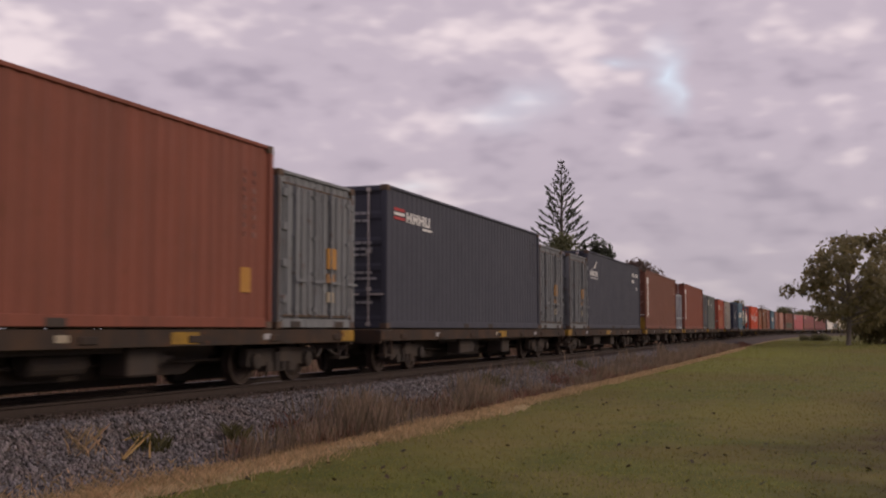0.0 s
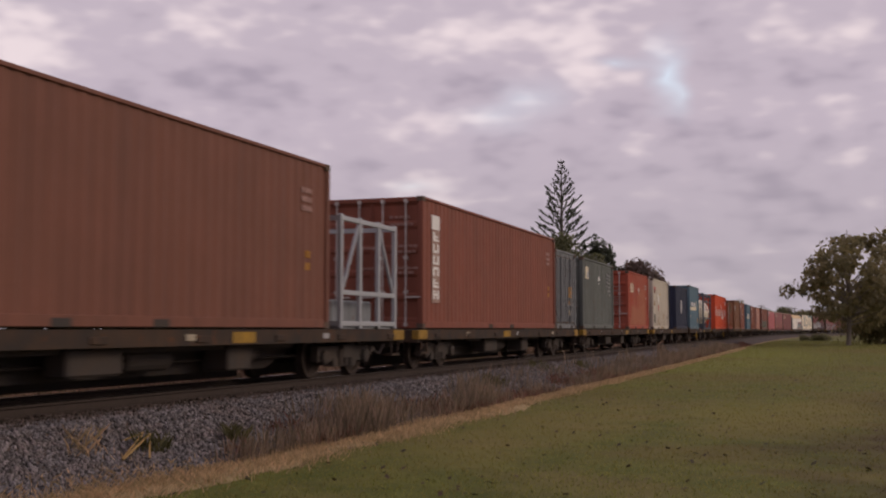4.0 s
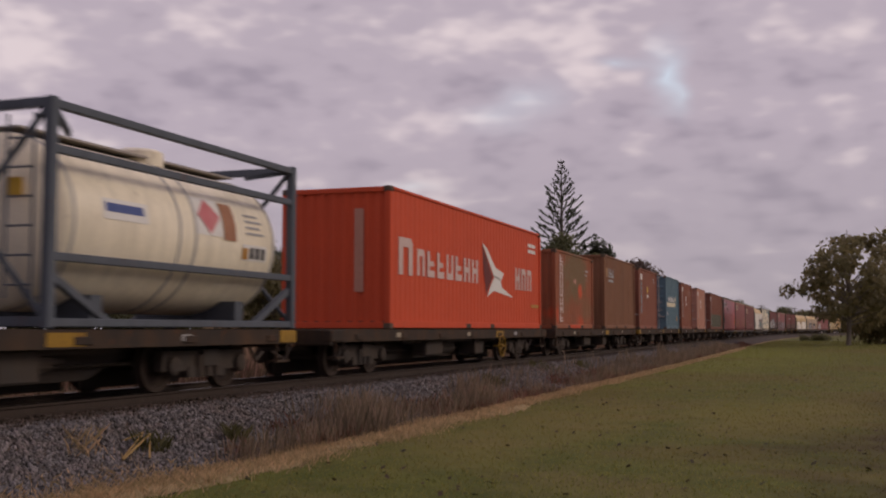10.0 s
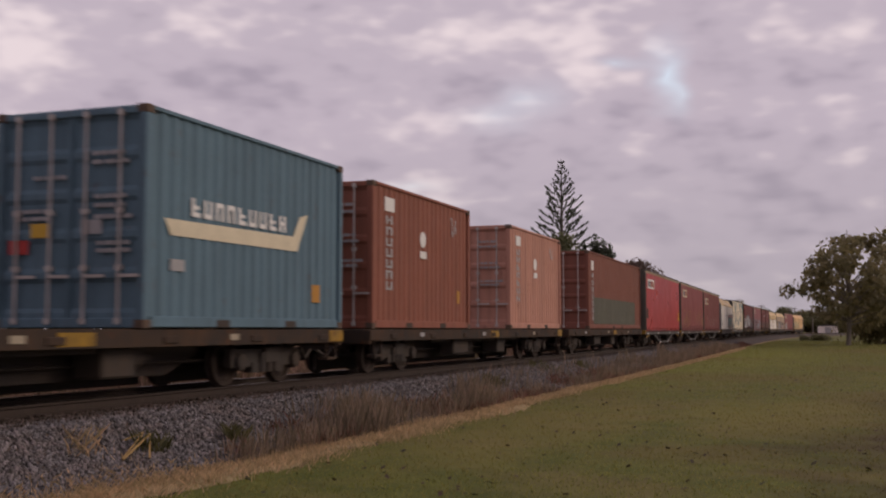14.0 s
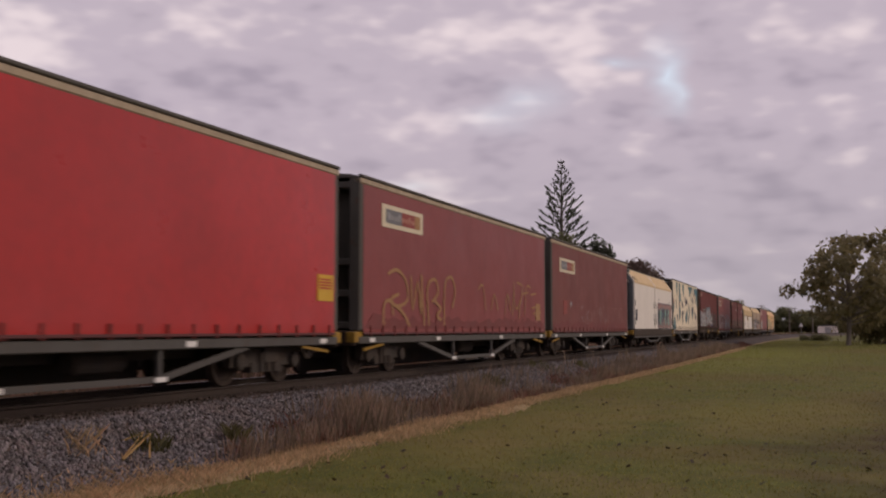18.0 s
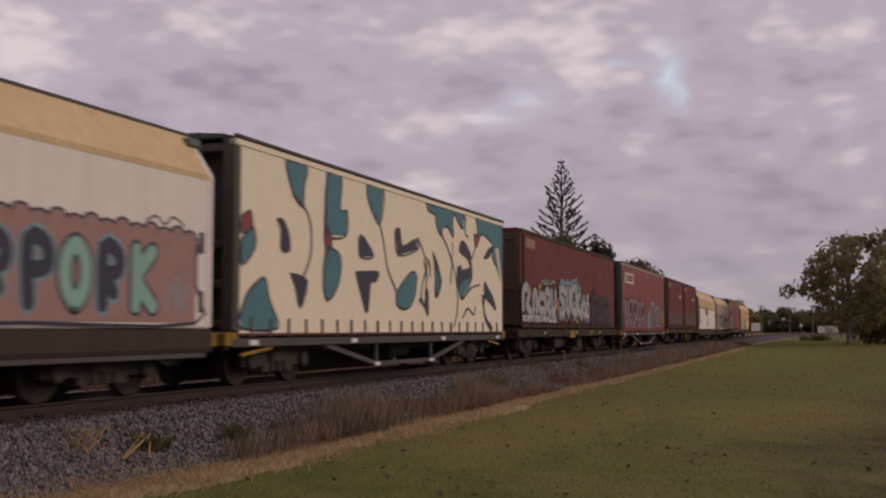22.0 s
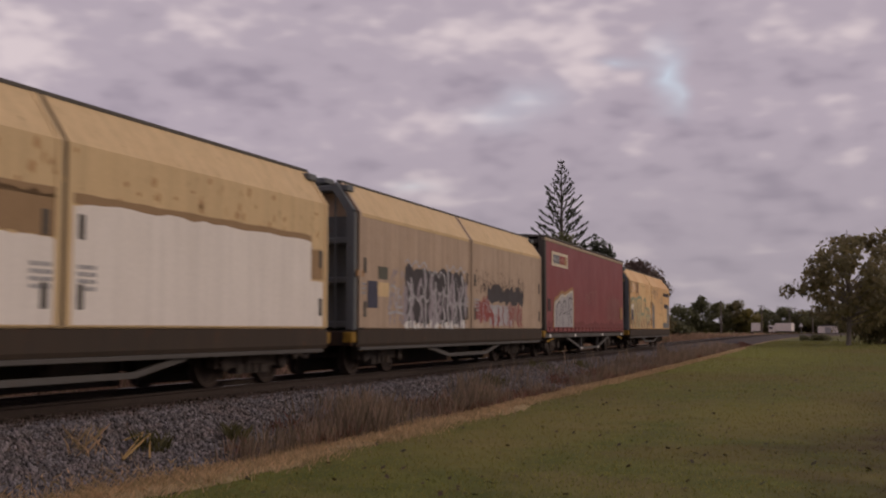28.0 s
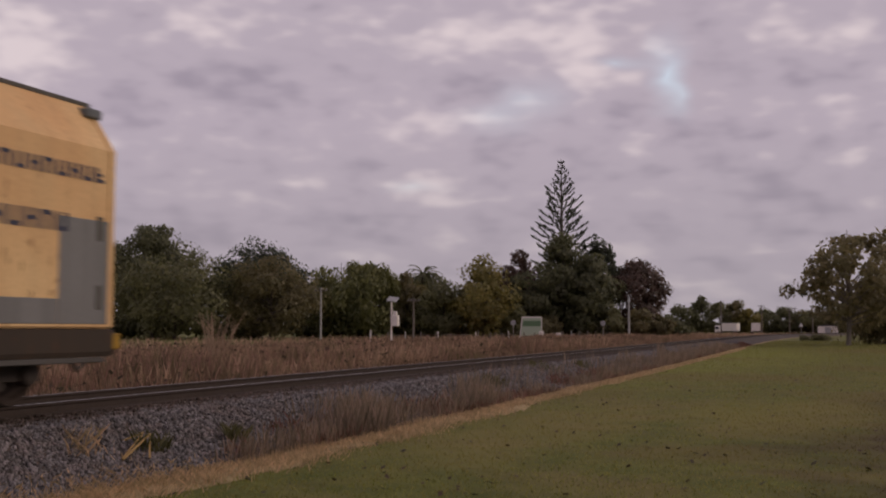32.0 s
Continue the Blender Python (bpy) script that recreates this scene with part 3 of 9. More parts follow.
def flecks(parent, y0, y1, z0, z1, x, mat, n, size, seed, name="paint_fleck"):
    """Small scattered specks where paint was scrubbed or flaked away."""
    rng = random.Random(seed)
    sh = Shape()
    for i in range(n):
        y, z, a, b = rng.uniform(y0, y1), rng.uniform(z0, z1), size * rng.uniform(0.3, 1.3), size * rng.uniform(0.4, 2.0)
        sh.add([(x, y - a, z - b * 0.3), (x, y + a * 0.4, z - b), (x, y + a, z + b * 0.5), (x, y - a * 0.3, z + b)], [(0, 1, 2, 3)])
    ob = part(name, sh, M[mat], parent)
    ob["kind"] = "stuff"
    return ob


def wavy(parent, y0, z0, w, h, x, mat, n, thick, seed=1, name="paint_run", lift=0.003, reach=(0.5, 1.0), drop=True, label=""):
    """Upright wavering runs of paint, thick and thin."""
    rng = random.Random(seed)
    for i in range(n):
        y, L = y0 + w * (i + rng.uniform(0.1, 0.9)) / n, h * rng.uniform(*reach)
        za = z0 if drop else z0 + (h - L) * rng.random()
        pts = [(y + rng.uniform(-1, 1) * 0.35 * w / n, za + L * k / 5) for k in range(6)]
        part(name, strokes(Shape(), [pts], 0, 0, 1, 1, thick * rng.uniform(0.5, 1.6), x, lift + 0.0005 * (i % 4)), M[mat], parent, label)


def jagged(parent, y0, y1, z0, z1, x, mat, seed=1, amp=0.25, name="sprayed_patch", n=24, foot=0.1, label=""):
    """A patch of paint with ragged upper and lower edges."""
    rng = random.Random(seed)
    up = [(x, y0 + (y1 - y0) * i / n, z1 - (z1 - z0) * amp * rng.random() * (1.8 if i in (0, n) else 1)) for i in range(n + 1)]
    down = [(x, y1 - (y1 - y0) * i / n, z0 + (z1 - z0) * foot * rng.random()) for i in range(n + 1)]
    return part(name, Shape().add(up + down, [tuple(range(2 * n + 2))]), M[mat], parent, label)


# ---------------------------------------------------------------- containers
CACHE = {}


def shared(key, make):
    """Meshes that several things have in common."""
    if key not in CACHE:
        CACHE[key] = make()
    return CACHE[key]


def corrugated(L, z0, z1, x_out=1.188, depth=0.036, pitch=0.278, side=1):
    s = Shape()
    y, pts = -L / 2, []
    while y < L / 2 - 1e-6:
        for dy, d in ((0, 0), (0.36 * pitch, 0), (0.49 * pitch, depth), (0.87 * pitch, depth)):
            if y + dy < L / 2:
                pts.append((y + dy, x_out - d))
        y += pitch
    pts.append((L / 2, x_out))
    n = len(pts)
    s.add([(side * x, y, z0) for y, x in pts] + [(side * x, y, z1) for y, x in pts], [(i, i + 1, i + 1 + n, i + n) for i in range(n - 1)])
    return s


def end_sheet(z0, z1, y_out, sign, pitch=0.25, depth=0.04, half=1.1):
    s = Shape()
    x, pts, a = -half, [], pitch / 4
    while x < half - 1e-6:
        for dx, d in ((0, 0), (a, 0), (2 * a, depth), (3 * a, depth)):
            if x + dx < half:
                pts.append((x + dx, d))
        x += pitch
    pts.append((half, 0))
    n = len(pts)
    s.add([(x, sign * (y_out - d), z0) for x, d in pts] + [(x, sign * (y_out - d), z1) for x, d in pts], [(i, i + 1, i + 1 + n, i + n) for i in range(n - 1)])
    return s


def door_leaf(x0, x1, z0, z1, y):
    """A door leaf on the -Y end, pressed into horizontal ribs."""
    s, n = Shape(), 5
    step = (z1 - z0) / n
    rows = []
    for i in range(n):
        b = z0 + i * step
        rows += [(b, 0), (b + step * 0.12, 0), (b + step * 0.24, 0.03), (b + step * 0.86, 0.03), (b + step * 0.98, 0)]
    rows.append((z1, 0))
    m = len(rows)
    s.add([(x0, y + d, z) for z, d in rows] + [(x1, y + d, z) for z, d in rows], [(i, i + m, i + m + 1, i + 1) for i in range(m - 1)])
    s.box(x0, x0 + 0.03, y - 0.012, y + 0.04, z0, z1).box(x1 - 0.03, x1, y - 0.012, y + 0.04, z0, z1)
    return s


def lock_bar(parent, x, z0, z1, y):
    bar = part("lock_bar", Shape().rod((x, y - 0.045, z0), (x, y - 0.045, z1), 0.021, 6), M["zinc"], parent)
    for z in (z0 + 0.05, z0 + 0.75, z0 + 1.5, z1 - 0.05):
        part("bar_bracket", Shape().box(x - 0.045, x + 0.045, y - 0.065, y, z - 0.035, z + 0.035), M["zinc"], bar)
    part("bar_handle", Shape().box(x, x + 0.33, y - 0.07, y - 0.045, z0 + 0.62, z0 + 0.66), M["zinc"], bar)


def container(label, L, H, mat, end="doors", pockets=True, name="shipping_container", bars=True, group="containers on the train"):
    ob = thing(name, label, "container", group)
    m, e = M[mat], L / 2
    key = (L, H, mat)
    part("side_panel", shared(("side", *key), lambda: corrugated(L - 0.24, 0.16, H - 0.045, depth=0.017 if L > 8 else 0.026).mesh("side_panel", m)), m, ob)
    part("side_panel", shared(("far", *key), lambda: corrugated(L - 0.24, 0.16, H - 0.09, side=-1).mesh("side_panel", m)), m, ob)
    part("roof", shared(("roof", *key), lambda: Shape().soft_box(-1.19, 1.19, -e + 0.05, e - 0.05, H - 0.06, H - 0.015, 0.01).mesh("roof", m)), m, ob)
    part("floor", shared(("floor", *key), lambda: Shape().box(-1.13, 1.13, -e + 0.06, e - 0.06, 0.004, 0.16).mesh("floor", M["under"])), m, ob)
    for sx in (-1, 1):
        for sy in (-1, 1):
            part("corner_post", shared(("post", sx, sy, *key), lambda: Shape().soft_box(*sorted((sx * 1.219, sx * 1.10)), *sorted((sy * (e - 0.002), sy * (e - 0.13))), 0.11, H - 0.11, 0.012).mesh("corner_post", m)), m, ob)
            for z in (0.0, H - 0.118):
                part("corner_casting", shared(("cast", sx, sy, z, *key), lambda: Shape().soft_box(*sorted((sx * 1.222, sx * 1.06)), *sorted((sy * e, sy * (e - 0.178))), z, z + 0.118, 0.012).mesh("corner_casting", M["rust_seam"])), m, ob)
        part("top_rail", shared(("top", sx, *key), lambda: Shape().soft_box(*sorted((sx * 1.214, sx * 1.12)), -e + 0.178, e - 0.178, H - 0.062, H - 0.004, 0.008).mesh("top_rail", m)), m, ob)
        part("bottom_rail", shared(("low", sx, *key), lambda: Shape().soft_box(*sorted((sx * 1.212, sx * 1.14)), -e + 0.178, e - 0.178, 0.02, 0.165, 0.008).mesh("bottom_rail", m)), m, ob)
    if pockets:
        gaps = (-1.05, 1.05) if L < 8 else (-1.0, 1.0)
        if L < 4:
            gaps = (-0.85, 0.85)
        for y in gaps:
            part("fork_pocket", shared(("pocket", y, *key), lambda: Shape().box(1.0, 1.2155, y - 0.18, y + 0.18, 0.022, 0.125).mesh("fork_pocket", M["under"])), m, ob)
    part("rear_wall", shared(("rear", *key), lambda: end_sheet(0.13, H - 0.1, e - 0.03, 1).mesh("rear_wall", m)), m, ob)
    part("door_header", shared(("rail0", *key), lambda: Shape().soft_box(-1.07, 1.07, -e + 0.004, -e + 0.09, H - 0.12, H - 0.015, 0.01).mesh("door_header", m)), m, ob)
    part("door_threshold", shared(("rail1", *key), lambda: Shape().soft_box(-1.07, 1.07, -e + 0.004, -e + 0.12, 0.01, 0.14, 0.01).mesh("door_threshold", m)), m, ob)
    if end == "doors":
        for x0, x1 in ((-1.10, -0.008), (0.008, 1.10)):
            leaf = part("door", shared(("leaf", x0, *key), lambda: door_leaf(x0, x1, 0.14, H - 0.12, -e + 0.05).mesh("door", m)), m, ob)
            if bars:
                for f in (0.24, 0.74):
                    lock_bar(leaf, x0 + f * (x1 - x0), 0.05, H - 0.05, -e + 0.05)
    elif end == "ribbed":
        s = end_sheet(0.13, H - 0.1, e - 0.06, -1)
        part("front_wall", s, m, ob)
        for z in (0.55, 0.95, 1.35, 1.75):
            part("end_rib", Shape().box(-1.1, 1.1, -e + 0.012, -e + 0.10, z, z + 0.07), m, ob)
    else:
        part("front_wall", shared(("front", *key), lambda: end_sheet(0.13, H - 0.1, e - 0.03, -1).mesh("front_wall", m)), m, ob)
    return ob


def side_door_container(label):
    """A short container whose long side is a pair of hinged doors."""
    L, H = 2.99, 2.591
    ob = container(label, L, H, "grey_old", end="ribbed", group="short side-door containers")
    x = 1.222
    for k, (a, b) in enumerate(((-1.33, -0.02), (0.02, 1.33))):
        leaf = part("side_door", Shape().soft_box(x - 0.03, x, a, b, 0.2, H - 0.2, 0.008), M["grey_old"], ob)
        for y in np.linspace(a + 0.08, b - 0.16, 5):
            part("door_rib", Shape().soft_box(x - 0.01, x + 0.034, y, y + 0.09, 0.24, H - 0.24, 0.012), M["grey_old"], leaf)
            part("door_seam", Shape().box(x - 0.01, x + 0.004, y + 0.092, y + 0.112, 0.24, H - 0.24), M["rust_seam"], leaf)
        for z in (0.2, H - 0.23):
            part("door_seal", Shape().box(x - 0.02, x + 0.008, a, b, z, z + 0.03), M["rust_seam"], leaf)
        for y in (a + 0.36, b - 0.28):
            s = Shape().rod((x + 0.05, y, 0.18), (x + 0.05, y, H - 0.18), 0.018, 6)
            for z in (0.3, 0.9, 1.5, 2.2):
                s.box(x, x + 0.065, y - 0.04, y + 0.04, z, z + 0.06)
            s.box(x + 0.05, x + 0.075, y - 0.02, y + 0.4, 0.78, 0.82)
            part("lock_bar", s, M["grey_old"], leaf)
        for z in (0.42, 1.0, 1.6, 2.15):
            y = a if k == 0 else b
            part("hinge", Shape().soft_box(x - 0.01, x + 0.04, y - 0.06, y + 0.06, z, z + 0.13, 0.01), M["grey_old"], leaf)
    decal(ob, "paper_label", 0.25, 1.05, 0.36, 0.36, "label_orange", x + 0.036)
    decal(ob, "paper_label", 0.25, 0.80, 0.30, 0.16, "graf_tan", x + 0.036)
    decal(ob, "paper_label", 0.25, 0.46, 0.28, 0.18, "old_paper", x + 0.036)
    for y in (-1.49, 1.31):
        part("door_seam", Shape().box(x - 0.02, x + 0.003, y, y + 0.03, 0.13, H - 0.13), M["rust_seam"], ob)
    return ob


def tank_container():
    L, H = 6.058, 2.68
    ob = thing("tank_container", "cream tank in a grey-blue open steel frame", "tank container")
    e, m = L / 2, M["tank_frame"]
    for sx in (-1, 1):
        for sy in (-1, 1):
            part("corner_post", Shape().soft_box(*sorted((sx * 1.219, sx * 1.09)), *sorted((sy * e, sy * (e - 0.13))), 0.0, H, 0.015), m, ob)
        part("top_rail", Shape().soft_box(*sorted((sx * 1.21, sx * 1.11)), -e + 0.13, e - 0.13, H - 0.13, H - 0.03, 0.01), m, ob)
        part("bottom_rail", Shape().soft_box(*sorted((sx * 1.20, sx * 1.11)), -e + 0.13, e - 0.13, 0.02, 0.12, 0.01), m, ob)
        for z in (0.78, 2.03):
            part("side_rail", Shape().soft_box(*sorted((sx * 1.20, sx * 1.12)), -e + 0.13, e - 0.13, z, z + 0.10, 0.01), m, ob)
        for y in (-e + 0.12, e - 0.12):
            d = 1 if y < 0 else -1
            part("brace", Shape().bar((sx * 1.12, y, 0.62), (sx * 1.12, y + d * 1.1, 0.08), 0.09, 0.09), m, ob)
            part("brace", Shape().bar((sx * 1.12, y, H - 0.1), (sx * 0.75, y + d * 0.75, H - 0.28), 0.07, 0.07), m, ob)
    for y in (-e + 0.065, e - 0.065):
        part("end_beam", Shape().box(-1.09, 1.09, y - 0.05, y + 0.05, H - 0.12, H - 0.01), m, ob)
        part("end_beam", Shape().box(-1.09, 1.09, y - 0.05, y + 0.05, 0.03, 0.14), m, ob)
        part("cross_brace", Shape().bar((-1.07, y, 0.16), (1.07, y, H - 0.14), 0.07, 0.05), m, ob)
        part("cross_brace", Shape().bar((1.07, y + 0.012, 0.16), (-1.07, y + 0.012, H - 0.14), 0.07, 0.05), m, ob)
    ladder = part("ladder_rail", Shape().rod((0.62, -e - 0.03, 0.35), (0.62, -e - 0.03, H - 0.2), 0.018, 6).rod((1.0, -e - 0.03, 0.35), (1.0, -e - 0.03, H - 0.2), 0.018, 6), M["tank_frame"], ob)
    for i in range(6):
        z = 0.5 + i * 0.34
        part("rung", Shape().rod((0.62, -e - 0.03, z), (1.0, -e - 0.03, z), 0.014, 6), M["tank_frame"], ladder)
    r, q, c = 1.10, e - 0.52, 1.31
    prof = [(-q - 0.36, 0.25), (-q - 0.32, 0.55), (-q - 0.18, 0.90), (-q - 0.06, 1.05), (-q, r)]
    prof += [(q, r), (q + 0.06, 1.05), (q + 0.18, 0.90), (q + 0.32, 0.55), (q + 0.36, 0.25)]
    vessel = part("tank", Shape().turned(prof, "Y", 48, (0, 0, c)), M["tank_white"], ob, "cream insulated tank", True)
    for y in (-q + 0.06, -0.2, 0.2, q - 0.06):
        part("cladding_band", Shape().turned([(y - 0.025, r + 0.002), (y - 0.022, r + 0.008), (y + 0.022, r + 0.008), (y + 0.025, r + 0.002)], "Y", 48, (0, 0, c)), M["label_grey"], vessel)
    part("walkway", Shape().box(-0.55, 0.3, -q, q, c + r + 0.04, c + r + 0.07), M["galv"], ob)
    part("manhole", Shape().turned([(c + r - 0.05, 0.36), (c + r + 0.16, 0.36), (c + r + 0.2, 0.3)], "Z", 20, (0, 0.35, 0)), M["tank_white"], ob)
    for y in (-1.75, 1.75):
        part("saddle", Shape().box(-0.9, 0.9, y - 0.12, y + 0.12, 0.12, 0.42), m, ob)

    def wrap(name, y0, y1, a0, a1, mat, lift=0.006):
        s = Shape()
        pts = []
        for k in range(7):
            a = radians(a0 + (a1 - a0) * k / 6)
            pts.append(((r + lift) * math.cos(a), c + (r + lift) * math.sin(a)))
        n = len(pts)
        s.add([(x, y0, z) for x, z in pts] + [(x, y1, z) for x, z in pts], [(i, i + 1, i + 1 + n, i + n) for i in range(n - 1)])
        part(name, s, M[mat], vessel)

    wrap("name_panel", -1.9, -0.95, 3, 17, "label_white")
    wrap("name_mark", -1.85, -1.05, 8, 14, "label_blue", 0.010)
    wrap("hazard_panel", 0.22, 0.92, 2, 32, "label_white")

    def on_tank(y, a, lift):
        return ((r + lift) * math.cos(radians(a)), y, c + (r + lift) * math.sin(radians(a)))

    part("hazard_mark", Shape().add([on_tank(0.57 + dy, 17 + da, 0.016) for dy, da in ((-0.3, 0), (-0.15, -7), (0, -14), (0.15, -7), (0.3, 0), (0.15, 7), (0, 14), (-0.15, 7))] + [on_tank(0.57, 17, 0.018)], [(i, (i + 1) % 8, 8) for i in range(8)]), M["hazard_pink"], vessel, "pinkish red hazard diamond")
    wrap("hazard_band", 0.95, 1.3, 0, 30, "rust_wash", 0.011)
    for k in range(4):
        wrap("data_print", 1.62, 2.05 + 0.1 * (k % 2), 22 - 5 * k, 24 - 5 * k, "label_grey", 0.008)
    wrap("data_panel", 1.5, 2.25, -14, -1, "label_white")
    for k in range(3):
        wrap("data_block", 1.72 + 0.17 * k, 1.84 + 0.17 * k, -12, -3, "label_black", 0.010)
    wrap("warning_panel", 1.5, 1.66, -13, -4, "label_orange", 0.010)
    y = -q - 0.30
    part("hazard_placard", Shape().box(-0.85, -0.5, y - 0.1, y - 0.08, c - 0.2, c + 0.35), M["label_red"], ob)
    part("warning_placard", Shape().box(0.42, 0.66, y - 0.05, y - 0.03, c + 0.25, c + 0.47), M["label_yellow"], ob)
    part("valve_box", Shape().soft_box(-1.0, -0.66, -e + 0.1, -e + 0.45, 0.5, 1.9, 0.03), M["tank_frame"], ob)
    return ob


def flat_rack():
    """An empty galvanised frame standing upright on the wagon."""
    ob = thing("stillage", "pale galvanised upright steel stillage frame", "stillage")
    m = M["pallet"]
    for sx in (-1, 1):
        for y in (-1.3, -0.45, 0.45, 1.3):
            part("upright", Shape().soft_box(sx * 1.15 - 0.04, sx * 1.15 + 0.04, y - 0.05, y + 0.05, 0.0, 2.1, 0.01), m, ob)
        for z in (0.05, 0.62, 1.98):
            part("rail", Shape().soft_box(sx * 1.15 - 0.03, sx * 1.15 + 0.03, -1.34, 1.34, z, z + 0.09, 0.01), m, ob)
        part("brace", Shape().bar((sx * 1.15, -1.25, 0.66), (sx * 1.15, -0.5, 1.95), 0.05, 0.05), m, ob)
        part("brace", Shape().bar((sx * 1.15, 1.25, 0.66), (sx * 1.15, 0.5, 1.95), 0.05, 0.05), m, ob)
    for y in (-1.3, 1.3):
        part("end_bar", Shape().box(-1.11, 1.11, y - 0.04, y + 0.04, 1.98, 2.07), m, ob)
        part("end_bar", Shape().box(-1.11, 1.11, y - 0.04, y + 0.04, 0.05, 0.14), m, ob)
    part("base", Shape().box(-1.1, 1.1, -1.3, 1.3, 0.0, 0.05), m, ob)
    part("load", Shape().soft_box(-0.8, 0.8, -0.95, 0.95, 0.055, 0.55, 0.04), M["grey_old"], ob)
    return ob


# ---------------------------------------------------------------- wagons
def bogie(parent, y):
    b = part("bogie", shared("bolster", lambda: Shape().box(-0.95, 0.95, -0.2, 0.2, 0.36, 0.60).box(-0.25, 0.25, -1.0, 1.0, 0.42, 0.52).mesh("bogie", M["under"])), None, parent)
    b.location = (0, y, 0)
    # added dark sheet between the wheels, standing in for the shade under the bogie
    part("brake_beam", shared("bogie_screen", lambda: Shape().soft_box(-0.46, -0.40, -1.25, 1.25, 0.05, 0.40, 0.015).mesh("brake_beam", M["under"])), None, b)

    def frame_side(sx):
        s = Shape()
        s.along_y([(sx * 0.72, 0.30), (sx * 0.86, 0.30), (sx * 0.86, 0.58), (sx * 0.72, 0.58)], -1.12, 1.12)
        s.along_y([(sx * 0.70, 0.20), (sx * 0.88, 0.20), (sx * 0.88, 0.36), (sx * 0.70, 0.36)], -0.5, 0.5)
        for yy in (-0.9, 0.9):
            s.turned([(sx * 0.86 - 0.08, 0.15), (sx * 0.86 + 0.07, 0.13), (sx * 0.86 + 0.09, 0.08)], "X", 12, (0, yy, 0.38))
        for yy in (-0.22, 0.0, 0.22):
            s.turned([(0.22, 0.075), (0.52, 0.075)], "Z", 8, (sx * 0.87, yy, 0))
        return s.mesh("side_frame", M["under"])

    for sx in (-1, 1):
        part("side_frame", shared(("frame", sx), lambda: frame_side(sx)), None, b)
    for yy in (-0.9, 0.9):
        part("axle", shared(("axle", yy), lambda: Shape().rod((-0.7, yy, 0.38), (0.7, yy, 0.38), 0.07, 10).mesh("axle", M["under"])), None, b)
        for sx in (-1, 1):
            part("wheel", shared(("wheel", sx, yy), lambda: Shape().turned([(sx * 0.51, 0.41), (sx * 0.535, 0.41), (sx * 0.54, 0.384), (sx * 0.63, 0.38), (sx * 0.635, 0.31), (sx * 0.59, 0.29), (sx * 0.60, 0.12), (sx * 0.66, 0.1)], "X", 28, (0, yy, 0.384)).mesh("wheel", M["rail"])), None, b)
    return b


def couplers(ob, e):
    for sy in (-1, 1):
        part("coupler", Shape().soft_box(-0.11, 0.11, *sorted((sy * e, sy * (e + 0.45))), 0.62, 0.84, 0.03).soft_box(-0.17, 0.17, *sorted((sy * (e + 0.36), sy * (e + 0.68))), 0.58, 0.90, 0.05), M["under"], ob)
        part("brake_hose", Shape().rod((0.4, sy * e, 0.62), (0.36, sy * (e + 0.3), 0.36), 0.03, 6).rod((0.36, sy * (e + 0.3), 0.36), (0.3, sy * (e + 0.62), 0.5), 0.03, 6), M["under"], ob)


def handbrake(ob, y):
    w = Shape()
    for i in range(20):
        a, b = 2 * math.pi * i / 20, 2 * math.pi * (i + 1) / 20
        w.rod((1.25, y + 0.28 * math.cos(a), 0.45 + 0.28 * math.sin(a)), (1.25, y + 0.28 * math.cos(b), 0.45 + 0.28 * math.sin(b)), 0.017, 6)
    for i in range(5):
        a = 2 * math.pi * i / 5
        w.rod((1.235, y, 0.45), (1.25, y + 0.28 * math.cos(a), 0.45 + 0.28 * math.sin(a)), 0.011, 6)
    w.turned([(1.0, 0.03), (1.21, 0.03), (1.22, 0.06), (1.26, 0.06)], "X", 10, (0, y, 0.45))
    part("handbrake_wheel", w, M["yellow"], ob, "yellow spoked handbrake wheel")


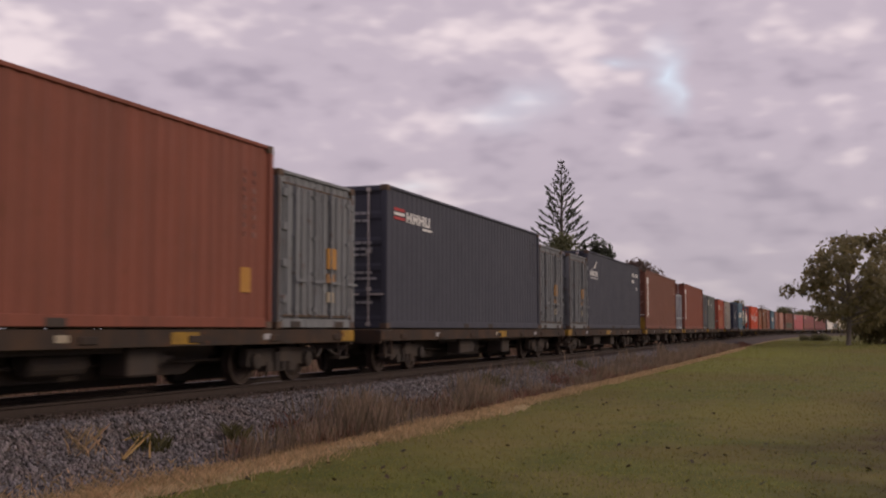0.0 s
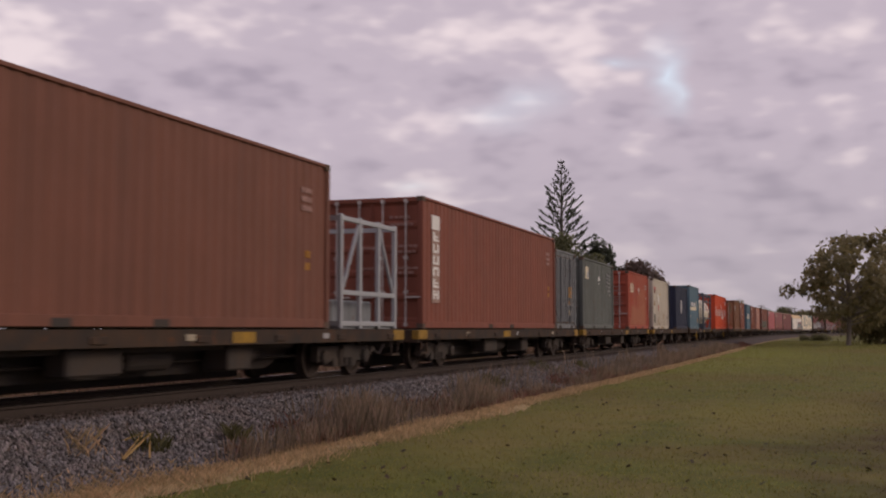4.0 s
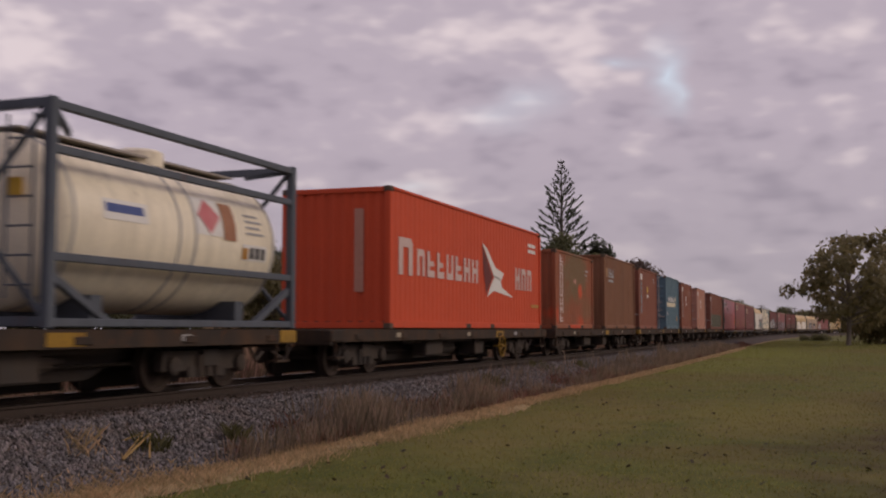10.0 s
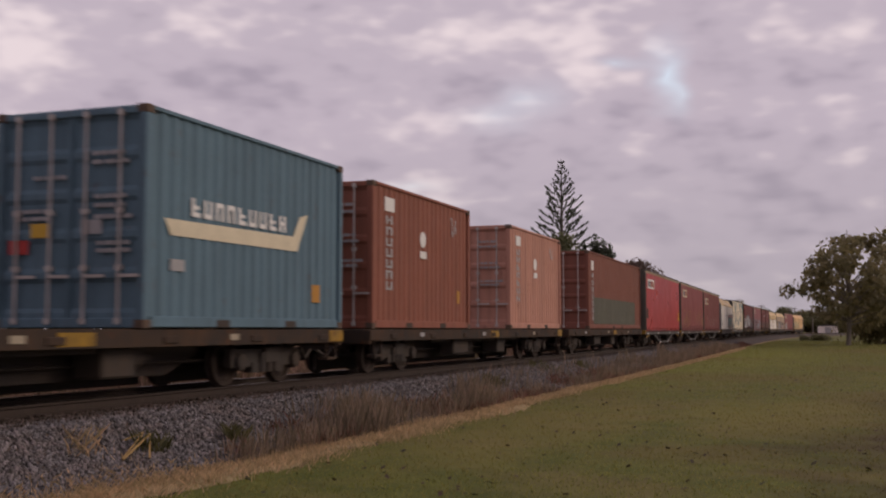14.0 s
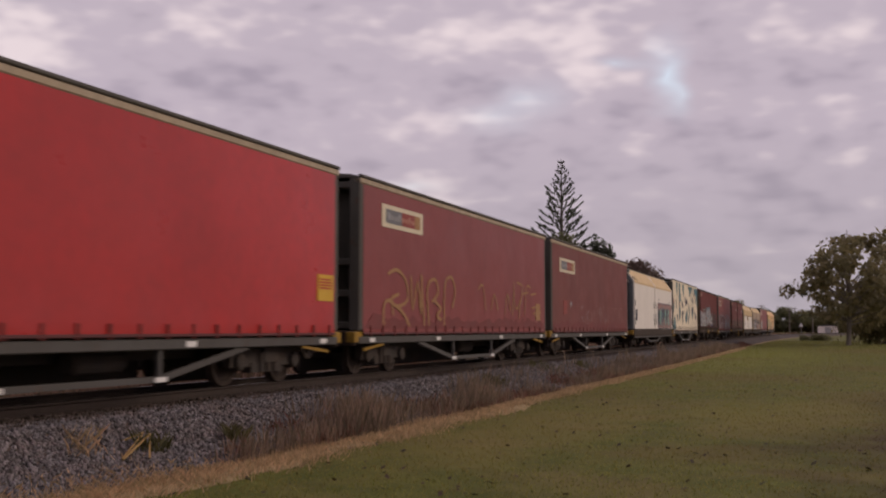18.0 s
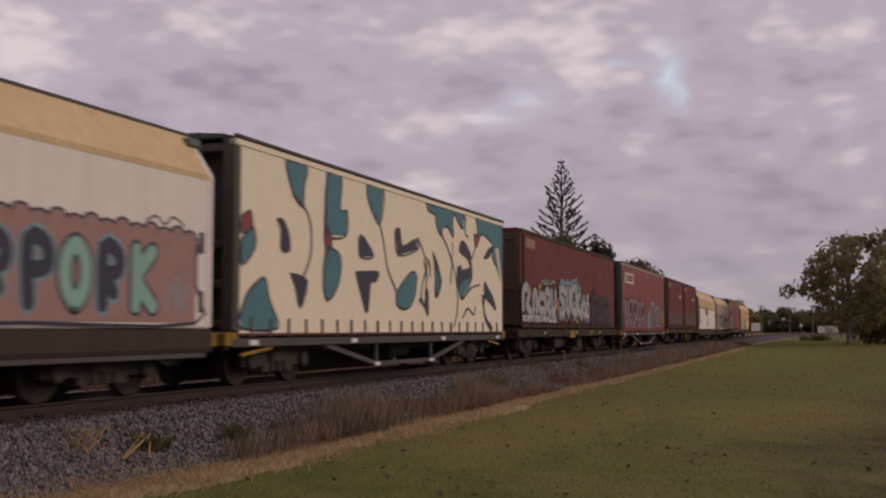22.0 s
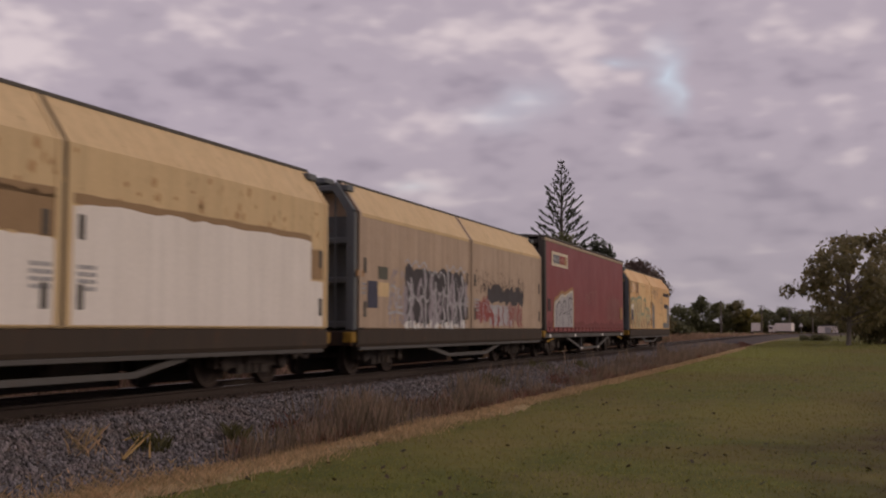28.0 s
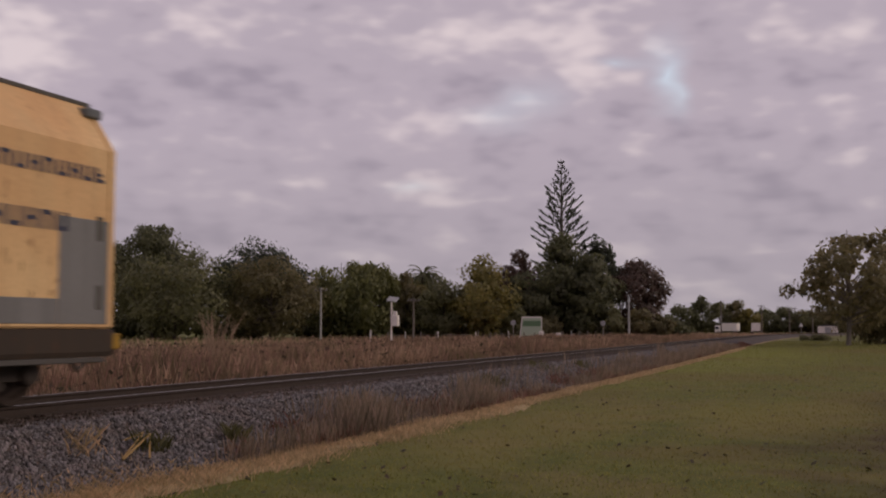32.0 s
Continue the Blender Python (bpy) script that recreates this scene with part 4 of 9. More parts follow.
def flat_wagon(L=15.85, brake=False, seed=0, name="flat_wagon", label="grimy steel container flat wagon with yellow end marks", deck=True, sill="deck"):
    rng = random.Random(seed)
    ob = thing(name, label, "wagon", "flat wagons of the train")
    e = L / 2
    for sx in (-1, 1):
        s = Shape()
        s.along_y([(sx * 1.20, 0.66), (sx * 1.20, 0.885), (sx * 1.06, 0.885), (sx * 1.06, 0.86), (sx * 1.17, 0.86), (sx * 1.17, 0.69), (sx * 1.06, 0.69), (sx * 1.06, 0.66)], -e, e)
        sill_ob = part("side_sill", s, M[sill], ob)
        if sx > 0:
            for y in np.arange(-e + 1.1, e - 0.5, 2.32):
                part("bracket", Shape().soft_box(1.17, 1.225, y - 0.16, y + 0.16, 0.70, 0.80, 0.01), M[sill], sill_ob)
            for y in (-e * 0.62, -e * 0.05, e * 0.55):
                y += rng.uniform(-0.4, 0.4)
                part("reflector", Shape().box(1.19, 1.206, y, y + 0.24, 0.73, 0.82), M["old_paper"] if rng.random() < 0.5 else M["label_grey"], sill_ob)
            y = rng.uniform(-0.1, 0.25) * L
            part("yellow_plate", Shape().box(1.19, 1.207, y, y + 0.68, 0.685, 0.85), M["yellow"], sill_ob)
    fish = [(-e, 0.5), (-e + 3.3, 0.5), (-e + 4.1, 0.22), (e - 4.1, 0.22), (e - 3.3, 0.5), (e, 0.5), (e, 0.86), (-e, 0.86)]
    part("centre_sill", Shape().add([(-0.3, y, z) for y, z in fish] + [(0.3, y, z) for y, z in fish], [tuple(range(8)), tuple(range(15, 7, -1))] + [(i, (i + 1) % 8, (i + 1) % 8 + 8, i + 8) for i in range(8)]), M["under"], ob)
    for y in np.linspace(-e + 0.6, e - 0.6, 9):
        part("cross_member", Shape().box(-1.06, 1.06, y - 0.07, y + 0.07, 0.66, 0.85), M["under"], ob)
    if deck:
        part("deck_plate", Shape().box(-1.06, 1.06, -e, e, 0.858, 0.894), M["deck"], ob)
    for sy in (-1, 1):
        part("headstock", Shape().soft_box(-1.19, 1.19, *sorted((sy * e, sy * (e + 0.12))), 0.60, 0.89, 0.02), M["deck"], ob)
        for sx in (-1, 1):
            part("end_marker", Shape().soft_box(*sorted((sx * 1.05, sx * 1.215)), *sorted((sy * (e + 0.13), sy * (e - 0.42))), 0.67, 0.872, 0.015), M["yellow"] if rng.random() < 0.8 else M["deck"], ob)
            part("step", Shape().box(*sorted((sx * 1.02, sx * 1.2)), *sorted((sy * (e - 0.5), sy * (e - 0.1))), 0.36, 0.40).bar((sx * 1.17, sy * (e - 0.12), 0.38), (sx * 1.17, sy * (e - 0.12), 0.68), 0.03, 0.03).bar((sx * 1.17, sy * (e - 0.48), 0.38), (sx * 1.17, sy * (e - 0.48), 0.68), 0.03, 0.03), M["deck"], ob)
    # added dark sheet: hides the bright ground behind, so the underside looks shaded
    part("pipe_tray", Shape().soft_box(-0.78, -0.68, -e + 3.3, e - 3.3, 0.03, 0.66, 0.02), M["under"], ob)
    part("equipment_box", Shape().soft_box(0.62, 0.98, -e * 0.3, -e * 0.3 + 1.1, 0.30, 0.66, 0.03), M["under"], ob)
    part("equipment_box", Shape().soft_box(0.5, 0.95, e * 0.18, e * 0.18 + 0.7, 0.26, 0.66, 0.03), M["under"], ob)
    part("air_reservoir", Shape().turned([(-0.55, 0.12), (-0.5, 0.17), (0.5, 0.17), (0.55, 0.12)], "Y", 14, (0.55, rng.uniform(-1.5, 0.5), 0.47)), M["under"], ob)
    part("brake_cylinder", Shape().turned([(-0.25, 0.14), (0.25, 0.14), (0.3, 0.05), (0.55, 0.05)], "Y", 12, (0.7, 2.2, 0.5)), M["under"], ob)
    part("brake_rigging", Shape().rod((0.45, -e + 3.2, 0.42), (0.45, e - 3.2, 0.42), 0.025, 6).bar((0.85, -e + 4.2, 0.62), (0.85, e - 4.2, 0.62), 0.05, 0.08), M["under"], ob)
    bogie(ob, -e + 2.05)
    bogie(ob, e - 2.05)
    couplers(ob, e)
    if brake:
        handbrake(ob, brake)
    return ob


def truss(ob, mat="frame_grey"):
    a, c, low = 3.85, 1.54, 0.225
    for sx in (-1, 1):
        x = sx * 1.13
        part("truss_rod", Shape().bar((x, -a, 0.62), (x, -c, low), 0.06, 0.085), M[mat], ob)
        part("truss_rod", Shape().bar((x, -c - 0.02, low), (x, c + 0.02, low), 0.06, 0.08), M[mat], ob)
        part("truss_rod", Shape().bar((x, c, low), (x, a, 0.62), 0.06, 0.085), M[mat], ob)
        for y in (-c, c):
            part("truss_post", Shape().box(x - 0.03, x + 0.03, y - 0.035, y + 0.035, low + 0.02, 0.63), M[mat], ob)
            part("reflector", Shape().box(x + sx * 0.03, x + sx * 0.05, y - 0.13, y + 0.13, low - 0.035, low + 0.03), M["label_white"], ob)


def running_gear(ob, e):
    part("centre_sill", Shape().box(-0.28, 0.28, -e, e, 0.45, 0.72), M["under"], ob)
    # added dark sheet that closes the view below the floor, in place of shade
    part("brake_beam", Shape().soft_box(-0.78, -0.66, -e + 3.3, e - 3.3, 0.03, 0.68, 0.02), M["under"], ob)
    bogie(ob, -e + 2.0)
    bogie(ob, e - 2.0)
    couplers(ob, e + 0.1)
    part("air_reservoir", Shape().turned([(-0.55, 0.12), (-0.5, 0.17), (0.5, 0.17), (0.55, 0.12)], "Y", 14, (0.5, 1.0, 0.47)), M["under"], ob)
    for sy in (-1, 1):
        part("headstock", Shape().soft_box(-1.15, 1.15, *sorted((sy * e, sy * (e + 0.14))), 0.58, 0.86, 0.02), M["deck"], ob)
        part("buffer_step", Shape().soft_box(1.0, 1.19, *sorted((sy * (e - 0.18), sy * (e + 0.18))), 0.64, 0.84, 0.015), M["yellow"], ob)
        part("handrail", Shape().bar((1.15, sy * e - sy * 1.3, 0.60), (1.15, sy * e - sy * 0.3, 0.50), 0.03, 0.05), M["yellow"], ob)


def wagon_end(ob, e, top, sy, mat):
    """Outer end of a covered wagon: corner pillars, a recessed wall and cross rails."""
    m = M[mat]
    y0, y1 = sorted((sy * e, sy * (e - 0.42)))
    for sx in (-1, 1):
        part("corner_pillar", Shape().soft_box(*sorted((sx * 1.2, sx * 0.98)), y0, y1, 0.86, top - 0.02, 0.02), m, ob)
    part("end_wall", Shape().box(-0.98, 0.98, *sorted((sy * (e - 0.42), sy * (e - 0.36))), 0.86, top - 0.04), m, ob)
    for z in (0.9, 1.5, 2.1, top - 0.22):
        part("end_rail", Shape().soft_box(-0.98, 0.98, *sorted((sy * (e - 0.04), sy * (e - 0.34))), z, z + 0.13, 0.02), m, ob)
    part("end_post", Shape().box(0.25, 0.38, *sorted((sy * (e - 0.06), sy * (e - 0.36))), 0.9, top - 0.1), m, ob)


def logo_panel(ob, y, z, x, w=2.3, h=0.46, rim="letter_cream"):
    decal(ob, "logo_panel", y, z, w, h, rim, x)
    decal(ob, "logo_field", y + 0.2, z + 0.09, 0.85, h - 0.18, "faint_grey", x + 0.004)
    decal(ob, "logo_field", y + 1.05, z + 0.09, 0.75, h - 0.18, "dull_red", x + 0.004)
    decal(ob, "logo_field", y + 1.8, z + 0.09, 0.32, h - 0.18, "graf_tan", x + 0.004)
    for k in range(8):
        decal(ob, "logo_block", y + 0.3 + k * 0.19, z + 0.165, 0.10, 0.09 + 0.05 * (k % 3 == 0), "label_grey" if k < 4 else "pink", x + 0.009)


def curtain_wagon(label, L, mat="maroon_curtain", logo=True, end="end_dark", back=None, logo_at=0.85, logo_z=2.92):
    ob = thing("curtain_sided_wagon", label, "wagon", "covered wagons of the train")
    e = L / 2
    for sx in (-1, 1):
        n, s = 60, Shape()
        ys = np.linspace(-e + 0.16, e - 0.16, n)
        rows = [(0.80, 0.0), (0.88, 0.005), (1.03, -0.004), (1.6, 0.0), (2.6, 0.003), (3.65, 0.0)]
        for z, dx in rows:
            for i, y in enumerate(ys):
                w = 0.011 * math.sin(i * 1.31 + z) + 0.006 * math.sin(i * 0.47 + 3 * z)
                s.v.append((sx * (1.205 + dx + w * (0.7 if z < 1.0 else 0.3 if z < 1.2 else 0.12)), float(y), z))
        for k in range(len(rows) - 1):
            for i in range(n - 1):
                a = k * n + i
                s.f.append((a, a + 1, a + n + 1, a + n))
        cur = part("curtain", s, M[mat], ob, smooth=True)
        if sx > 0:
            for y in np.arange(-e + 0.5, e - 0.3, 0.62):
                part("buckle_strap", Shape().box(1.214, 1.232, y - 0.025, y + 0.025, 0.76, 0.96 if back is None else 1.06), M["maroon"] if back is None else M["end_dark"], cur)
        if sx > 0 and back is None and mat != "red_new":
            jagged(cur, -e + 0.2, e - 0.2, 0.9, 1.22, 1.2145, "curtain_dirt", int(L * 10), 0.6, "dirt_film", 60, 0.0)
        part("curtain_hem", Shape().soft_box(*sorted((sx * 1.228, sx * 1.19)), -e + 0.16, e - 0.16, 0.785, 0.83, 0.008), M["graf_shadow"], cur)
        part("cant_rail", Shape().soft_box(*sorted((sx * 1.22, sx * 1.08)), -e, e, 3.65, 3.76, 0.02), M["cant"] if back is None else M["graf_cream"], ob, "weathered beige cant rail")
        part("gutter", Shape().soft_box(*sorted((sx * 1.235, sx * 1.15)), -e, e, 3.765, 3.825, 0.015), M["end_dark"], ob, "dark roof gutter")
        part("side_sill", Shape().soft_box(*sorted((sx * 1.20, sx * 1.08)), -e, e, 0.615, 0.755, 0.015), M["frame_grey"], ob)
    part("floor", Shape().box(-1.08, 1.08, -e, e, 0.68, 0.82), M["deck"], ob)
    roof = [(-1.21, 3.77), (-1.0, 3.83), (-0.5, 3.87), (0, 3.88), (0.5, 3.87), (1.0, 3.83), (1.21, 3.77)]
    part("roof", Shape().along_y(list(reversed([(-x, z) for x, z in roof])), -e, e), M["end_dark"], ob)
    for sy in (-1, 1):
        wagon_end(ob, e, 3.79, sy, end)
    truss(ob)
    running_gear(ob, e)
    for y in (-e + 0.5, -e * 0.4, e * 0.3, e - 0.7):
        part("reflector", Shape().box(1.19, 1.206, y, y + 0.26, 0.645, 0.725), M["label_white"], ob)
    if logo:
        logo_panel(ob, -e + logo_at, logo_z, 1.215, rim="label_white" if mat == "red_new" else "letter_cream")
    return ob


def steel_box_wagon(label, L, mat, deck_label, split=False, logo=True):
    """A maroon sliding-door body on a flat underframe."""
    ob = flat_wagon(L + 0.5, brake=(1.0 if split else False), seed=int(L * 10), name="box_wagon", label=label, deck=True)
    ob["group"] = "covered wagons of the train"
    e, z0, top = L / 2, 1.02, 3.81
    part("body", Shape().along_y([(-1.2, z0), (1.2, z0), (1.2, top - 0.1), (1.1, top), (-1.1, top), (-1.2, top - 0.1)], -e, e), M[mat], ob)
    part("roof_edge", Shape().soft_box(1.15, 1.225, -e, e, top - 0.14, top - 0.02, 0.015), M["sill"], ob)
    part("bottom_track", Shape().soft_box(1.14, 1.235, -e, e, 0.93, 1.03, 0.012), M["deck"], ob)
    part("underfloor", Shape().box(-1.1, 1.1, -e + 0.05, e - 0.05, 0.895, z0), M["deck"], ob)
    for y in np.arange(-e + 0.9, e - 0.4, 2.3):
        part("foot", Shape().box(1.0, 1.2, y - 0.12, y + 0.12, 0.88, 0.94), M["deck"], ob)
    doors = ((-e + 0.12, -0.22), (0.22, e - 0.12)) if split else ((-e + 0.12, e - 0.12),)
    for a, b in doors:
        d = part("sliding_door", Shape().soft_box(1.19, 1.232, a, b, z0 + 0.03, top - 0.16, 0.012), M[mat], ob)
        part("door_track", Shape().box(1.225, 1.25, a, b, z0 + 0.12, z0 + 0.16), M["sill"], d)
        for y in (a + 0.03, b - 0.09):
            part("door_stile", Shape().box(1.225, 1.256, y, y + 0.06, z0 + 0.03, top - 0.18), M["sill"], d)
        for y in np.arange(a + 1.1, b - 0.5, 1.2):
            part("door_roller", Shape().soft_box(1.225, 1.262, y - 0.08, y + 0.08, z0 + 0.02, z0 + 0.14, 0.01), M["sill"], d)
        if logo:
            decal(d, "logo_panel", a + 0.32, 3.27, 1.05, 0.27, "graf_tan", 1.232)
            decal(d, "logo_field", a + 0.38, 3.31, 0.93, 0.19, "faint", 1.238)
    for sy in (-1, 1):
        wy = sorted((sy * e, sy * (e + 0.06)))
        for sx in (-1, 1):
            part("end_pillar", Shape().soft_box(*sorted((sx * 1.2, sx * 1.0)), *wy, z0, top - 0.12, 0.012), M["end_brown"], ob)
        for za, zb in ((top - 0.35, top - 0.15), (z0, z0 + 0.15), (2.0, 2.12)):
            part("end_rail", Shape().soft_box(-1.0, 1.0, *wy, za, zb, 0.012), M["end_brown"], ob)
        part("end_wall", Shape().box(-1.0, 1.0, *sorted((sy * e, sy * (e + 0.02))), z0 + 0.14, top - 0.2), M["end_brown"], ob)
        for x in (-0.6, -0.2, 0.2, 0.6):
            part("end_rib", Shape().box(x - 0.05, x + 0.05, *wy, z0 + 0.16, top - 0.36), M["end_brown"], ob)
    return ob


def high_wagon(label, L, mat, end="end_blue"):
    """A cream high-sided wagon whose upper walls lean in; two wide sliding doors over a brown sill."""
    ob = thing("high_side_wagon", label, "wagon", "covered wagons of the train")
    e, knee, top, z0 = L / 2, 3.08, 3.70, 0.90
    prof = [(-1.19, z0), (1.19, z0), (1.19, knee), (0.80, top - 0.05), (0.70, top), (-0.70, top), (-0.80, top - 0.05), (-1.19, knee)]
    part("body", Shape().along_y(prof, -e + 0.4, e - 0.1), M[mat], ob)

    def shell(a, b, lift):
        k = [(1.19 + lift, z0 + 0.02), (1.19 + lift, knee), (0.80 + lift, top - 0.04)]
        s = Shape()
        inner = [(x - 0.04, z) for x, z in k]
        return s.along_y(k + inner[::-1], a, b)

    for a, b in ((-e + 0.06, -0.12), (-0.03, e - 0.06)):
        d = part("sliding_door", shell(a, b, 0.03), M[mat], ob)
        for y in (a, b - 0.10):
            part("door_edge", shell(y, y + 0.10, 0.045), M[mat], d)
        for y in (a + 0.22, b - 0.32):
            for z in (1.12, 1.95):
                part("door_handle", Shape().soft_box(1.215, 1.235, y, y + 0.12, z, z + 0.30, 0.01), M["end_dark"], d)
    part("door_gap", shell(-0.115, -0.035, 0.008), M["end_dark"], ob)
    part("roof_walk", Shape().soft_box(-0.5, 0.5, e - 1.3, e - 0.6, top, top + 0.07, 0.01), M["end_dark"], ob)
    part("roof_walk", Shape().soft_box(-0.5, 0.5, -e + 0.1, -e + 0.5, top - 0.02, top + 0.08, 0.01), M[end], ob)
    part("roof_edge", Shape().soft_box(0.74, 0.84, -e + 0.06, e - 0.06, top - 0.045, top + 0.015, 0.01), M["end_dark"], ob)
    for sx in (-1, 1):
        s = Shape()
        s.along_y([(sx * 1.20, 0.56), (sx * 1.225, 0.62), (sx * 1.225, 0.88), (sx * 1.16, 0.90), (sx * 1.10, 0.56)], -e + 0.02, e - 0.02)
        part("side_sill", s, M["sill"], ob, "brown dusty side sill")
        s = Shape().soft_box(*sorted((sx * 1.21, sx * 1.14)), -e + 0.15, e - 0.15, 0.49, 0.555, 0.01)
        part("lower_flange", s, M["frame_grey"], ob)
        x = sx * 1.12
        for a, b in (((-e * 0.42, 0.50), (-e * 0.21, 0.30)), ((e * 0.21, 0.30), (e * 0.38, 0.50))):
            part("truss_rod", Shape().bar((x, a[0], a[1]), (x, b[0], b[1]), 0.06, 0.08), M["frame_grey"], ob)
        part("truss_rod", Shape().bar((x, -e * 0.21, 0.30), (x, e * 0.21, 0.30), 0.06, 0.08), M["frame_grey"], ob)
    for sy in (-1, 1):
        y = sy * (e - 0.02)
        inset, skin = (0.12, M[mat]) if sy > 0 else (0.0, M[end])
        for sx in (-1, 1):
            part("corner_pillar", Shape().bar((sx * 1.1, y - inset, 0.88), (sx * 1.1, y - inset, knee), 0.2, 0.16).bar((sx * 1.1, y - inset, knee), (sx * 0.74, y - inset, top - 0.08), 0.18, 0.14), skin, ob)
        for z in (0.92, 1.75, 2.5, top - 0.2):
            part("end_rail", Shape().soft_box(-1.0, 1.0, *sorted((y, y - sy * 0.3)), z, z + 0.12, 0.02), M[end], ob)
        part("end_wall", Shape().box(-1.1, 1.1, *sorted((y - sy * 0.4, y - sy * 0.34)), 0.88, 3.05), M[end], ob)
        part("ladder", Shape().rod((0.4, y, 0.9), (0.4, y, top), 0.02, 6).rod((0.75, y, 0.9), (0.75, y, top - 0.1), 0.02, 6), M[end], ob)
    part("door_label", Shape().box(1.2, 1.228, -e + 0.46, -e + 0.96, 1.3, 1.82), M["label_dark"], ob)
    text_bars(ob, "small_print", -e + 0.1, 1.72, 3, 0.3, 0.05, "label_grey", 1.226, 5)
    text_bars(ob, "small_print", -0.62, 1.6, 4, 0.36, 0.05, "label_grey", 1.226, 7)
    text_bars(ob, "small_print", 0.2, 1.6, 4, 0.36, 0.05, "label_grey", 1.226, 8)
    running_gear(ob, e)
    return ob


# ---------------------------------------------------------------- the train, from its front to its tail
X = 1.193   # just proud of a container's side


def placed(ob, u):
    return on_train(ob, u, BASE)


def letter_gap(w, mat, pts, x):
    """A patch between sprayed letters, with a thin dark rim."""
    part("letter_gap", Shape().add([(x, y, z) for y, z in pts], [tuple(range(len(pts)))]), M[mat], w)
    part("letter_rim", strokes(Shape(), [tuple(pts) + (pts[0],)], 0, 0, 1, 1, 0.04, x, 0.001), M["label_dark"], w)


def door_text(c, y, mat, places):
    """Short lines of unreadable print on the end doors."""
    rng = random.Random(len(places))
    for x, z in places:
        a = x
        while a < x + 0.5:
            b = a + rng.uniform(0.05, 0.16)
            part("door_print", Shape().box(a, b, y, y + 0.02, z, z + 0.055), M[mat], c)
            a = b + rng.uniform(0.02, 0.05)


def leading_wagons():
    c = container("tall forty-foot oxide-red corrugated container on a flat wagon", 12.192, 2.896, "oxide", end="front")
    text_bars(c, "code_print", 5.2, 2.35, 8, 0.1, 0.08, "faint", X, 3)
    text_bars(c, "code_print", 5.48, 2.35, 8, 0.1, 0.08, "faint", X, 4)
    decal(c, "faded_label", 5.15, 0.55, 0.3, 0.38, "label_orange", X - 0.003)
    placed(c, 9.32)
    placed(side_door_container("weathered grey short steel container with side doors"), 17.09)
    c = container("tall forty-foot charcoal container with a red and white mark", 12.192, 2.896, "charcoal")
    decal(c, "logo_stripe", -5.65, 2.42, 0.58, 0.06, "label_red", X)
    decal(c, "logo_stripe", -5.65, 2.33, 0.58, 0.06, "label_white", X)
    decal(c, "logo_stripe", -5.65, 2.24, 0.58, 0.06, "label_red", X)
    glyph_row(c, "logo_blocks", -4.95, 2.22, 4, 0.3, 0.22, 0.07, "label_white", X, 2)
    decal(c, "logo_underline", -4.0, 2.13, 0.6, 0.05, "label_white", X)
    text_bars(c, "code_print", 5.1, 2.5, 9, 0.1, 0.07, "faint_grey", X, 6)
    text_bars(c, "code_print", 5.45, 2.5, 9, 0.1, 0.07, "faint_grey", X, 7)
    door_text(c, -6.062, "label_grey", ((0.3, 2.3), (0.3, 2.15), (0.3, 1.7), (0.3, 1.58), (0.3, 1.46), (0.35, 1.1), (0.35, 0.98), (-0.8, 2.25), (-0.8, 1.6), (-0.75, 1.0), (0.4, 0.5)))
    placed(c, 26.24)
    placed(side_door_container("weathered grey short steel container with side doors"), 33.92)
    placed(side_door_container("rust-streaked grey short container with side doors"), 38.03)
    c = container("tall forty-foot charcoal container with a white eagle-like mark", 12.192, 2.896, "charcoal")
    glyph_row(c, "logo_blocks", -5.64, 2.0, 6, 0.2, 0.18, 0.055, "label_white", X, 5)
    text_bars(c, "logo_print", -5.55, 1.88, 1, 1.45, 0.07, "label_grey", X, 5)
    for i in range(5):
        part("logo_feather", Shape().add([(X, -5.3 + 0.12 * i, 2.22 + 0.02 * i), (X, -5.22 + 0.12 * i, 2.22 + 0.02 * i), (X, -4.5 + 0.06 * i, 2.33 + 0.05 * i), (X, -4.65 + 0.06 * i, 2.37 + 0.05 * i)], [(0, 1, 2, 3)]), M["label_white"], c)
    glyph_row(c, "code_print", 3.95, 2.36, 6, 0.2, 0.17, 0.08, "label_white", X, 8)
    text_bars(c, "code_print", 3.95, 2.08, 1, 0.55, 0.14, "label_white", X, 9)
    text_bars(c, "code_print", 5.05, 1.78, 1, 0.4, 0.14, "label_grey", X, 10)
    placed(c, 45.72)
    for u, tone in ((59.75, "chocolate"), (76.62, "oxide")):
        c = container("tall forty-foot brown container with a column of white letters", 12.192, 2.896, tone)
        decal(c, "logo_field", -5.45, 2.22, 0.5, 0.32, "label_white", X)
        decal(c, "logo_strip", -5.45, 0.58, 0.5, 1.63, "strip_brown", X)
        glyph_row(c, "logo_column", -5.39, 1.96, 6, 0.38, 0.2, 0.06, "label_white", X + 0.004, 12, down=True)
        text_bars(c, "code_print", 5.05, 2.3, 3, 0.4, 0.09, "faint", X, 13)
        text_bars(c, "code_print", 5.2, 1.2, 2, 0.2, 0.12, "label_orange", X, 14)
        door_text(c, -6.062, "faint", ((0.42, 2.42), (0.42, 2.26), (0.5, 1.78), (0.5, 1.66), (0.5, 1.3), (0.5, 1.2), (-0.3, 1.75), (-0.25, 1.3)))
        placed(c, u)
    placed(flat_rack(), 67.75)
    placed(side_door_container("weathered grey short steel container with side doors"), 84.33)
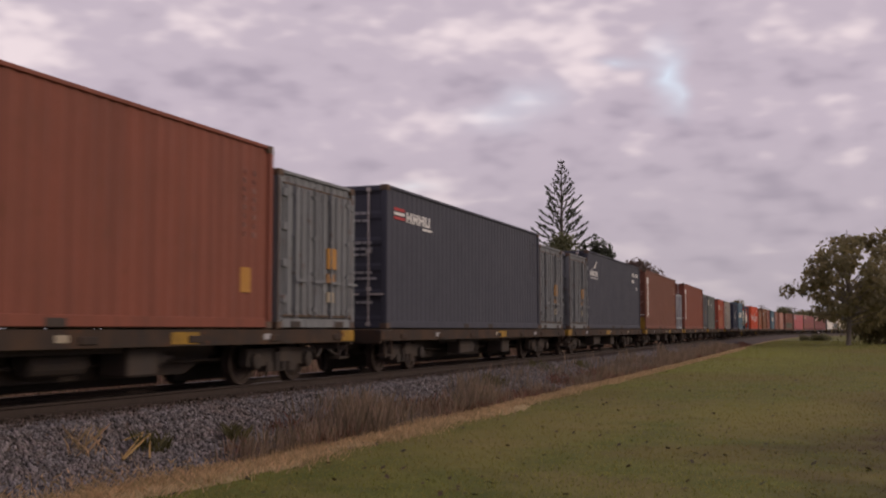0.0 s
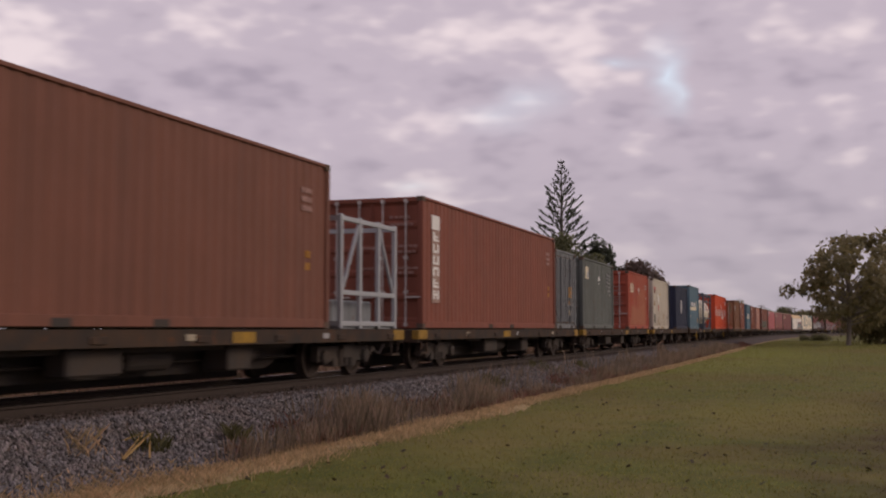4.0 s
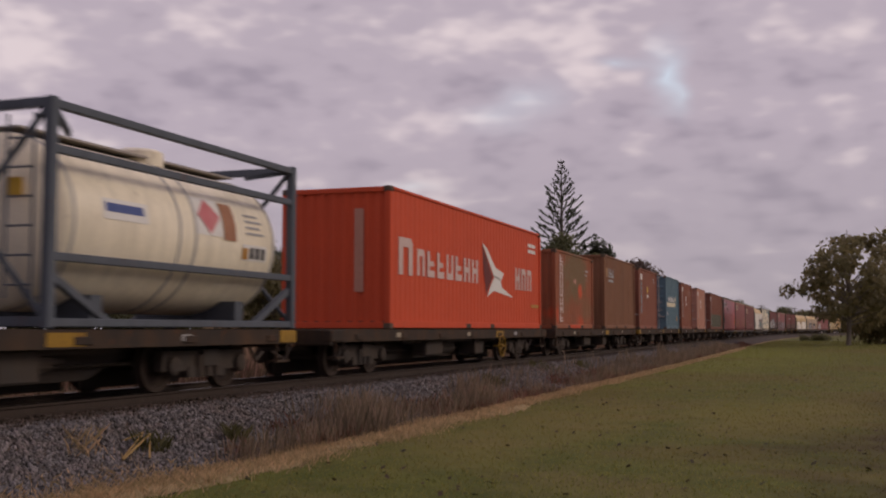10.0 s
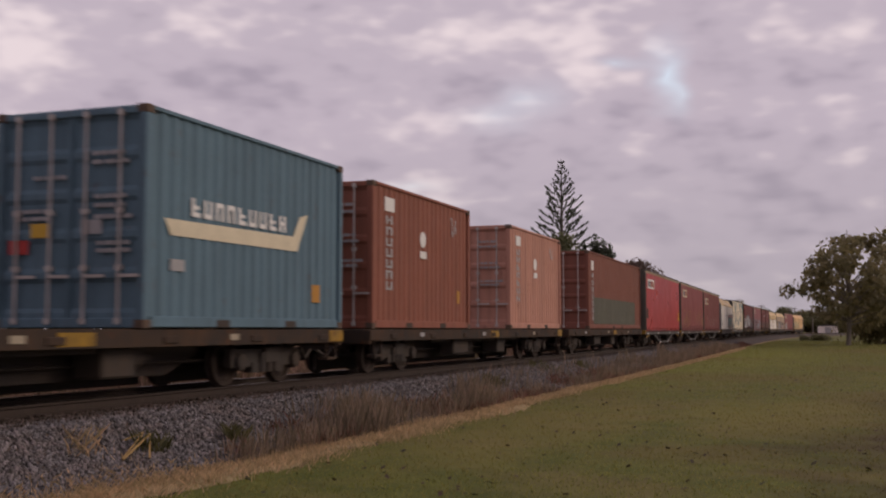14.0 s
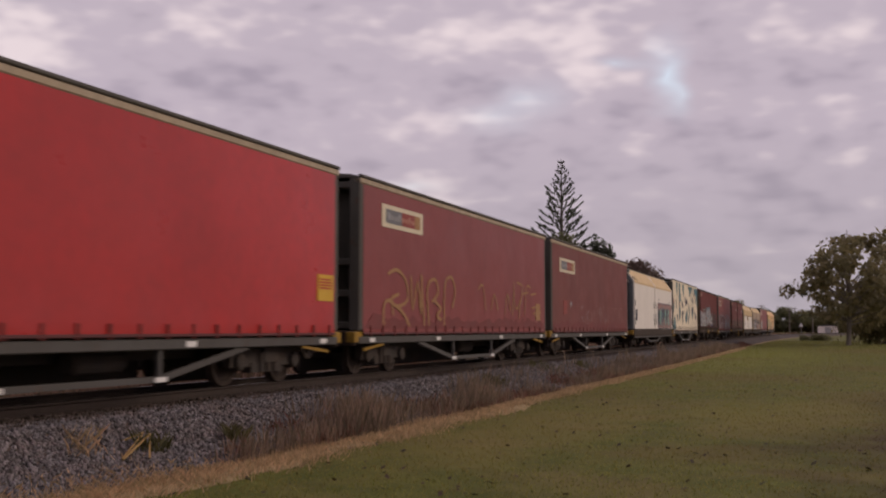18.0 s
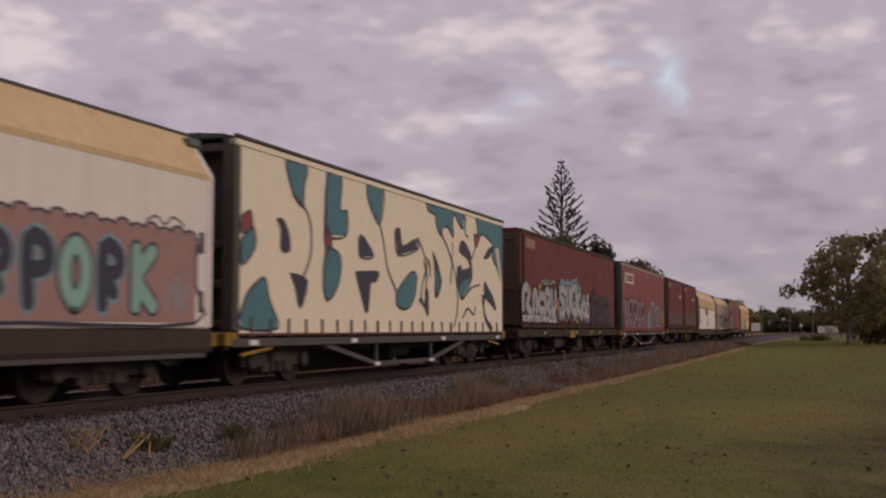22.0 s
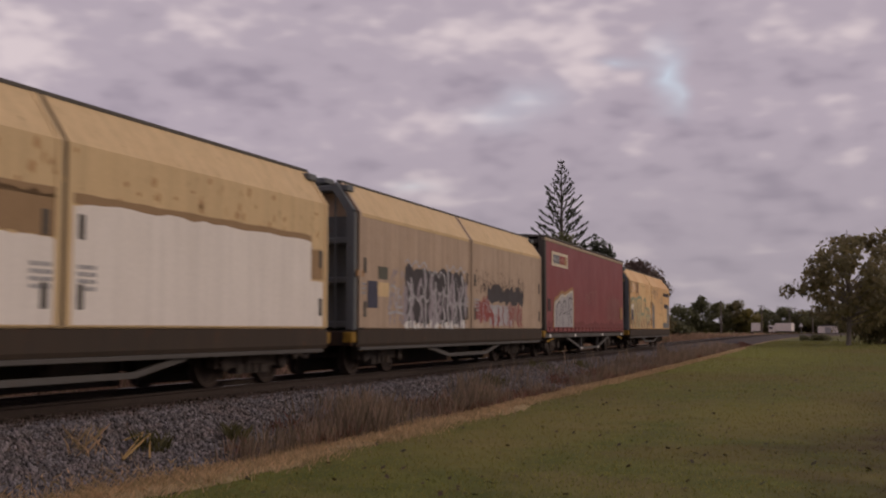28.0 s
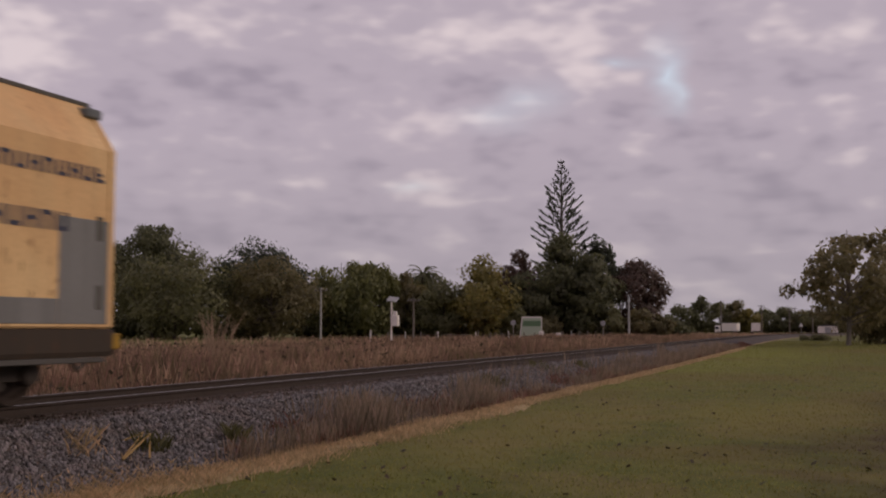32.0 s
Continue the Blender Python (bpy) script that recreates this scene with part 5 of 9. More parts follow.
    for u, brake in ((10.65, 0), (27.8, 0), (44.2, 0), (61.5, 0), (78.2, 0)):
        w = flat_wagon(15.6, brake, int(u))
        if u == 61.5:
            part("end_stanchion", Shape().soft_box(0.72, 1.16, -7.86, -7.80, 0.89, 1.46, 0.02).soft_box(0.66, 0.74, -7.88, -7.78, 0.89, 1.62, 0.015), M["yellow"], w, "worn yellow end stanchion")
        on_train(w, u, 0.0)


def middle_wagons():
    c = container("weathered grey-green twenty-foot container with a small white diamond placard", 6.058, 2.591, "sage", end="front")
    decal(c, "white_label", -2.43, 1.84, 0.5, 0.44, "letter_cream", X)
    decal(c, "label_mark", -2.2, 1.88, 0.28, 0.22, "label_grey", X + 0.004)
    diamond(c, 0.05, 1.88, 0.19, "label_white", X)
    part("placard_mark", Shape().add([(X + 0.008, -0.11, 1.86), (X + 0.008, 0.05, 1.71), (X + 0.008, 0.21, 1.86)], [(0, 1, 2)]), M["label_black"], c)
    for i in range(3):
        text_bars(c, "code_print", 1.72 + i * 0.24, 2.12 - 0.02 * i, 4 + i, 0.15, 0.09, "label_grey", X, 20 + i)
    placed(c, 90.09)

    c = container("faded red twenty-foot container with chalky patches and closed end doors", 6.058, 2.591, "redc")
    glyph_row(c, "logo_blocks", -2.35, 1.66, 3, 0.25, 0.42, 0.07, "letter_cream", X, 31)
    diamond(c, 0.06, 1.80, 0.17, "label_white", X)
    part("placard_mark", Shape().add([(X + 0.008, -0.08, 1.78), (X + 0.008, 0.06, 1.65), (X + 0.008, 0.20, 1.78)], [(0, 1, 2)]), M["label_black"], c)
    text_bars(c, "code_print", 1.83, 2.04, 2, 0.8, 0.08, "faint", X, 32)
    diamond(c, 2.35, 1.5, 0.07, "label_white", X, "small_label")
    y = -3.03
    part("end_placard", Shape().add([(-0.35, y - 0.05, 1.72), (-0.13, y - 0.05, 1.50), (0.09, y - 0.05, 1.72), (-0.13, y - 0.05, 1.94)], [(0, 1, 2, 3)]), M["label_white"], c)
    part("placard_mark", Shape().add([(-0.33, y - 0.056, 1.72), (-0.13, y - 0.056, 1.52), (0.07, y - 0.056, 1.72)], [(0, 1, 2)]), M["label_black"], c)
    for i in range(3):
        part("logo_block", Shape().box(-0.98 + 0.2 * i, -0.83 + 0.2 * i, y - 0.03, y - 0.01, 1.62, 1.86), M["letter_cream"], c)
    for k, z in enumerate((1.86, 1.68, 1.42, 1.30, 1.18, 1.06)):
        part("door_print", Shape().box(0.30 + 0.1 * (k % 2), 0.95, y - 0.025, y - 0.01, z, z + 0.045), M["faint"], c)
    for z in (0.62, 0.82):
        for x in (-0.55, 0.35):
            part("door_scrape", Shape().box(x, x + 0.42, y - 0.03, y - 0.01, z, z + 0.02), M["faint"], c)
    part("door_patch", Shape().box(-0.95, -0.68, y - 0.02, y - 0.008, 0.58, 0.82), M["chalky"], c)
    for k in range(2, 18):
        z1 = 0.75 + 0.05 * k + 0.35 * math.sin(k * 2.3) + (0.35 if k in (5, 11, 12, 15) else 0.0)
        part("chalky_patch", corrugated(0.278, 0.19, z1, x_out=1.1905, depth=0.026), M["chalky"], c, "pale chalky patch").location = (0, -2.909 + 0.278 * k + 0.139, 0)
    placed(c, 99.89)

    c = container("cream-white twenty-foot container with torn stickers and hazard placard", 6.058, 2.591, "white", end="ribbed")
    decal(c, "torn_sticker", -2.52, 2.04, 0.62, 0.14, "label_red", X)
    decal(c, "torn_sticker", -2.4, 1.86, 0.45, 0.24, "oxide", X - 0.002)
    for y in (-2.52, -2.3):
        decal(c, "rust_patch", y, 1.2, 0.15, 0.28, "graf_brown", X)
    decal(c, "dark_panel", -2.52, 0.32, 0.4, 0.46, "end_dark", X)
    diamond(c, -0.85, 1.5, 0.2, "label_white", X)
    diamond(c, -0.9, 1.12, 0.19, "label_red", X)
    decal(c, "white_sticker", -1.2, 1.6, 0.2, 0.22, "label_white", X)
    decal(c, "yellow_sticker", -0.25, 1.75, 0.18, 0.18, "label_yellow", X)
    flecks(c, -1.2, -0.4, 0.25, 0.9, X + 0.001, "graf_brown", 40, 0.04, 3, "rust_fleck")
    text_bars(c, "rust_print", 0.75, 0.72, 2, 0.8, 0.09, "rust_fade", X, 35)
    flecks(c, 0.7, 1.7, 0.2, 0.9, X + 0.001, "rust_fade", 50, 0.04, 4, "rust_fleck")
    flecks(c, -2.9, 2.9, 0.18, 0.4, X + 0.001, "graf_brown", 40, 0.03, 5, "rust_fleck")
    decal(c, "vent", 2.55, 0.55, 0.1, 0.16, "end_dark", X)
    decal(c, "rust_patch", -0.1, 0.03, 0.75, 0.12, "graf_brown", 1.215)
    placed(c, 107.63)

    c = container("plain navy twenty-foot container with one white notice", 6.058, 2.591, "navy", end="front")
    decal(c, "notice", -0.36, 1.0, 0.5, 0.77, "label_white", X)
    for z in (1.66, 1.56, 1.36):
        decal(c, "notice_print", -0.3, z, 0.34, 0.05, "label_dark", X + 0.004)
    decal(c, "notice_code", -0.08, 1.03, 0.16, 0.16, "label_black", X + 0.004)
    placed(c, 117.37)

    for u, end, seed in ((124.98, "front", 0), (186.0, "doors", 1)):
        c = container("tall twenty-foot teal container with a chipped cream logo banner", 6.058, 2.896 if end == "front" else 2.945, "teal", end=end)
        s = Shape().add([(X, -2.4, 1.26), (X, 1.3, 1.28), (X, 1.68, 1.93), (X, 1.38, 1.86), (X, 1.15, 1.52), (X, -2.55, 1.48)], [(0, 1, 4, 5), (1, 2, 3, 4)])
        part("logo_banner", s, M["letter_cream"], c)
        glyph_row(c, "logo_blocks", -1.9, 1.56, 9, 0.22, 0.26, 0.1, "label_white", X, 41)
        decal(c, "orange_label", 1.85, 0.45, 0.3, 0.3, "label_orange", X)
        decal(c, "white_label", -2.39, 0.78, 0.33, 0.16, "label_grey", X)
        if end == "front":
            part("yellow_panel", Shape().box(0.1, 0.8, -3.045, -3.03, 0.42, 0.86), M["label_orange"], c)
        else:
            for x, z, m in ((-0.62, 1.22, "label_yellow"), (-0.98, 1.0, "label_red"), (0.2, 1.25, "label_grey")):
                part("door_label", Shape().box(x, x + 0.32, -3.0, -2.985, z, z + 0.19), M[m], c)
            door_text(c, -3.0, "label_grey", ((-0.9, 1.55), (-0.9, 1.45), (0.35, 2.3), (0.35, 2.18), (0.4, 1.72), (0.4, 1.6), (0.4, 1.45), (0.45, 1.1), (0.45, 1.0), (-0.6, 2.0)))
        placed(c, u)
    placed(tank_container(), 134.81)

    c = container("tall forty-foot bright orange-red container with a large white bird logo", 12.192, 2.896, "orange_red", end="front")
    glyph_row(c, "logo_blocks", -5.57, 1.12, 1, 0.8, 0.78, 0.0, "dull_white", X, 51)
    glyph_row(c, "logo_blocks", -4.5, 1.14, 7, 0.46, 0.58, 0.18, "dull_white", X, 53)
    wing = Shape()
    wing.add([(X, 0.2, 2.2), (X, 0.55, 2.1), (X, 1.35, 1.62), (X, 2.15, 1.5), (X, 1.85, 1.28), (X, 1.2, 1.38)], [(0, 1, 2, 5), (5, 2, 3, 4)])
    wing.add([(X, 1.35, 1.42), (X, 1.85, 1.3), (X, 1.95, 1.12), (X, 3.1, 0.86), (X, 1.9, 0.95), (X, 1.2, 1.0), (X, 0.6, 0.82), (X, 1.0, 1.2)], [(0, 1, 2, 7), (2, 3, 4), (7, 2, 4, 5), (7, 5, 6)])
    part("logo_bird", wing, M["label_white"], c)
    part("bird_shade", Shape().add([(X - 0.002, 0.15, 2.2), (X - 0.002, 1.1, 1.35), (X - 0.002, 0.5, 0.85), (X - 0.002, 0.35, 1.4)], [(0, 1, 2, 3)]), M["maroon"], c)
    glyph_row(c, "logo_blocks", 3.3, 1.1, 3, 0.46, 0.62, 0.18, "dull_white", X, 55)
    text_bars(c, "code_print", 4.7, 2.4, 2, 0.85, 0.1, "label_white", X, 56)
    text_bars(c, "code_print", 5.0, 0.62, 1, 0.9, 0.1, "label_orange", X, 57)
    part("end_stripe", Shape().box(0.42, 0.62, -6.075, -6.06, 0.75, 2.45), M["pink"], c)
    placed(c, 148.03)

    c = container("twenty-foot brown container patched with orange repairs and white column letters", 6.058, 2.591, "patchy", end="front")
    glyph_row(c, "worn_letter", -2.36, 2.2, 8, 0.46, 0.25, 0.03, "dull_white", X, 61, down=True)
    for y, z, w, h, m in ((1.6, 2.05, 0.6, 0.09, "label_grey"), (1.6, 1.9, 0.45, 0.08, "label_grey"), (1.9, 1.7, 0.14, 0.12, "label_grey")):
        jagged(c, y, y + w, z, z + h, X + 0.001, m, int(y * 40) + 99, 0.5, "paint_patch", 7, 0.5)
    jagged(c, -0.24, 0.18, 1.52, 1.80, X + 0.001, "pink", 89, 0.5, "paint_patch", 9, 0.4)
    decal(c, "paint_patch", -0.9, 0.04, 1.6, 0.11, "orange_red", 1.215)
    placed(c, 159.13)

    c = container("long brown corrugated container with a square cream mark", 7.45, 2.955, "brown", end="front")
    decal(c, "logo_block", -3.27, 2.1, 0.34, 0.34, "graf_tan", X)
    glyph_row(c, "logo_blocks", -2.74, 2.08, 3, 0.34, 0.36, 0.07, "label_grey", X, 63)
    text_bars(c, "code_print", -2.72, 1.9, 1, 1.1, 0.1, "label_grey", X, 64)
    placed(c, 168.2)

    def column_box(label, mat, u, emblem, seed):
        c = container(label, 6.058, 2.896, mat)
        decal(c, "logo_field", -2.36, 2.36, 0.5, 0.28, "label_white", X)
        glyph_row(c, "logo_column", -2.3, 2.1, 7, 0.34, 0.17, 0.05, "label_grey" if seed != 1 else "graf_sky", X, 70 + seed, down=True)
        part("logo_emblem", Shape().turned([(X, 0.18), (X + 0.008, 0.17)], "X", 14, (0, -0.2, 1.93)), M[emblem], c)
        part("logo_emblem", Shape().box(X, X + 0.012, -0.38, 0.0, 1.52, 1.68), M["label_white"], c)
        scribble(c, 1.65, 2.15, 0.45, 0.45, 0.05, X, "label_grey", 2, seed, "chalk_mark")
        door_text(c, -3.045, "label_grey", ((0.3, 2.4), (0.3, 2.26), (0.35, 1.8), (0.35, 1.68), (0.35, 1.3), (0.35, 1.2), (-0.85, 2.3), (-0.8, 1.7), (-0.8, 1.25)))
        placed(c, u)
        return c

    column_box("tall twenty-foot oxide container with a yellow emblem", "oxide_pale", 176.23, "label_yellow", 1)
    c = column_box("tall twenty-foot oxide container with a white emblem", "oxide_pale", 193.45, "label_white", 2)
    decal(c, "yellow_label", 2.1, 0.6, 0.2, 0.3, "label_orange", X)
    column_box("tall twenty-foot sun-bleached pink container with pale emblem", "pink", 203.13, "label_white", 3)
    c = container("tall forty-foot dull oxide container with a grey-green repainted lower patch", 12.192, 2.896, "oxide_dull")
    decal(c, "logo_field", -5.45, 2.2, 0.42, 0.36, "label_white", X)
    glyph_row(c, "logo_column", -5.4, 1.9, 7, 0.34, 0.2, 0.06, "label_grey", X, 74, down=True)
    part("repaint_patch", corrugated(9.73, 0.19, 1.2, x_out=1.1915, depth=0.017), M["olive_patch"], c, "grey-green repaint").location = (0, -0.277, 0)
    text_bars(c, "code_print", 5.2, 2.45, 8, 0.12, 0.09, "faint", X, 75)
    text_bars(c, "code_print", 5.48, 2.45, 8, 0.12, 0.09, "faint", X, 76)
    placed(c, 216.79)
    for u, brake in ((95.0, 0), (112.5, 0), (129.9, -4.2), (147.0, 2.8), (164.0, 0), (181.1, 0), (198.3, 0), (215.3, 0)):
        on_train(flat_wagon(15.7 if u != 147.0 else 15.3, brake, int(u)), u, 0.0)


def covered_wagons():
    Y = 1.214
    w = curtain_wagon("glossy red curtain-sided wagon with a white framed logo panel", 13.9, "red_new", logo_at=0.57)
    decal(w, "yellow_notice", 6.1, 1.38, 0.62, 0.46, "label_yellow", Y)
    text_bars(w, "notice_print", 6.16, 1.74, 4, 0.5, 0.03, "label_red", Y + 0.006, 3)
    decal(w, "dark_patch", -6.7, 1.42, 0.5, 0.5, "end_dark", Y)
    on_train(w, 231.7, 0)
    w = curtain_wagon("faded maroon curtain-sided wagon with yellow sprayed tags", 14.3, logo_at=1.05)
    sprayed_lines(w, "graffiti_tag", (
        ((-6.0, 1.0), (-5.95, 1.4), (-5.6, 1.45), (-5.5, 1.2)), ((-5.75, 2.0), (-5.3, 2.1), (-4.8, 1.9), (-4.7, 1.5), (-5.3, 1.35), (-5.6, 1.5), (-5.2, 1.6)), ((-5.3, 1.35), (-4.9, 1.2), (-4.6, 0.98)),
        ((-4.5, 2.0), (-4.4, 1.3), (-4.1, 1.9), (-3.9, 1.2), (-3.85, 2.0)), ((-3.9, 2.05), (-3.8, 1.5), (-3.7, 1.0)), ((-3.4, 1.0), (-3.5, 1.8), (-3.0, 2.0), (-2.8, 1.7), (-3.2, 1.5)),
        ((-3.0, 1.5), (-2.6, 1.35), (-2.9, 1.2), (-2.6, 1.1)), ((-2.4, 1.0), (-2.35, 1.9), (-1.9, 2.1), (-1.62, 1.8), (-1.8, 1.4))), 0.075, 1.216, "graf_tan", "thin yellow sprayed tag")
    sprayed_lines(w, "graffiti_tag", (
        ((0.2, 1.9), (0.6, 2.0), (0.8, 1.4)), ((1.3, 1.4), (1.6, 1.8), (1.9, 1.4)), ((2.6, 1.3), (2.8, 1.85), (3.1, 1.4)), ((3.5, 2.2), (3.6, 1.5), (4.1, 1.6), (4.4, 2.1), (3.8, 2.2)), ((4.3, 1.9), (5.0, 1.95)),
        ((4.6, 1.3), (4.8, 2.1), (5.3, 2.1)), ((5.3, 1.9), (5.9, 1.95)), ((5.4, 1.5), (6.2, 1.6)), ((5.6, 1.35), (6.5, 1.4)), ((3.3, 1.3), (3.45, 1.9)), ((4.0, 1.2), (4.1, 1.7))), 0.06, 1.216, "graf_tan", "thin yellow sprayed tag")
    decal(w, "yellow_notice", 5.9, 1.15, 0.5, 0.5, "graf_tan", Y)
    on_train(w, 246.75, 0)
    w = curtain_wagon("weathered maroon curtain-sided wagon with chalky scuffs", 14.4, "maroon_old", logo_at=1.15, logo_z=2.78)
    for i in range(4):
        flecks(w, -2.8 + i * 1.7, -1.4 + i * 1.7, 1.1, 1.75, 1.2165, "faint" if i % 2 else "label_grey", 26, 0.028, 70 + i, "chalk_fleck")
    sprayed_lines(w, "chalk_tag", (((-1.2, 1.2), (-1.0, 1.5), (-0.8, 1.2), (-0.6, 1.6), (-0.4, 1.3)), ((0.1, 1.3), (0.4, 1.65), (0.6, 1.3), (0.9, 1.6), (1.2, 1.35)), ((3.6, 1.2), (3.9, 1.7), (4.4, 1.7), (4.5, 1.3)), ((4.9, 1.3), (5.2, 1.75), (5.7, 1.7))), 0.022, 1.2165, "faint")
    part("faded_square", Shape().box(1.2, 1.2152, -5.5, -4.95, 1.4, 1.85), M["dull_red"], w)
    diamond(w, -4.4, 1.75, 0.13, "label_grey", 1.216, "white_label")
    on_train(w, 261.86, 0)

    w = high_wagon("off-white high-sided wagon with cream eaves and a sprayed mauve panel", 13.85, "offwhite")
    for a, b in ((-6.85, -0.14), (0.0, 6.85)):
        s = Shape().along_y([(1.224, 3.0), (1.226, 3.085), (0.836, 3.665), (0.82, 3.64), (1.19, 3.05)], a, b)
        part("cream_eave", s, M["cream"], w, "cream painted eave")
    tag = sprayed(w, "....", -6.75, 0.12, 1.25, 0.45, 0.085, 0.0, "scrub", "", "graffiti_tag", "brown tag on the eave", seed=9)
    tag.location, tag.rotation_euler = (1.24, 0, 3.06), (0, radians(-34.6), 0)
    part("sprayed_panel", Shape().box(1.2, 1.232, 0.95, 6.45, 0.98, 2.1), M["graf_mauve"], w)
    for i in range(18):
        part("panel_edge", Shape().turned([(1.2, 0.235), (1.2305, 0.235)], "X", 12, (0, 1.12 + i * 0.305, 2.03 if i % 2 else 2.07)), M["label_dark"], w)
        part("panel_scallop", Shape().turned([(1.2, 0.2), (1.231, 0.2)], "X", 12, (0, 1.12 + i * 0.305, 2.03 if i % 2 else 2.07)), M["graf_mauve"], w)
    for i, ch in enumerate("MORPORK"):
        sprayed(w, ch, 0.98 + i * 0.665, 1.2, 0.5, 0.74, 0.2, 1.234, "graf_mint" if ch in "OK" else "label_dark", "label_dark" if ch in "OK" else "graf_sky", label="sprayed letter " + ch)
    sprayed_lines(w, "panel_edge", (((0.95, 2.1), (0.93, 1.5), (0.95, 0.97), (3.0, 0.96), (6.45, 0.97), (6.47, 1.5), (6.45, 2.05)),), 0.045, 1.2325, "label_dark")
    sprayed_lines(w, "graffiti_tag", (((5.75, 1.15), (5.85, 1.5), (6.0, 1.2)), ((6.0, 1.6), (6.1, 1.1), (6.25, 1.5))), 0.04, 1.2325, "graf_sky")
    sprayed_lines(w, "graffiti_tag", (((5.3, 2.3), (5.5, 2.38), (5.7, 2.28), (5.9, 2.4), (6.15, 2.3)), ((1.0, 2.42), (1.2, 2.5), (1.4, 2.38), (1.65, 2.48))), 0.03, 1.2225, "label_dark", "small dark sprayed tag")
    on_train(w, 277.67, 0)

    w = curtain_wagon("curtain-sided wagon covered in huge cream sprayed letters on teal", 14.2, "graf_cream", logo=False, back="label_red")
    letters = (
        ("graf_teal", ((-5.5, 3.65), (-4.75, 3.65), (-4.85, 3.3), (-4.9, 2.95), (-5.2, 3.1), (-5.45, 3.45))),
        ("graf_teal", ((-3.95, 3.65), (-3.35, 3.65), (-3.4, 3.05), (-3.1, 3.05), (-3.15, 2.6), (-3.9, 2.55), (-4, 3.2))),
        ("graf_teal", ((-3.9, 2.35), (-3.45, 2.25), (-3.35, 2), (-3.5, 1.65), (-3.85, 1.4), (-4.05, 1.55), (-4.05, 2.1))),
        ("dull_red", ((-4, 2.75), (-3.75, 2.5), (-3.8, 2.3), (-4, 2.3))),
        ("graf_teal", ((-2.2, 3.65), (-1.35, 3.65), (-1.55, 2.95), (-1.9, 3.15), (-2.15, 3.4))),
        ("label_dark", ((-5.8, 2.65), (-5.6, 2.65), (-5.4, 2.45), (-5.35, 2.2), (-5.5, 2.15), (-5.65, 2.2), (-5.65, 2.5))),
        ("dull_red", ((-6.9, 2.6), (-6.65, 2.7), (-6.6, 2.45), (-6.9, 2.35))),
        ("graf_teal", ((-6.9, 2.25), (-6.55, 2.45), (-6.5, 2.15), (-6.9, 1.85))),
        ("graf_teal", ((-6.9, 1.15), (-6.7, 1.45), (-6.2, 1.7), (-6.05, 1.4), (-5.9, 1.2), (-5.75, 0.9), (-6.9, 0.9))),
        ("label_dark", ((-5.3, 1.8), (-4.7, 1.7), (-4.95, 1.25), (-5.1, 1.55))),
        ("label_dark", ((-2.55, 2.6), (-2.4, 2.65), (-1.85, 2.3), (-2.5, 2.25))),
        ("label_dark", ((-2.7, 1.95), (-1.6, 2), (-1.8, 1.8), (-2, 1.8), (-2.15, 1.2), (-2.45, 1.55))),
        ("label_dark", ((-0.75, 2.9), (-0.5, 2.95), (-0.35, 2.6), (0.4, 2.8), (0.55, 2.6), (-0.6, 2.4))),
        ("graf_teal", ((-0.65, 1.65), (-0.25, 1.9), (0.2, 2.1), (0.5, 2), (0.3, 1.5), (-0.15, 1.3), (-0.65, 1.4))),
        ("label_dark", ((0.65, 1.5), (0.75, 1.55), (0.95, 1.4), (1.15, 1.8), (1.2, 1.2), (1, 1.35), (0.85, 1.45))),
        ("label_dark", ((1.5, 2.6), (1.75, 2.4), (2, 2.1), (2.05, 1.95), (1.85, 1.65), (1.65, 1.65), (1.65, 2.1))),
        ("graf_teal", ((1.15, 3.65), (1.25, 3.65), (3.7, 3.65), (3.6, 3.3), (3.25, 3.45), (3, 3.6), (2.85, 3.4), (2.9, 3.05), (2.7, 3.15), (2.5, 3.25), (2.15, 3.2), (2.05, 3), (1.75, 3.2), (1.65, 3.45), (1.2, 3.5))),
        ("graf_teal", ((4.65, 3.65), (6.9, 3.65), (6.9, 2.3), (6.45, 2.5), (6.05, 2.75), (6.1, 3.1), (5.2, 3.3), (4.85, 3.15), (4.75, 3.45))),
        ("dull_red", ((4.5, 3.25), (4.85, 3.25), (4.9, 3.15), (4.6, 2.9))),
        ("label_dark", ((3.2, 2.35), (3.45, 2.4), (3.5, 2.3), (4.15, 2.4), (4, 2.6), (3.35, 2.75), (3.45, 2.95), (3.65, 3), (4.15, 2.75), (4.3, 2.15), (3.55, 1.6), (3.2, 2))),
        ("label_dark", ((5.3, 2.7), (5.7, 2.95), (6.1, 3.05), (6.1, 2.95), (5.7, 2.75), (5.45, 2.7))),
        ("label_dark", ((5.35, 2.1), (5.65, 1.95), (6.1, 1.7), (6.35, 1.4), (5.95, 1.55), (5.6, 1.65), (5.35, 1.75))),
        ("label_dark", ((5.15, 1.75), (5.35, 1.7), (5.3, 1.4), (5.6, 1.1), (6.05, 0.9), (5.75, 0.9), (5.4, 1.15))),
    )
    inner = (
        ("graf_teal", ((1.65, 2.2), (1.85, 2.1), (1.9, 1.9), (1.85, 1.75), (1.7, 1.7))),
        ("graf_teal", ((3.3, 1.9), (3.65, 2.05), (4.2, 2.15), (3.9, 1.85), (3.55, 1.65), (3.35, 1.8))),
        ("letter_cream", ((6.25, 3), (6.55, 3.05), (6.9, 2.2), (6.75, 2.15), (6.4, 2.75))),
    )
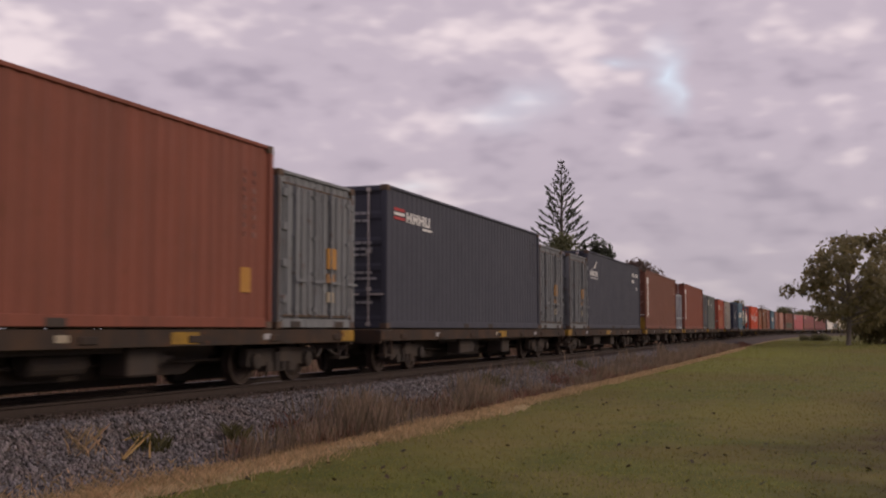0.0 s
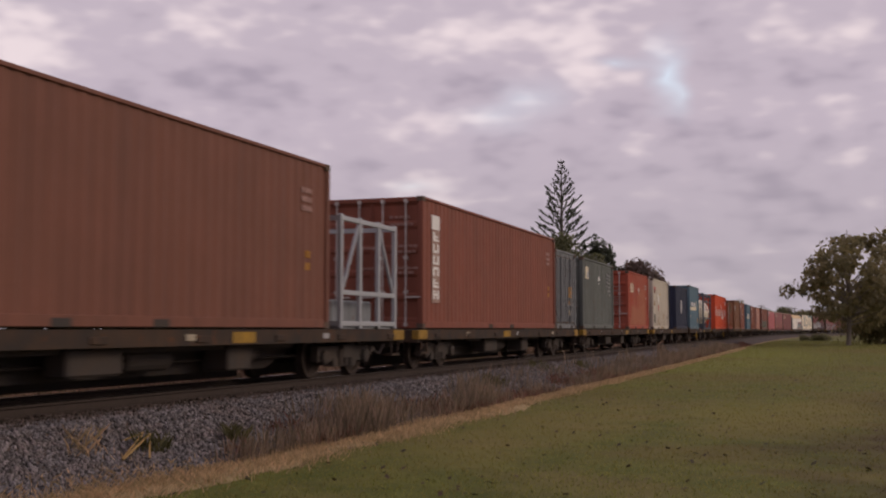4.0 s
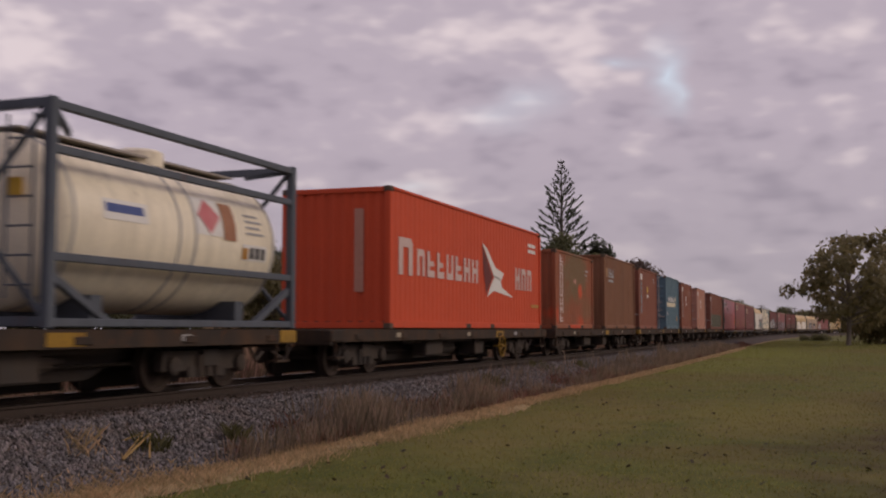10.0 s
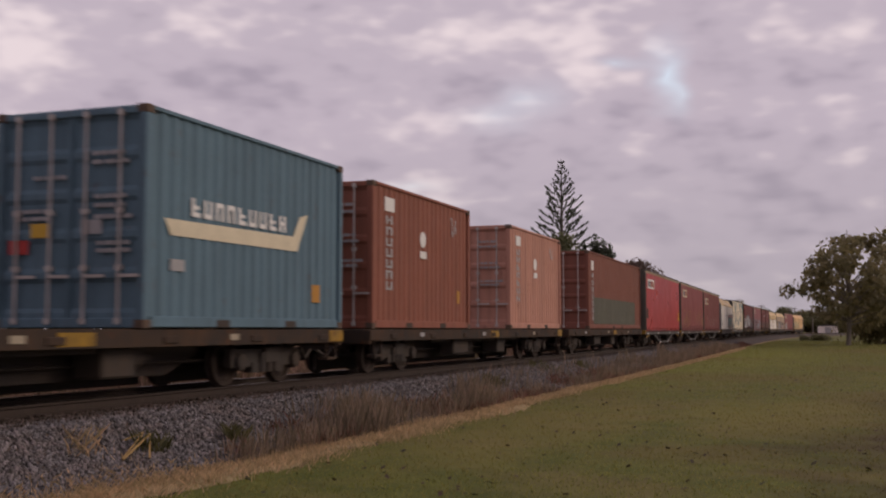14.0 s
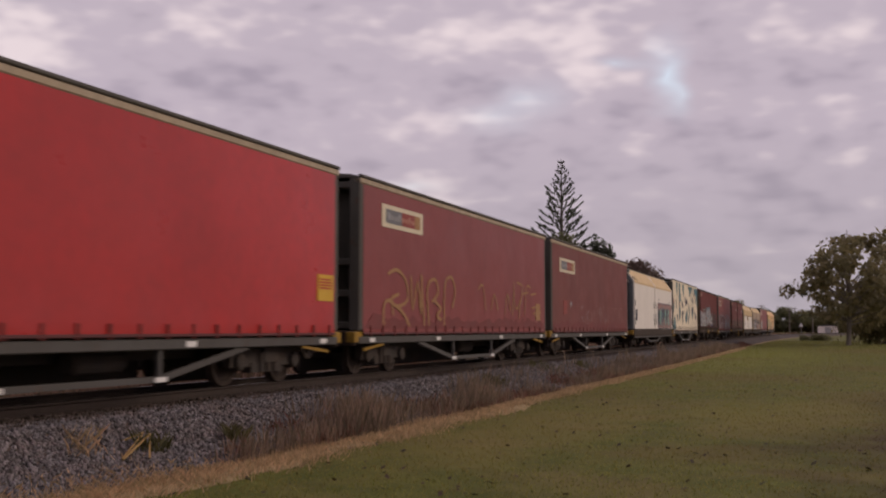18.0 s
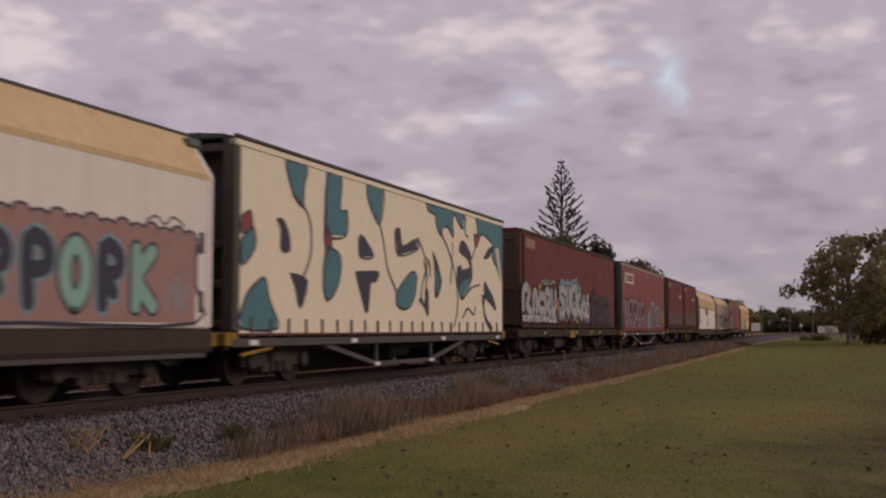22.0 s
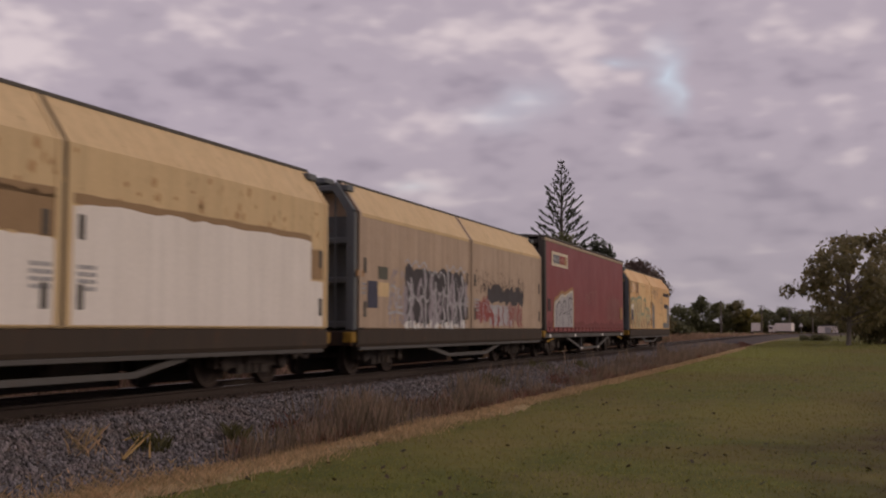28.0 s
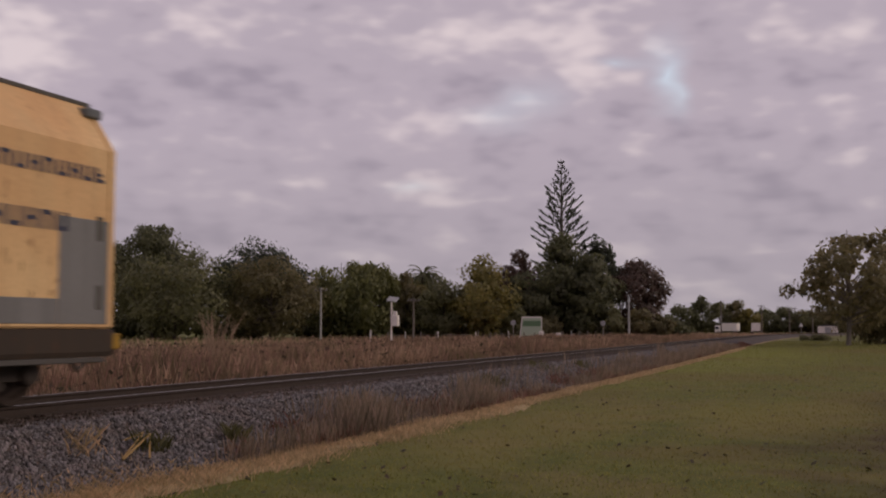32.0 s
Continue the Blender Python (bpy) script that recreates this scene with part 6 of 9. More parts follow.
    lines = (
        ((-5.25, 3.1), (-4.7, 2.85), (-4.55, 2.35), (-4.7, 1.95), (-5, 1.65)),
        ((-1.55, 2.95), (-1.35, 2.6), (-1.15, 2.1), (-0.65, 1.65)),
        ((-4, 3.4), (-4.05, 2.5), (-3.9, 2.15)),
        ((0.55, 2.85), (1.1, 2.3), (1, 1.65)),
        ((1.15, 2.3), (0.75, 1.65), (1.15, 1.25)),
        ((2.05, 3.05), (2.45, 2.8), (2.8, 2.45), (3.05, 2.15), (3.2, 1.7), (3.15, 1.2), (2.9, 0.95)),
        ((2.85, 2.9), (2.8, 2.4), (2.7, 1.95)),
        ((4, 2.8), (4.3, 2.65), (4.5, 2.85)),
        ((3.6, 1.6), (4.1, 1.85), (4.5, 1.95), (4.9, 2)),
        ((3.6, 1.15), (3.95, 1.4), (4.45, 1.25), (4.55, 1.45)),
        ((0.9, 2.35), (1.05, 2.15), (1.1, 1.95)),
        ((1.1, 2.45), (1.3, 2.3), (1.3, 2.05)),
        ((3.75, 3.65), (3.8, 3.2), (4, 3.15)),
        ((2, 3.05), (2.15, 3.2), (2.55, 3.3)),
    )
    for mat, pts in letters:
        letter_gap(w, mat, pts, 1.2185)
    for mat, pts in inner:
        part("letter_gap", Shape().add([(1.2215, y, z) for y, z in pts], [tuple(range(len(pts)))]), M[mat], w)
    for pts in lines:
        part("letter_line", strokes(Shape(), [pts], 0, 0, 1, 1, 0.045, 1.2175, 0.003), M["label_dark"], w)
    on_train(w, 292.3, 0)

    w = steel_box_wagon("maroon sliding-door box wagon with silver and blue graffiti", 14.7, "maroon", "flat")
    jagged(w, -7.45, 1.9, 1.06, 2.0, 1.2685, "scrub", 2, 0.35, "dark_overspray", 40)
    for pts in (((-7.4, 1.5), (-7.35, 2.0), (-6.95, 2.1), (-6.72, 1.85), (-7.0, 1.6), (-6.5, 1.38)), ((-6.2, 1.45), (-6.17, 1.93), (-5.87, 1.95), (-5.82, 1.45)), ((-5.0, 1.88), (-5.45, 1.9), (-5.5, 1.5), (-4.97, 1.45)),
                ((-4.75, 1.4), (-4.7, 2.0), (-4.27, 2.02), (-4.25, 1.72), (-4.55, 1.62), (-4.12, 1.38)), ((-3.92, 2.05), (-3.85, 1.5), (-3.52, 1.45), (-3.4, 2.05))):
        fat_letter(w, (pts,), 0.27, 1.271, "graf_silver", "label_black", label="fat silver sprayed letter")
    jagged(w, -7.48, -3.2, 1.08, 1.33, 1.277, "graf_silver", 7, 0.25, "silver_foot", 30, 0.2)
    wavy(w, -7.4, 1.08, 4.2, 0.22, 1.279, "label_black", 16, 0.03, 15, "dark_run", 0.001, (0.3, 0.9), False)
    wavy(w, -7.4, 1.1, 4.1, 0.2, 1.279, "label_white", 9, 0.035, 16, "pale_streak", 0.0015, (0.3, 0.9), False)
    for y0, y1, z0, z1, k in ((-6.68, -6.42, 1.74, 2.26, 3), (-5.62, -5.2, 2.0, 2.28, 4), (-5.75, -5.5, 1.2, 1.42, 5), (-5.2, -4.95, 1.14, 1.42, 6), (-3.3, -2.85, 1.42, 1.98, 8)):
        jagged(w, y0, y1, z0, z1, 1.2705, "graf_flame", k, 0.6, "orange_flame", 6, 0.3)
    sprayed_lines(w, "graffiti_tag", (((-5.3, 2.22), (-5.05, 2.4), (-4.9, 2.24), (-4.75, 2.44), (-4.6, 2.26), (-4.4, 2.4), (-4.25, 2.28)), ((-4.05, 2.3), (-3.85, 2.4), (-3.5, 2.36))), 0.055, 1.2745, "graf_mint", "small mint sprayed tag")
    for lines in (((( -2.05, 2.12), (-2.5, 2.24), (-2.7, 1.95), (-2.22, 1.72), (-2.3, 1.36), (-2.75, 1.34)),), (((-1.8, 2.2), (-1.75, 1.55), (-1.42, 1.5), (-1.3, 2.2)),), (((-0.62, 2.28), (-1.0, 2.2), (-1.0, 1.6), (-0.52, 1.5)),),
                  (((-0.3, 2.36), (-0.28, 1.9), (-0.25, 1.38)), ((0.28, 2.1), (-0.2, 1.8), (0.4, 1.4))), (((0.62, 1.32), (0.7, 1.7), (1.08, 1.8), (1.3, 1.5), (1.0, 1.32)),)):
        fat_letter(w, lines, 0.28, 1.271, "graf_silver", "label_black", "graf_sky", "fat silver sprayed letter with a pale blue halo")
    wavy(w, -2.85, 2.2, 3.2, 0.4, 1.2695, "graf_sky", 9, 0.06, 31, "blue_spike", 0.001, (0.2, 0.9))
    sprayed_lines(w, "letter", (((1.42, 1.35), (1.5, 1.8), (1.82, 1.72), (1.76, 1.35), (1.5, 1.36)), ((1.55, 2.0), (1.7, 2.16), (1.62, 1.9))), 0.10, 1.277, "label_white")
    jagged(w, 1.3, 1.95, 1.1, 1.5, 1.2755, "graf_blue", 22, 0.4, "blue_patch", 8)
    wavy(w, -2.8, 1.1, 4.2, 0.5, 1.2775, "label_white", 22, 0.03, 33, "pale_streak", 0.001, (0.15, 0.5), False)
    wavy(w, -2.8, 1.08, 4.2, 0.3, 1.278, "maroon", 10, 0.07, 34, "dark_run", 0.001, (0.2, 0.9), False)
    for k, (y, h) in enumerate(((2.3, 0.95), (2.75, 1.15), (3.3, 0.8), (3.8, 0.95), (4.4, 0.85), (5.0, 0.9), (5.5, 0.8))):
        sprayed_lines(w, "graffiti_tag", (((y, 1.12), (y + 0.05, 1.12 + h), (y + 0.4, 1.1 + h), (y + 0.38, 1.1 + h * 0.55), (y + 0.1, 1.1 + h * 0.5), (y + 0.45, 1.15)),), 0.15, 1.2705 + 0.0006 * k, "graf_black", "faded black sprayed letters")
    flecks(w, 2.2, 5.9, 1.1, 2.1, 1.276, "faint_grey", 120, 0.03, 35)
    part("yellow_plate", Shape().soft_box(1.16, 1.2265, -1.05, -0.3, 0.60, 0.84, 0.008), M["yellow"], w, "worn yellow sill plate")
    on_train(w, 308.55, 0)

    w = curtain_wagon("faded maroon curtain-sided wagon with pale outlined graffiti", 13.8)
    jagged(w, -6.6, -0.15, 0.92, 2.2, 1.2155, "graf_shadow", 31, 0.15)
    flecks(w, -6.6, 0.0, 1.9, 2.35, 1.2162, "graf_black", 90, 0.05, 36, "overspray")
    for lines in ((((-6.62, 1.7), (-6.52, 2.1), (-6.22, 2.02), (-6.12, 1.5), (-6.05, 0.95)), ((-6.15, 2.05), (-5.92, 1.5), (-5.65, 2.1), (-5.38, 1.9), (-5.45, 1.3), (-5.62, 1.0))),
                  (((-5.2, 0.95), (-5.22, 1.9), (-4.9, 2.14), (-4.3, 2.18), (-4.05, 1.98), (-4.1, 1.5), (-4.3, 1.25), (-4.5, 0.95)), ((-4.9, 1.0), (-4.85, 1.5), (-4.55, 1.55))),
                  (((-3.86, 1.95), (-3.6, 2.18), (-3.0, 2.14), (-2.7, 1.9), (-2.8, 1.5), (-3.2, 1.32)), ((-3.4, 1.62), (-3.0, 1.46), (-3.5, 1.22), (-3.92, 1.1)), ((-3.8, 0.94), (-3.65, 1.15), (-3.5, 0.94))),
                  (((-2.5, 1.0), (-2.55, 1.6), (-2.2, 2.05), (-1.8, 2.05), (-1.6, 1.7), (-1.7, 1.32), (-2.1, 1.35), (-2.2, 1.58)), ((-2.3, 1.0), (-1.9, 1.15), (-1.6, 0.96))),
                  (((-1.5, 1.8), (-1.3, 2.1), (-0.8, 2.06), (-0.42, 1.8), (-0.25, 1.3), (-0.3, 0.93)), ((-1.0, 0.95), (-1.1, 1.35), (-0.8, 1.55), (-0.6, 1.3), (-0.6, 0.95)))):
        sprayed_lines(w, "letter", lines, 0.115, 1.2165, "graf_lilac", "pale outlined sprayed letter")
    for y0, y1, z0, z1, k in ((-6.15, -5.75, 1.0, 1.45, 1), (-4.9, -4.6, 1.1, 1.45, 2), (-3.4, -3.0, 1.3, 1.62, 3), (-2.3, -1.95, 1.2, 1.5, 4), (-1.15, -0.85, 1.1, 1.45, 5)):
        jagged(w, y0, y1, z0, z1, 1.2172, "graf_lilac", 60 + k, 0.5, "letter_fill", 6, 0.4)
    wavy(w, 0.05, 1.2, 0.5, 1.0, 1.2165, "graf_tan", 6, 0.03, 25, "graffiti_tag", 0.001, (0.2, 0.7), False)
    for k, lines in enumerate(((((0.5, 0.95), (0.72, 1.45), (1.2, 1.7), (1.35, 1.2), (1.2, 0.95)), ((0.8, 1.0), (0.95, 1.35))), (((1.5, 1.0), (1.7, 1.95), (2.2, 2.2), (2.9, 2.1), (2.75, 1.6), (2.6, 1.0)), ((2.25, 1.0), (2.35, 1.5))),
                  (((3.2, 0.95), (3.3, 1.8), (3.9, 2.02), (4.4, 1.9), (4.3, 1.45), (3.9, 1.3), (4.5, 1.0)), ((3.6, 1.0), (3.7, 1.5), (4.05, 1.6))), (((4.9, 0.95), (5.05, 1.6), (5.5, 1.8), (5.9, 1.6)), ((5.4, 0.98), (5.5, 1.4))))):
        sprayed_lines(w, "letter", lines, (0.24, 0.13, 0.12, 0.16)[k], 1.2165, "graf_sky", "pale blue sprayed letter")
    flecks(w, 0.6, 6.3, 1.0, 2.1, 1.218, "graf_sky", 110, 0.045, 37)
    jagged(w, 5.4, 6.1, 1.2, 1.75, 1.238, "label_orange", 34, 0.5)
    on_train(w, 324.67, 0)

    w = steel_box_wagon("maroon box wagon with two wide sliding doors", 15.6, "maroon", "flat", split=True)
    for a in (-2.2, 5.4):
        decal(w, "white_label", a, 2.75, 0.6, 0.2, "label_white", 1.232)
    jagged(w, -7.65, -0.25, 1.2, 1.95, 1.2335, "grime", 81, 0.35, "grime_film", 30, 0.0)
    jagged(w, 0.25, 7.65, 1.2, 2.0, 1.2335, "grime", 82, 0.35, "grime_film", 30, 0.0)
    sprayed_lines(w, "graffiti_tag", (((-7.5, 1.3), (-7.4, 1.9), (-7.2, 1.5), (-7.05, 2.0), (-6.9, 1.6)), ((-7.3, 1.2), (-7.0, 1.45), (-6.8, 1.3))), 0.055, 1.235, "label_red", "small red sprayed tag")
    flecks(w, -7.5, 7.4, 1.3, 2.1, 1.235, "faint_grey", 140, 0.035, 38, "scuff")
    on_train(w, 340.8, 0)

    w = high_wagon("cream high-sided wagon with a white painted-out lower half", 13.95, "cream")
    for k, (a, b, h) in enumerate(((-6.85, -5.95, 1.83), (-5.96, -2.1, 2.42), (-2.1, -0.2, 1.95), (0.1, 6.3, 2.42), (6.3, 6.75, 1.72))):
        jagged(w, a, b, 0.94, h, 1.2245, "offwhite", 101 + k, 0.035, "painted_out_patch", 22, 0.0, "white painted-out patch")
    for k, (a, b, z0, z1) in enumerate(((-6.58, -5.59, 2.1, 2.68), (-5.6, -0.2, 2.38, 2.52), (-2.08, -0.2, 1.93, 2.48), (0.1, 6.3, 2.36, 2.5), (6.3, 6.75, 1.7, 2.3), (-6.88, -6.0, 1.8, 1.9))):
        jagged(w, a, b, z0, z1, 1.2228, "graf_brown", 111 + k, 0.12, "brown_patch", 22, 0.1, "brown painted-out patch")
    flecks(w, -6.8, 6.6, 2.3, 3.0, 1.2222, "stain", 90, 0.05, 58, "dirt_fleck")
    text_bars(w, "small_print", -5.3, 1.5, 2, 0.8, 0.07, "label_grey", 1.23, 9)
    on_train(w, 357.47, 0)

    w = high_wagon("dirty cream high-sided wagon with dark and silver graffiti", 13.85, "cream_dirty")
    for a, b in ((-6.85, -0.14), (0.0, 6.85)):
        part("cream_eave", Shape().along_y([(1.224, 3.02), (1.227, 3.09), (0.838, 3.665), (0.82, 3.64), (1.19, 3.03)], a, b), M["cream"], w, "clean cream eave")
    jagged(w, -4.5, -0.5, 0.93, 2.3, 1.2225, "graf_black", 41, 0.14, label="dark sprayed block with silver runs")
    wavy(w, -4.5, 0.94, 4.0, 1.3, 1.224, "graf_lilac", 12, 0.15, 45, "grey_run", 0.001, (0.35, 0.75), False)
    wavy(w, -4.5, 0.94, 4.0, 1.32, 1.2255, "graf_silver", 11, 0.07, 42, "silver_run", 0.001, (0.7, 1.0))
    for k, (y0, z0, y1) in enumerate(((-4.5, 2.28, -3.2), (-3.1, 2.12, -2.0), (-1.9, 2.3, -0.5), (-4.4, 1.55, -3.0), (-2.9, 1.7, -1.6), (-1.8, 1.45, -0.6))):
        sprayed_lines(w, "silver_line", ([(y0 + (y1 - y0) * i / 8, z0 + 0.07 * math.sin(i * 2.1 + k)) for i in range(9)],), 0.045, 1.2275, "graf_silver")
    wavy(w, -4.7, 0.93, 4.2, 0.16, 1.229, "label_white", 18, 0.06, 46, "pale_foot", 0.001, (0.3, 1.0))
    sprayed_lines(w, "graffiti_tag", (((-5.35, 1.3), (-5.3, 1.75), (-5.0, 1.7), (-5.1, 1.5), (-4.95, 1.3)), ((-4.85, 1.7), (-4.9, 1.35), (-4.65, 1.35)), ((-4.88, 1.55), (-4.7, 1.55)), ((-5.4, 1.2), (-5.0, 1.24), (-4.6, 1.2))), 0.06, 1.2235, "graf_silver", "small silver sprayed tag")
    flecks(w, -5.4, -4.5, 1.0, 2.1, 1.2228, "graf_lilac", 60, 0.05, 39)
    for y0, y1, z0, z1, mat in ((-5.93, -5.45, 1.87, 2.12, "olive_patch"), (-5.96, -5.38, 1.53, 1.81, "cream"), (-6.96, -6.64, 1.88, 2.0, "graf_tan")):
        decal(w, "painted_patch", y0, z0, y1 - y0, z1 - z0, mat, 1.2215)
    jagged(w, 1.5, 3.6, 0.95, 1.55, 1.2225, "graf_silver", 43, 0.1, label="silver patch with red runs")
    jagged(w, 0.3, 1.7, 1.0, 1.75, 1.2235, "dull_red", 47, 0.5, "red_patch", 12, 0.3)
    jagged(w, 3.3, 4.7, 1.0, 1.7, 1.2228, "faint", 49, 0.5, "red_wash", 12, 0.3)
    wavy(w, 1.6, 0.97, 3.1, 0.66, 1.2245, "dull_red", 9, 0.07, 48, "red_run", 0.001, (0.4, 1.0))
    wavy(w, 0.3, 0.97, 1.4, 0.8, 1.2245, "graf_silver", 5, 0.05, 53, "silver_run", 0.001, (0.3, 0.8), False)
    jagged(w, 1.3, 4.8, 1.5, 2.08, 1.2255, "graf_black", 44, 0.35, foot=0.3, label="dark scrubbed smear")
    wavy(w, 0.6, 1.85, 4.2, 0.5, 1.2235, "scrub", 26, 0.03, 54, "dark_spike", 0.001, (0.2, 1.0))
    flecks(w, 0.2, 5.0, 1.7, 2.45, 1.2238, "scrub", 130, 0.025, 40)
    on_train(w, 372.63, 0)

    w = curtain_wagon("faded maroon curtain-sided wagon with one silver sprayed block", 14.1)
    rim = ((-6.0, 0.96), (-5.98, 1.5), (-5.85, 1.82), (-5.3, 1.95), (-4.9, 2.1), (-4.3, 2.08), (-3.9, 2.16), (-3.3, 2.26), (-3.05, 2.2), (-3.0, 1.6), (-3.05, 0.96))
    part("sprayed_block", Shape().add([(1.2158, y, z) for y, z in rim], [tuple(range(len(rim)))]), M["graf_silver"], w, "silver sprayed block")
    sprayed_lines(w, "block_edge", (rim,), 0.11, 1.2162, "graf_tan", "tan sprayed outline")
    sprayed_lines(w, "block_edge", ([(y + (0.1 if y < -4.5 else -0.1), z - (0.1 if z > 1.7 else 0.0)) for y, z in rim],), 0.05, 1.217, "letter_cream")
    sprayed_lines(w, "block_line", (((-5.6, 1.0), (-5.5, 1.6), (-5.1, 1.8), (-4.9, 1.5), (-5.2, 1.35)), ((-4.7, 1.0), (-4.6, 1.75), (-4.3, 1.8), (-4.2, 1.5), (-4.5, 1.4)), ((-3.9, 1.0), (-3.85, 1.8), (-3.4, 1.95), (-3.3, 1.6), (-3.7, 1.5), (-3.3, 1.1))), 0.045, 1.2172, "graf_black")
    flecks(w, -5.8, -3.1, 1.0, 1.9, 1.2168, "label_grey", 90, 0.05, 56)
    decal(w, "dark_patch", -6.75, 1.45, 0.36, 0.4, "scrub", Y)
    for k in range(2):
        sprayed(w, "......", 3.1 + 0.1 * k, 1.1 + 0.1 * k, 2.8, 1.1 - 0.2 * k, 0.03, 1.2175, "faint", "", seed=12 + k, name="graffiti_tag", label="thin chalky outlined tag")
    sprayed(w, "...", -1.2, 1.7, 2.4, 0.6, 0.03, 1.2175, "faint", "", seed=15, name="graffiti_tag")
    decal(w, "yellow_notice", 6.1, 1.3, 0.55, 0.5, "graf_tan", Y + 0.01)
    on_train(w, 387.15, 0)

    w = high_wagon("golden cream high-sided wagon with faded mint graffiti, last of the train", 13.8, "cream_gold")
    for y0, y1, z0, z1, k in ((-6.6, -4.95, 0.94, 2.3, 1), (-5.1, -3.3, 0.94, 2.36, 2), (-3.5, -2.5, 0.94, 1.6, 3), (-2.7, -0.72, 0.94, 2.0, 4)):
        jagged(w, y0, y1, z0, z1, 1.2213 + 0.0004 * k, "pale_olive", 90 + k, 0.12, "letter_fill", 12, 0.0)
    sprayed_lines(w, "letter_edge", (((-6.55, 1.6), (-6.6, 2.15), (-6.2, 2.26), (-5.6, 2.25), (-5.4, 1.9), (-5.6, 1.5)), ((-5.95, 2.1), (-5.9, 1.5), (-6.1, 1.0)), ((-5.4, 2.3), (-4.95, 2.18), (-4.72, 1.6), (-4.85, 1.1)),
                                     ((-4.8, 2.28), (-4.3, 2.38), (-3.55, 2.34), (-3.32, 2.1), (-3.45, 1.72), (-3.7, 1.56), (-3.2, 1.6), (-2.65, 1.62)), ((-4.2, 2.2), (-4.1, 1.5), (-4.3, 1.0)),
                                     ((-2.68, 1.7), (-2.74, 2.2), (-2.4, 2.33), (-2.05, 2.2), (-2.1, 1.92), (-1.5, 1.88), (-0.9, 1.72), (-0.76, 1.3), (-0.95, 1.0)), ((-1.9, 1.5), (-1.5, 1.6), (-1.2, 1.4), (-1.5, 1.15), (-1.8, 1.25), (-1.9, 1.5))), 0.15, 1.2245, "graf_mint_dull", "faded mint sprayed outlines")
    sprayed_lines(w, "rust_run", (((-5.85, 1.45), (-5.7, 1.2), (-5.45, 0.97)), ((-5.3, 1.9), (-5.2, 1.5)), ((-4.6, 2.05), (-4.5, 1.7)), ((-4.55, 1.3), (-4.4, 0.98)), ((-3.75, 1.3), (-3.5, 1.1), (-3.3, 0.97)), ((-2.0, 1.35), (-1.8, 1.1), (-1.55, 0.97)),
                                  ((-1.3, 1.15), (-1.0, 1.2), (-0.9, 0.97)), ((-2.4, 2.12), (-2.25, 1.9)), ((-6.35, 1.2), (-6.2, 0.97)), ((-3.1, 1.35), (-2.8, 1.2), (-2.6, 0.97))), 0.13, 1.2275, "rust_wash")
    sprayed_lines(w, "rust_run", (((-6.3, 2.0), (-6.1, 1.6)), ((-4.9, 1.5), (-5.0, 1.1)), ((-3.9, 2.0), (-3.8, 1.7)), ((-1.6, 1.75), (-1.1, 1.65)), ((-2.5, 1.5), (-2.3, 1.2))), 0.06, 1.2275, "rust_wash")
    for y0, y1, z0 in ((-6.98, -6.32, 2.5), (-5.12, -4.36, 2.55)):
        flecks(w, y0, y1, z0, 3.04, 1.2215, "graf_brown", 300, 0.026, int(y1 * 10) + 99, "scrubbed_patch")
        flecks(w, y0 - 0.1, y1 + 0.2, z0 - 0.15, 3.04, 1.222, "rust_wash", 120, 0.024, int(y1 * 10) + 199, "scrubbed_patch")
    flecks(w, -6.3, -4.2, 2.6, 3.0, 1.221, "offwhite", 90, 0.03, 55, "pale_fleck")
    sprayed_lines(w, "seam_stain", (((-6.95, 3.03), (-5.5, 3.035), (-4.3, 3.03)), ((-3.3, 2.95), (-2.4, 2.94))), 0.025, 1.2215, "graf_brown")
    for y in (-6.3, -5.98):
        part("white_spot", Shape().turned([(1.215, 0.14), (1.2285, 0.13)], "X", 14, (0, y, 1.9)), M["offwhite"], w)
    flecks(w, -7.0, 6.6, 0.95, 1.9, 1.2218, "stain", 160, 0.05, 57, "dirt_fleck")
    sprayed_lines(w, "graffiti_tag", (((0.2, 2.8), (0.55, 2.62), (0.35, 2.98), (0.3, 2.6)), ((0.75, 3.0), (0.85, 2.4), (1.05, 2.95), (0.7, 2.7)), ((1.1, 2.95), (1.25, 2.4), (1.45, 2.9), (1.1, 2.62)), ((1.5, 2.98), (1.85, 2.25), (1.95, 2.95), (2.2, 2.98), (2.1, 2.7), (1.7, 2.75))), 0.03, 1.2215, "label_dark", "thin dark sprayed tag")
    sprayed_lines(w, "graffiti_tag", (((2.7, 2.3), (3.0, 2.45), (3.3, 1.95), (3.4, 2.6)), ((3.5, 2.0), (3.7, 2.65), (3.9, 1.9), (4.1, 2.7)), ((3.2, 2.2), (4.0, 2.35))), 0.03, 1.2215, "label_dark", "thin dark sprayed tag")
    part("grey_panel", Shape().soft_box(1.2, 1.2285, 0.0, 0.92, 0.95, 2.14, 0.006), M["panel_grey"], w, "flat grey repainted panel")
    part("grey_panel", Shape().soft_box(1.2, 1.2285, 5.85, 6.80, 0.95, 2.2, 0.006), M["panel_grey"], w, "flat grey repainted panel")
    part("grey_panel", Shape().soft_box(1.2, 1.2275, 4.2, 5.845, 0.95, 1.24, 0.006), M["panel_grey"], w, "flat grey repainted panel")
    glyph_row(w, "name_blocks", 4.4, 2.66, 10, 0.17, 0.18, 0.06, "label_dark", 1.226, 55)
    glyph_row(w, "number_blocks", 4.75, 2.02, 5, 0.2, 0.22, 0.06, "label_dark", 1.226, 57)
    on_train(w, 402.69, 0)


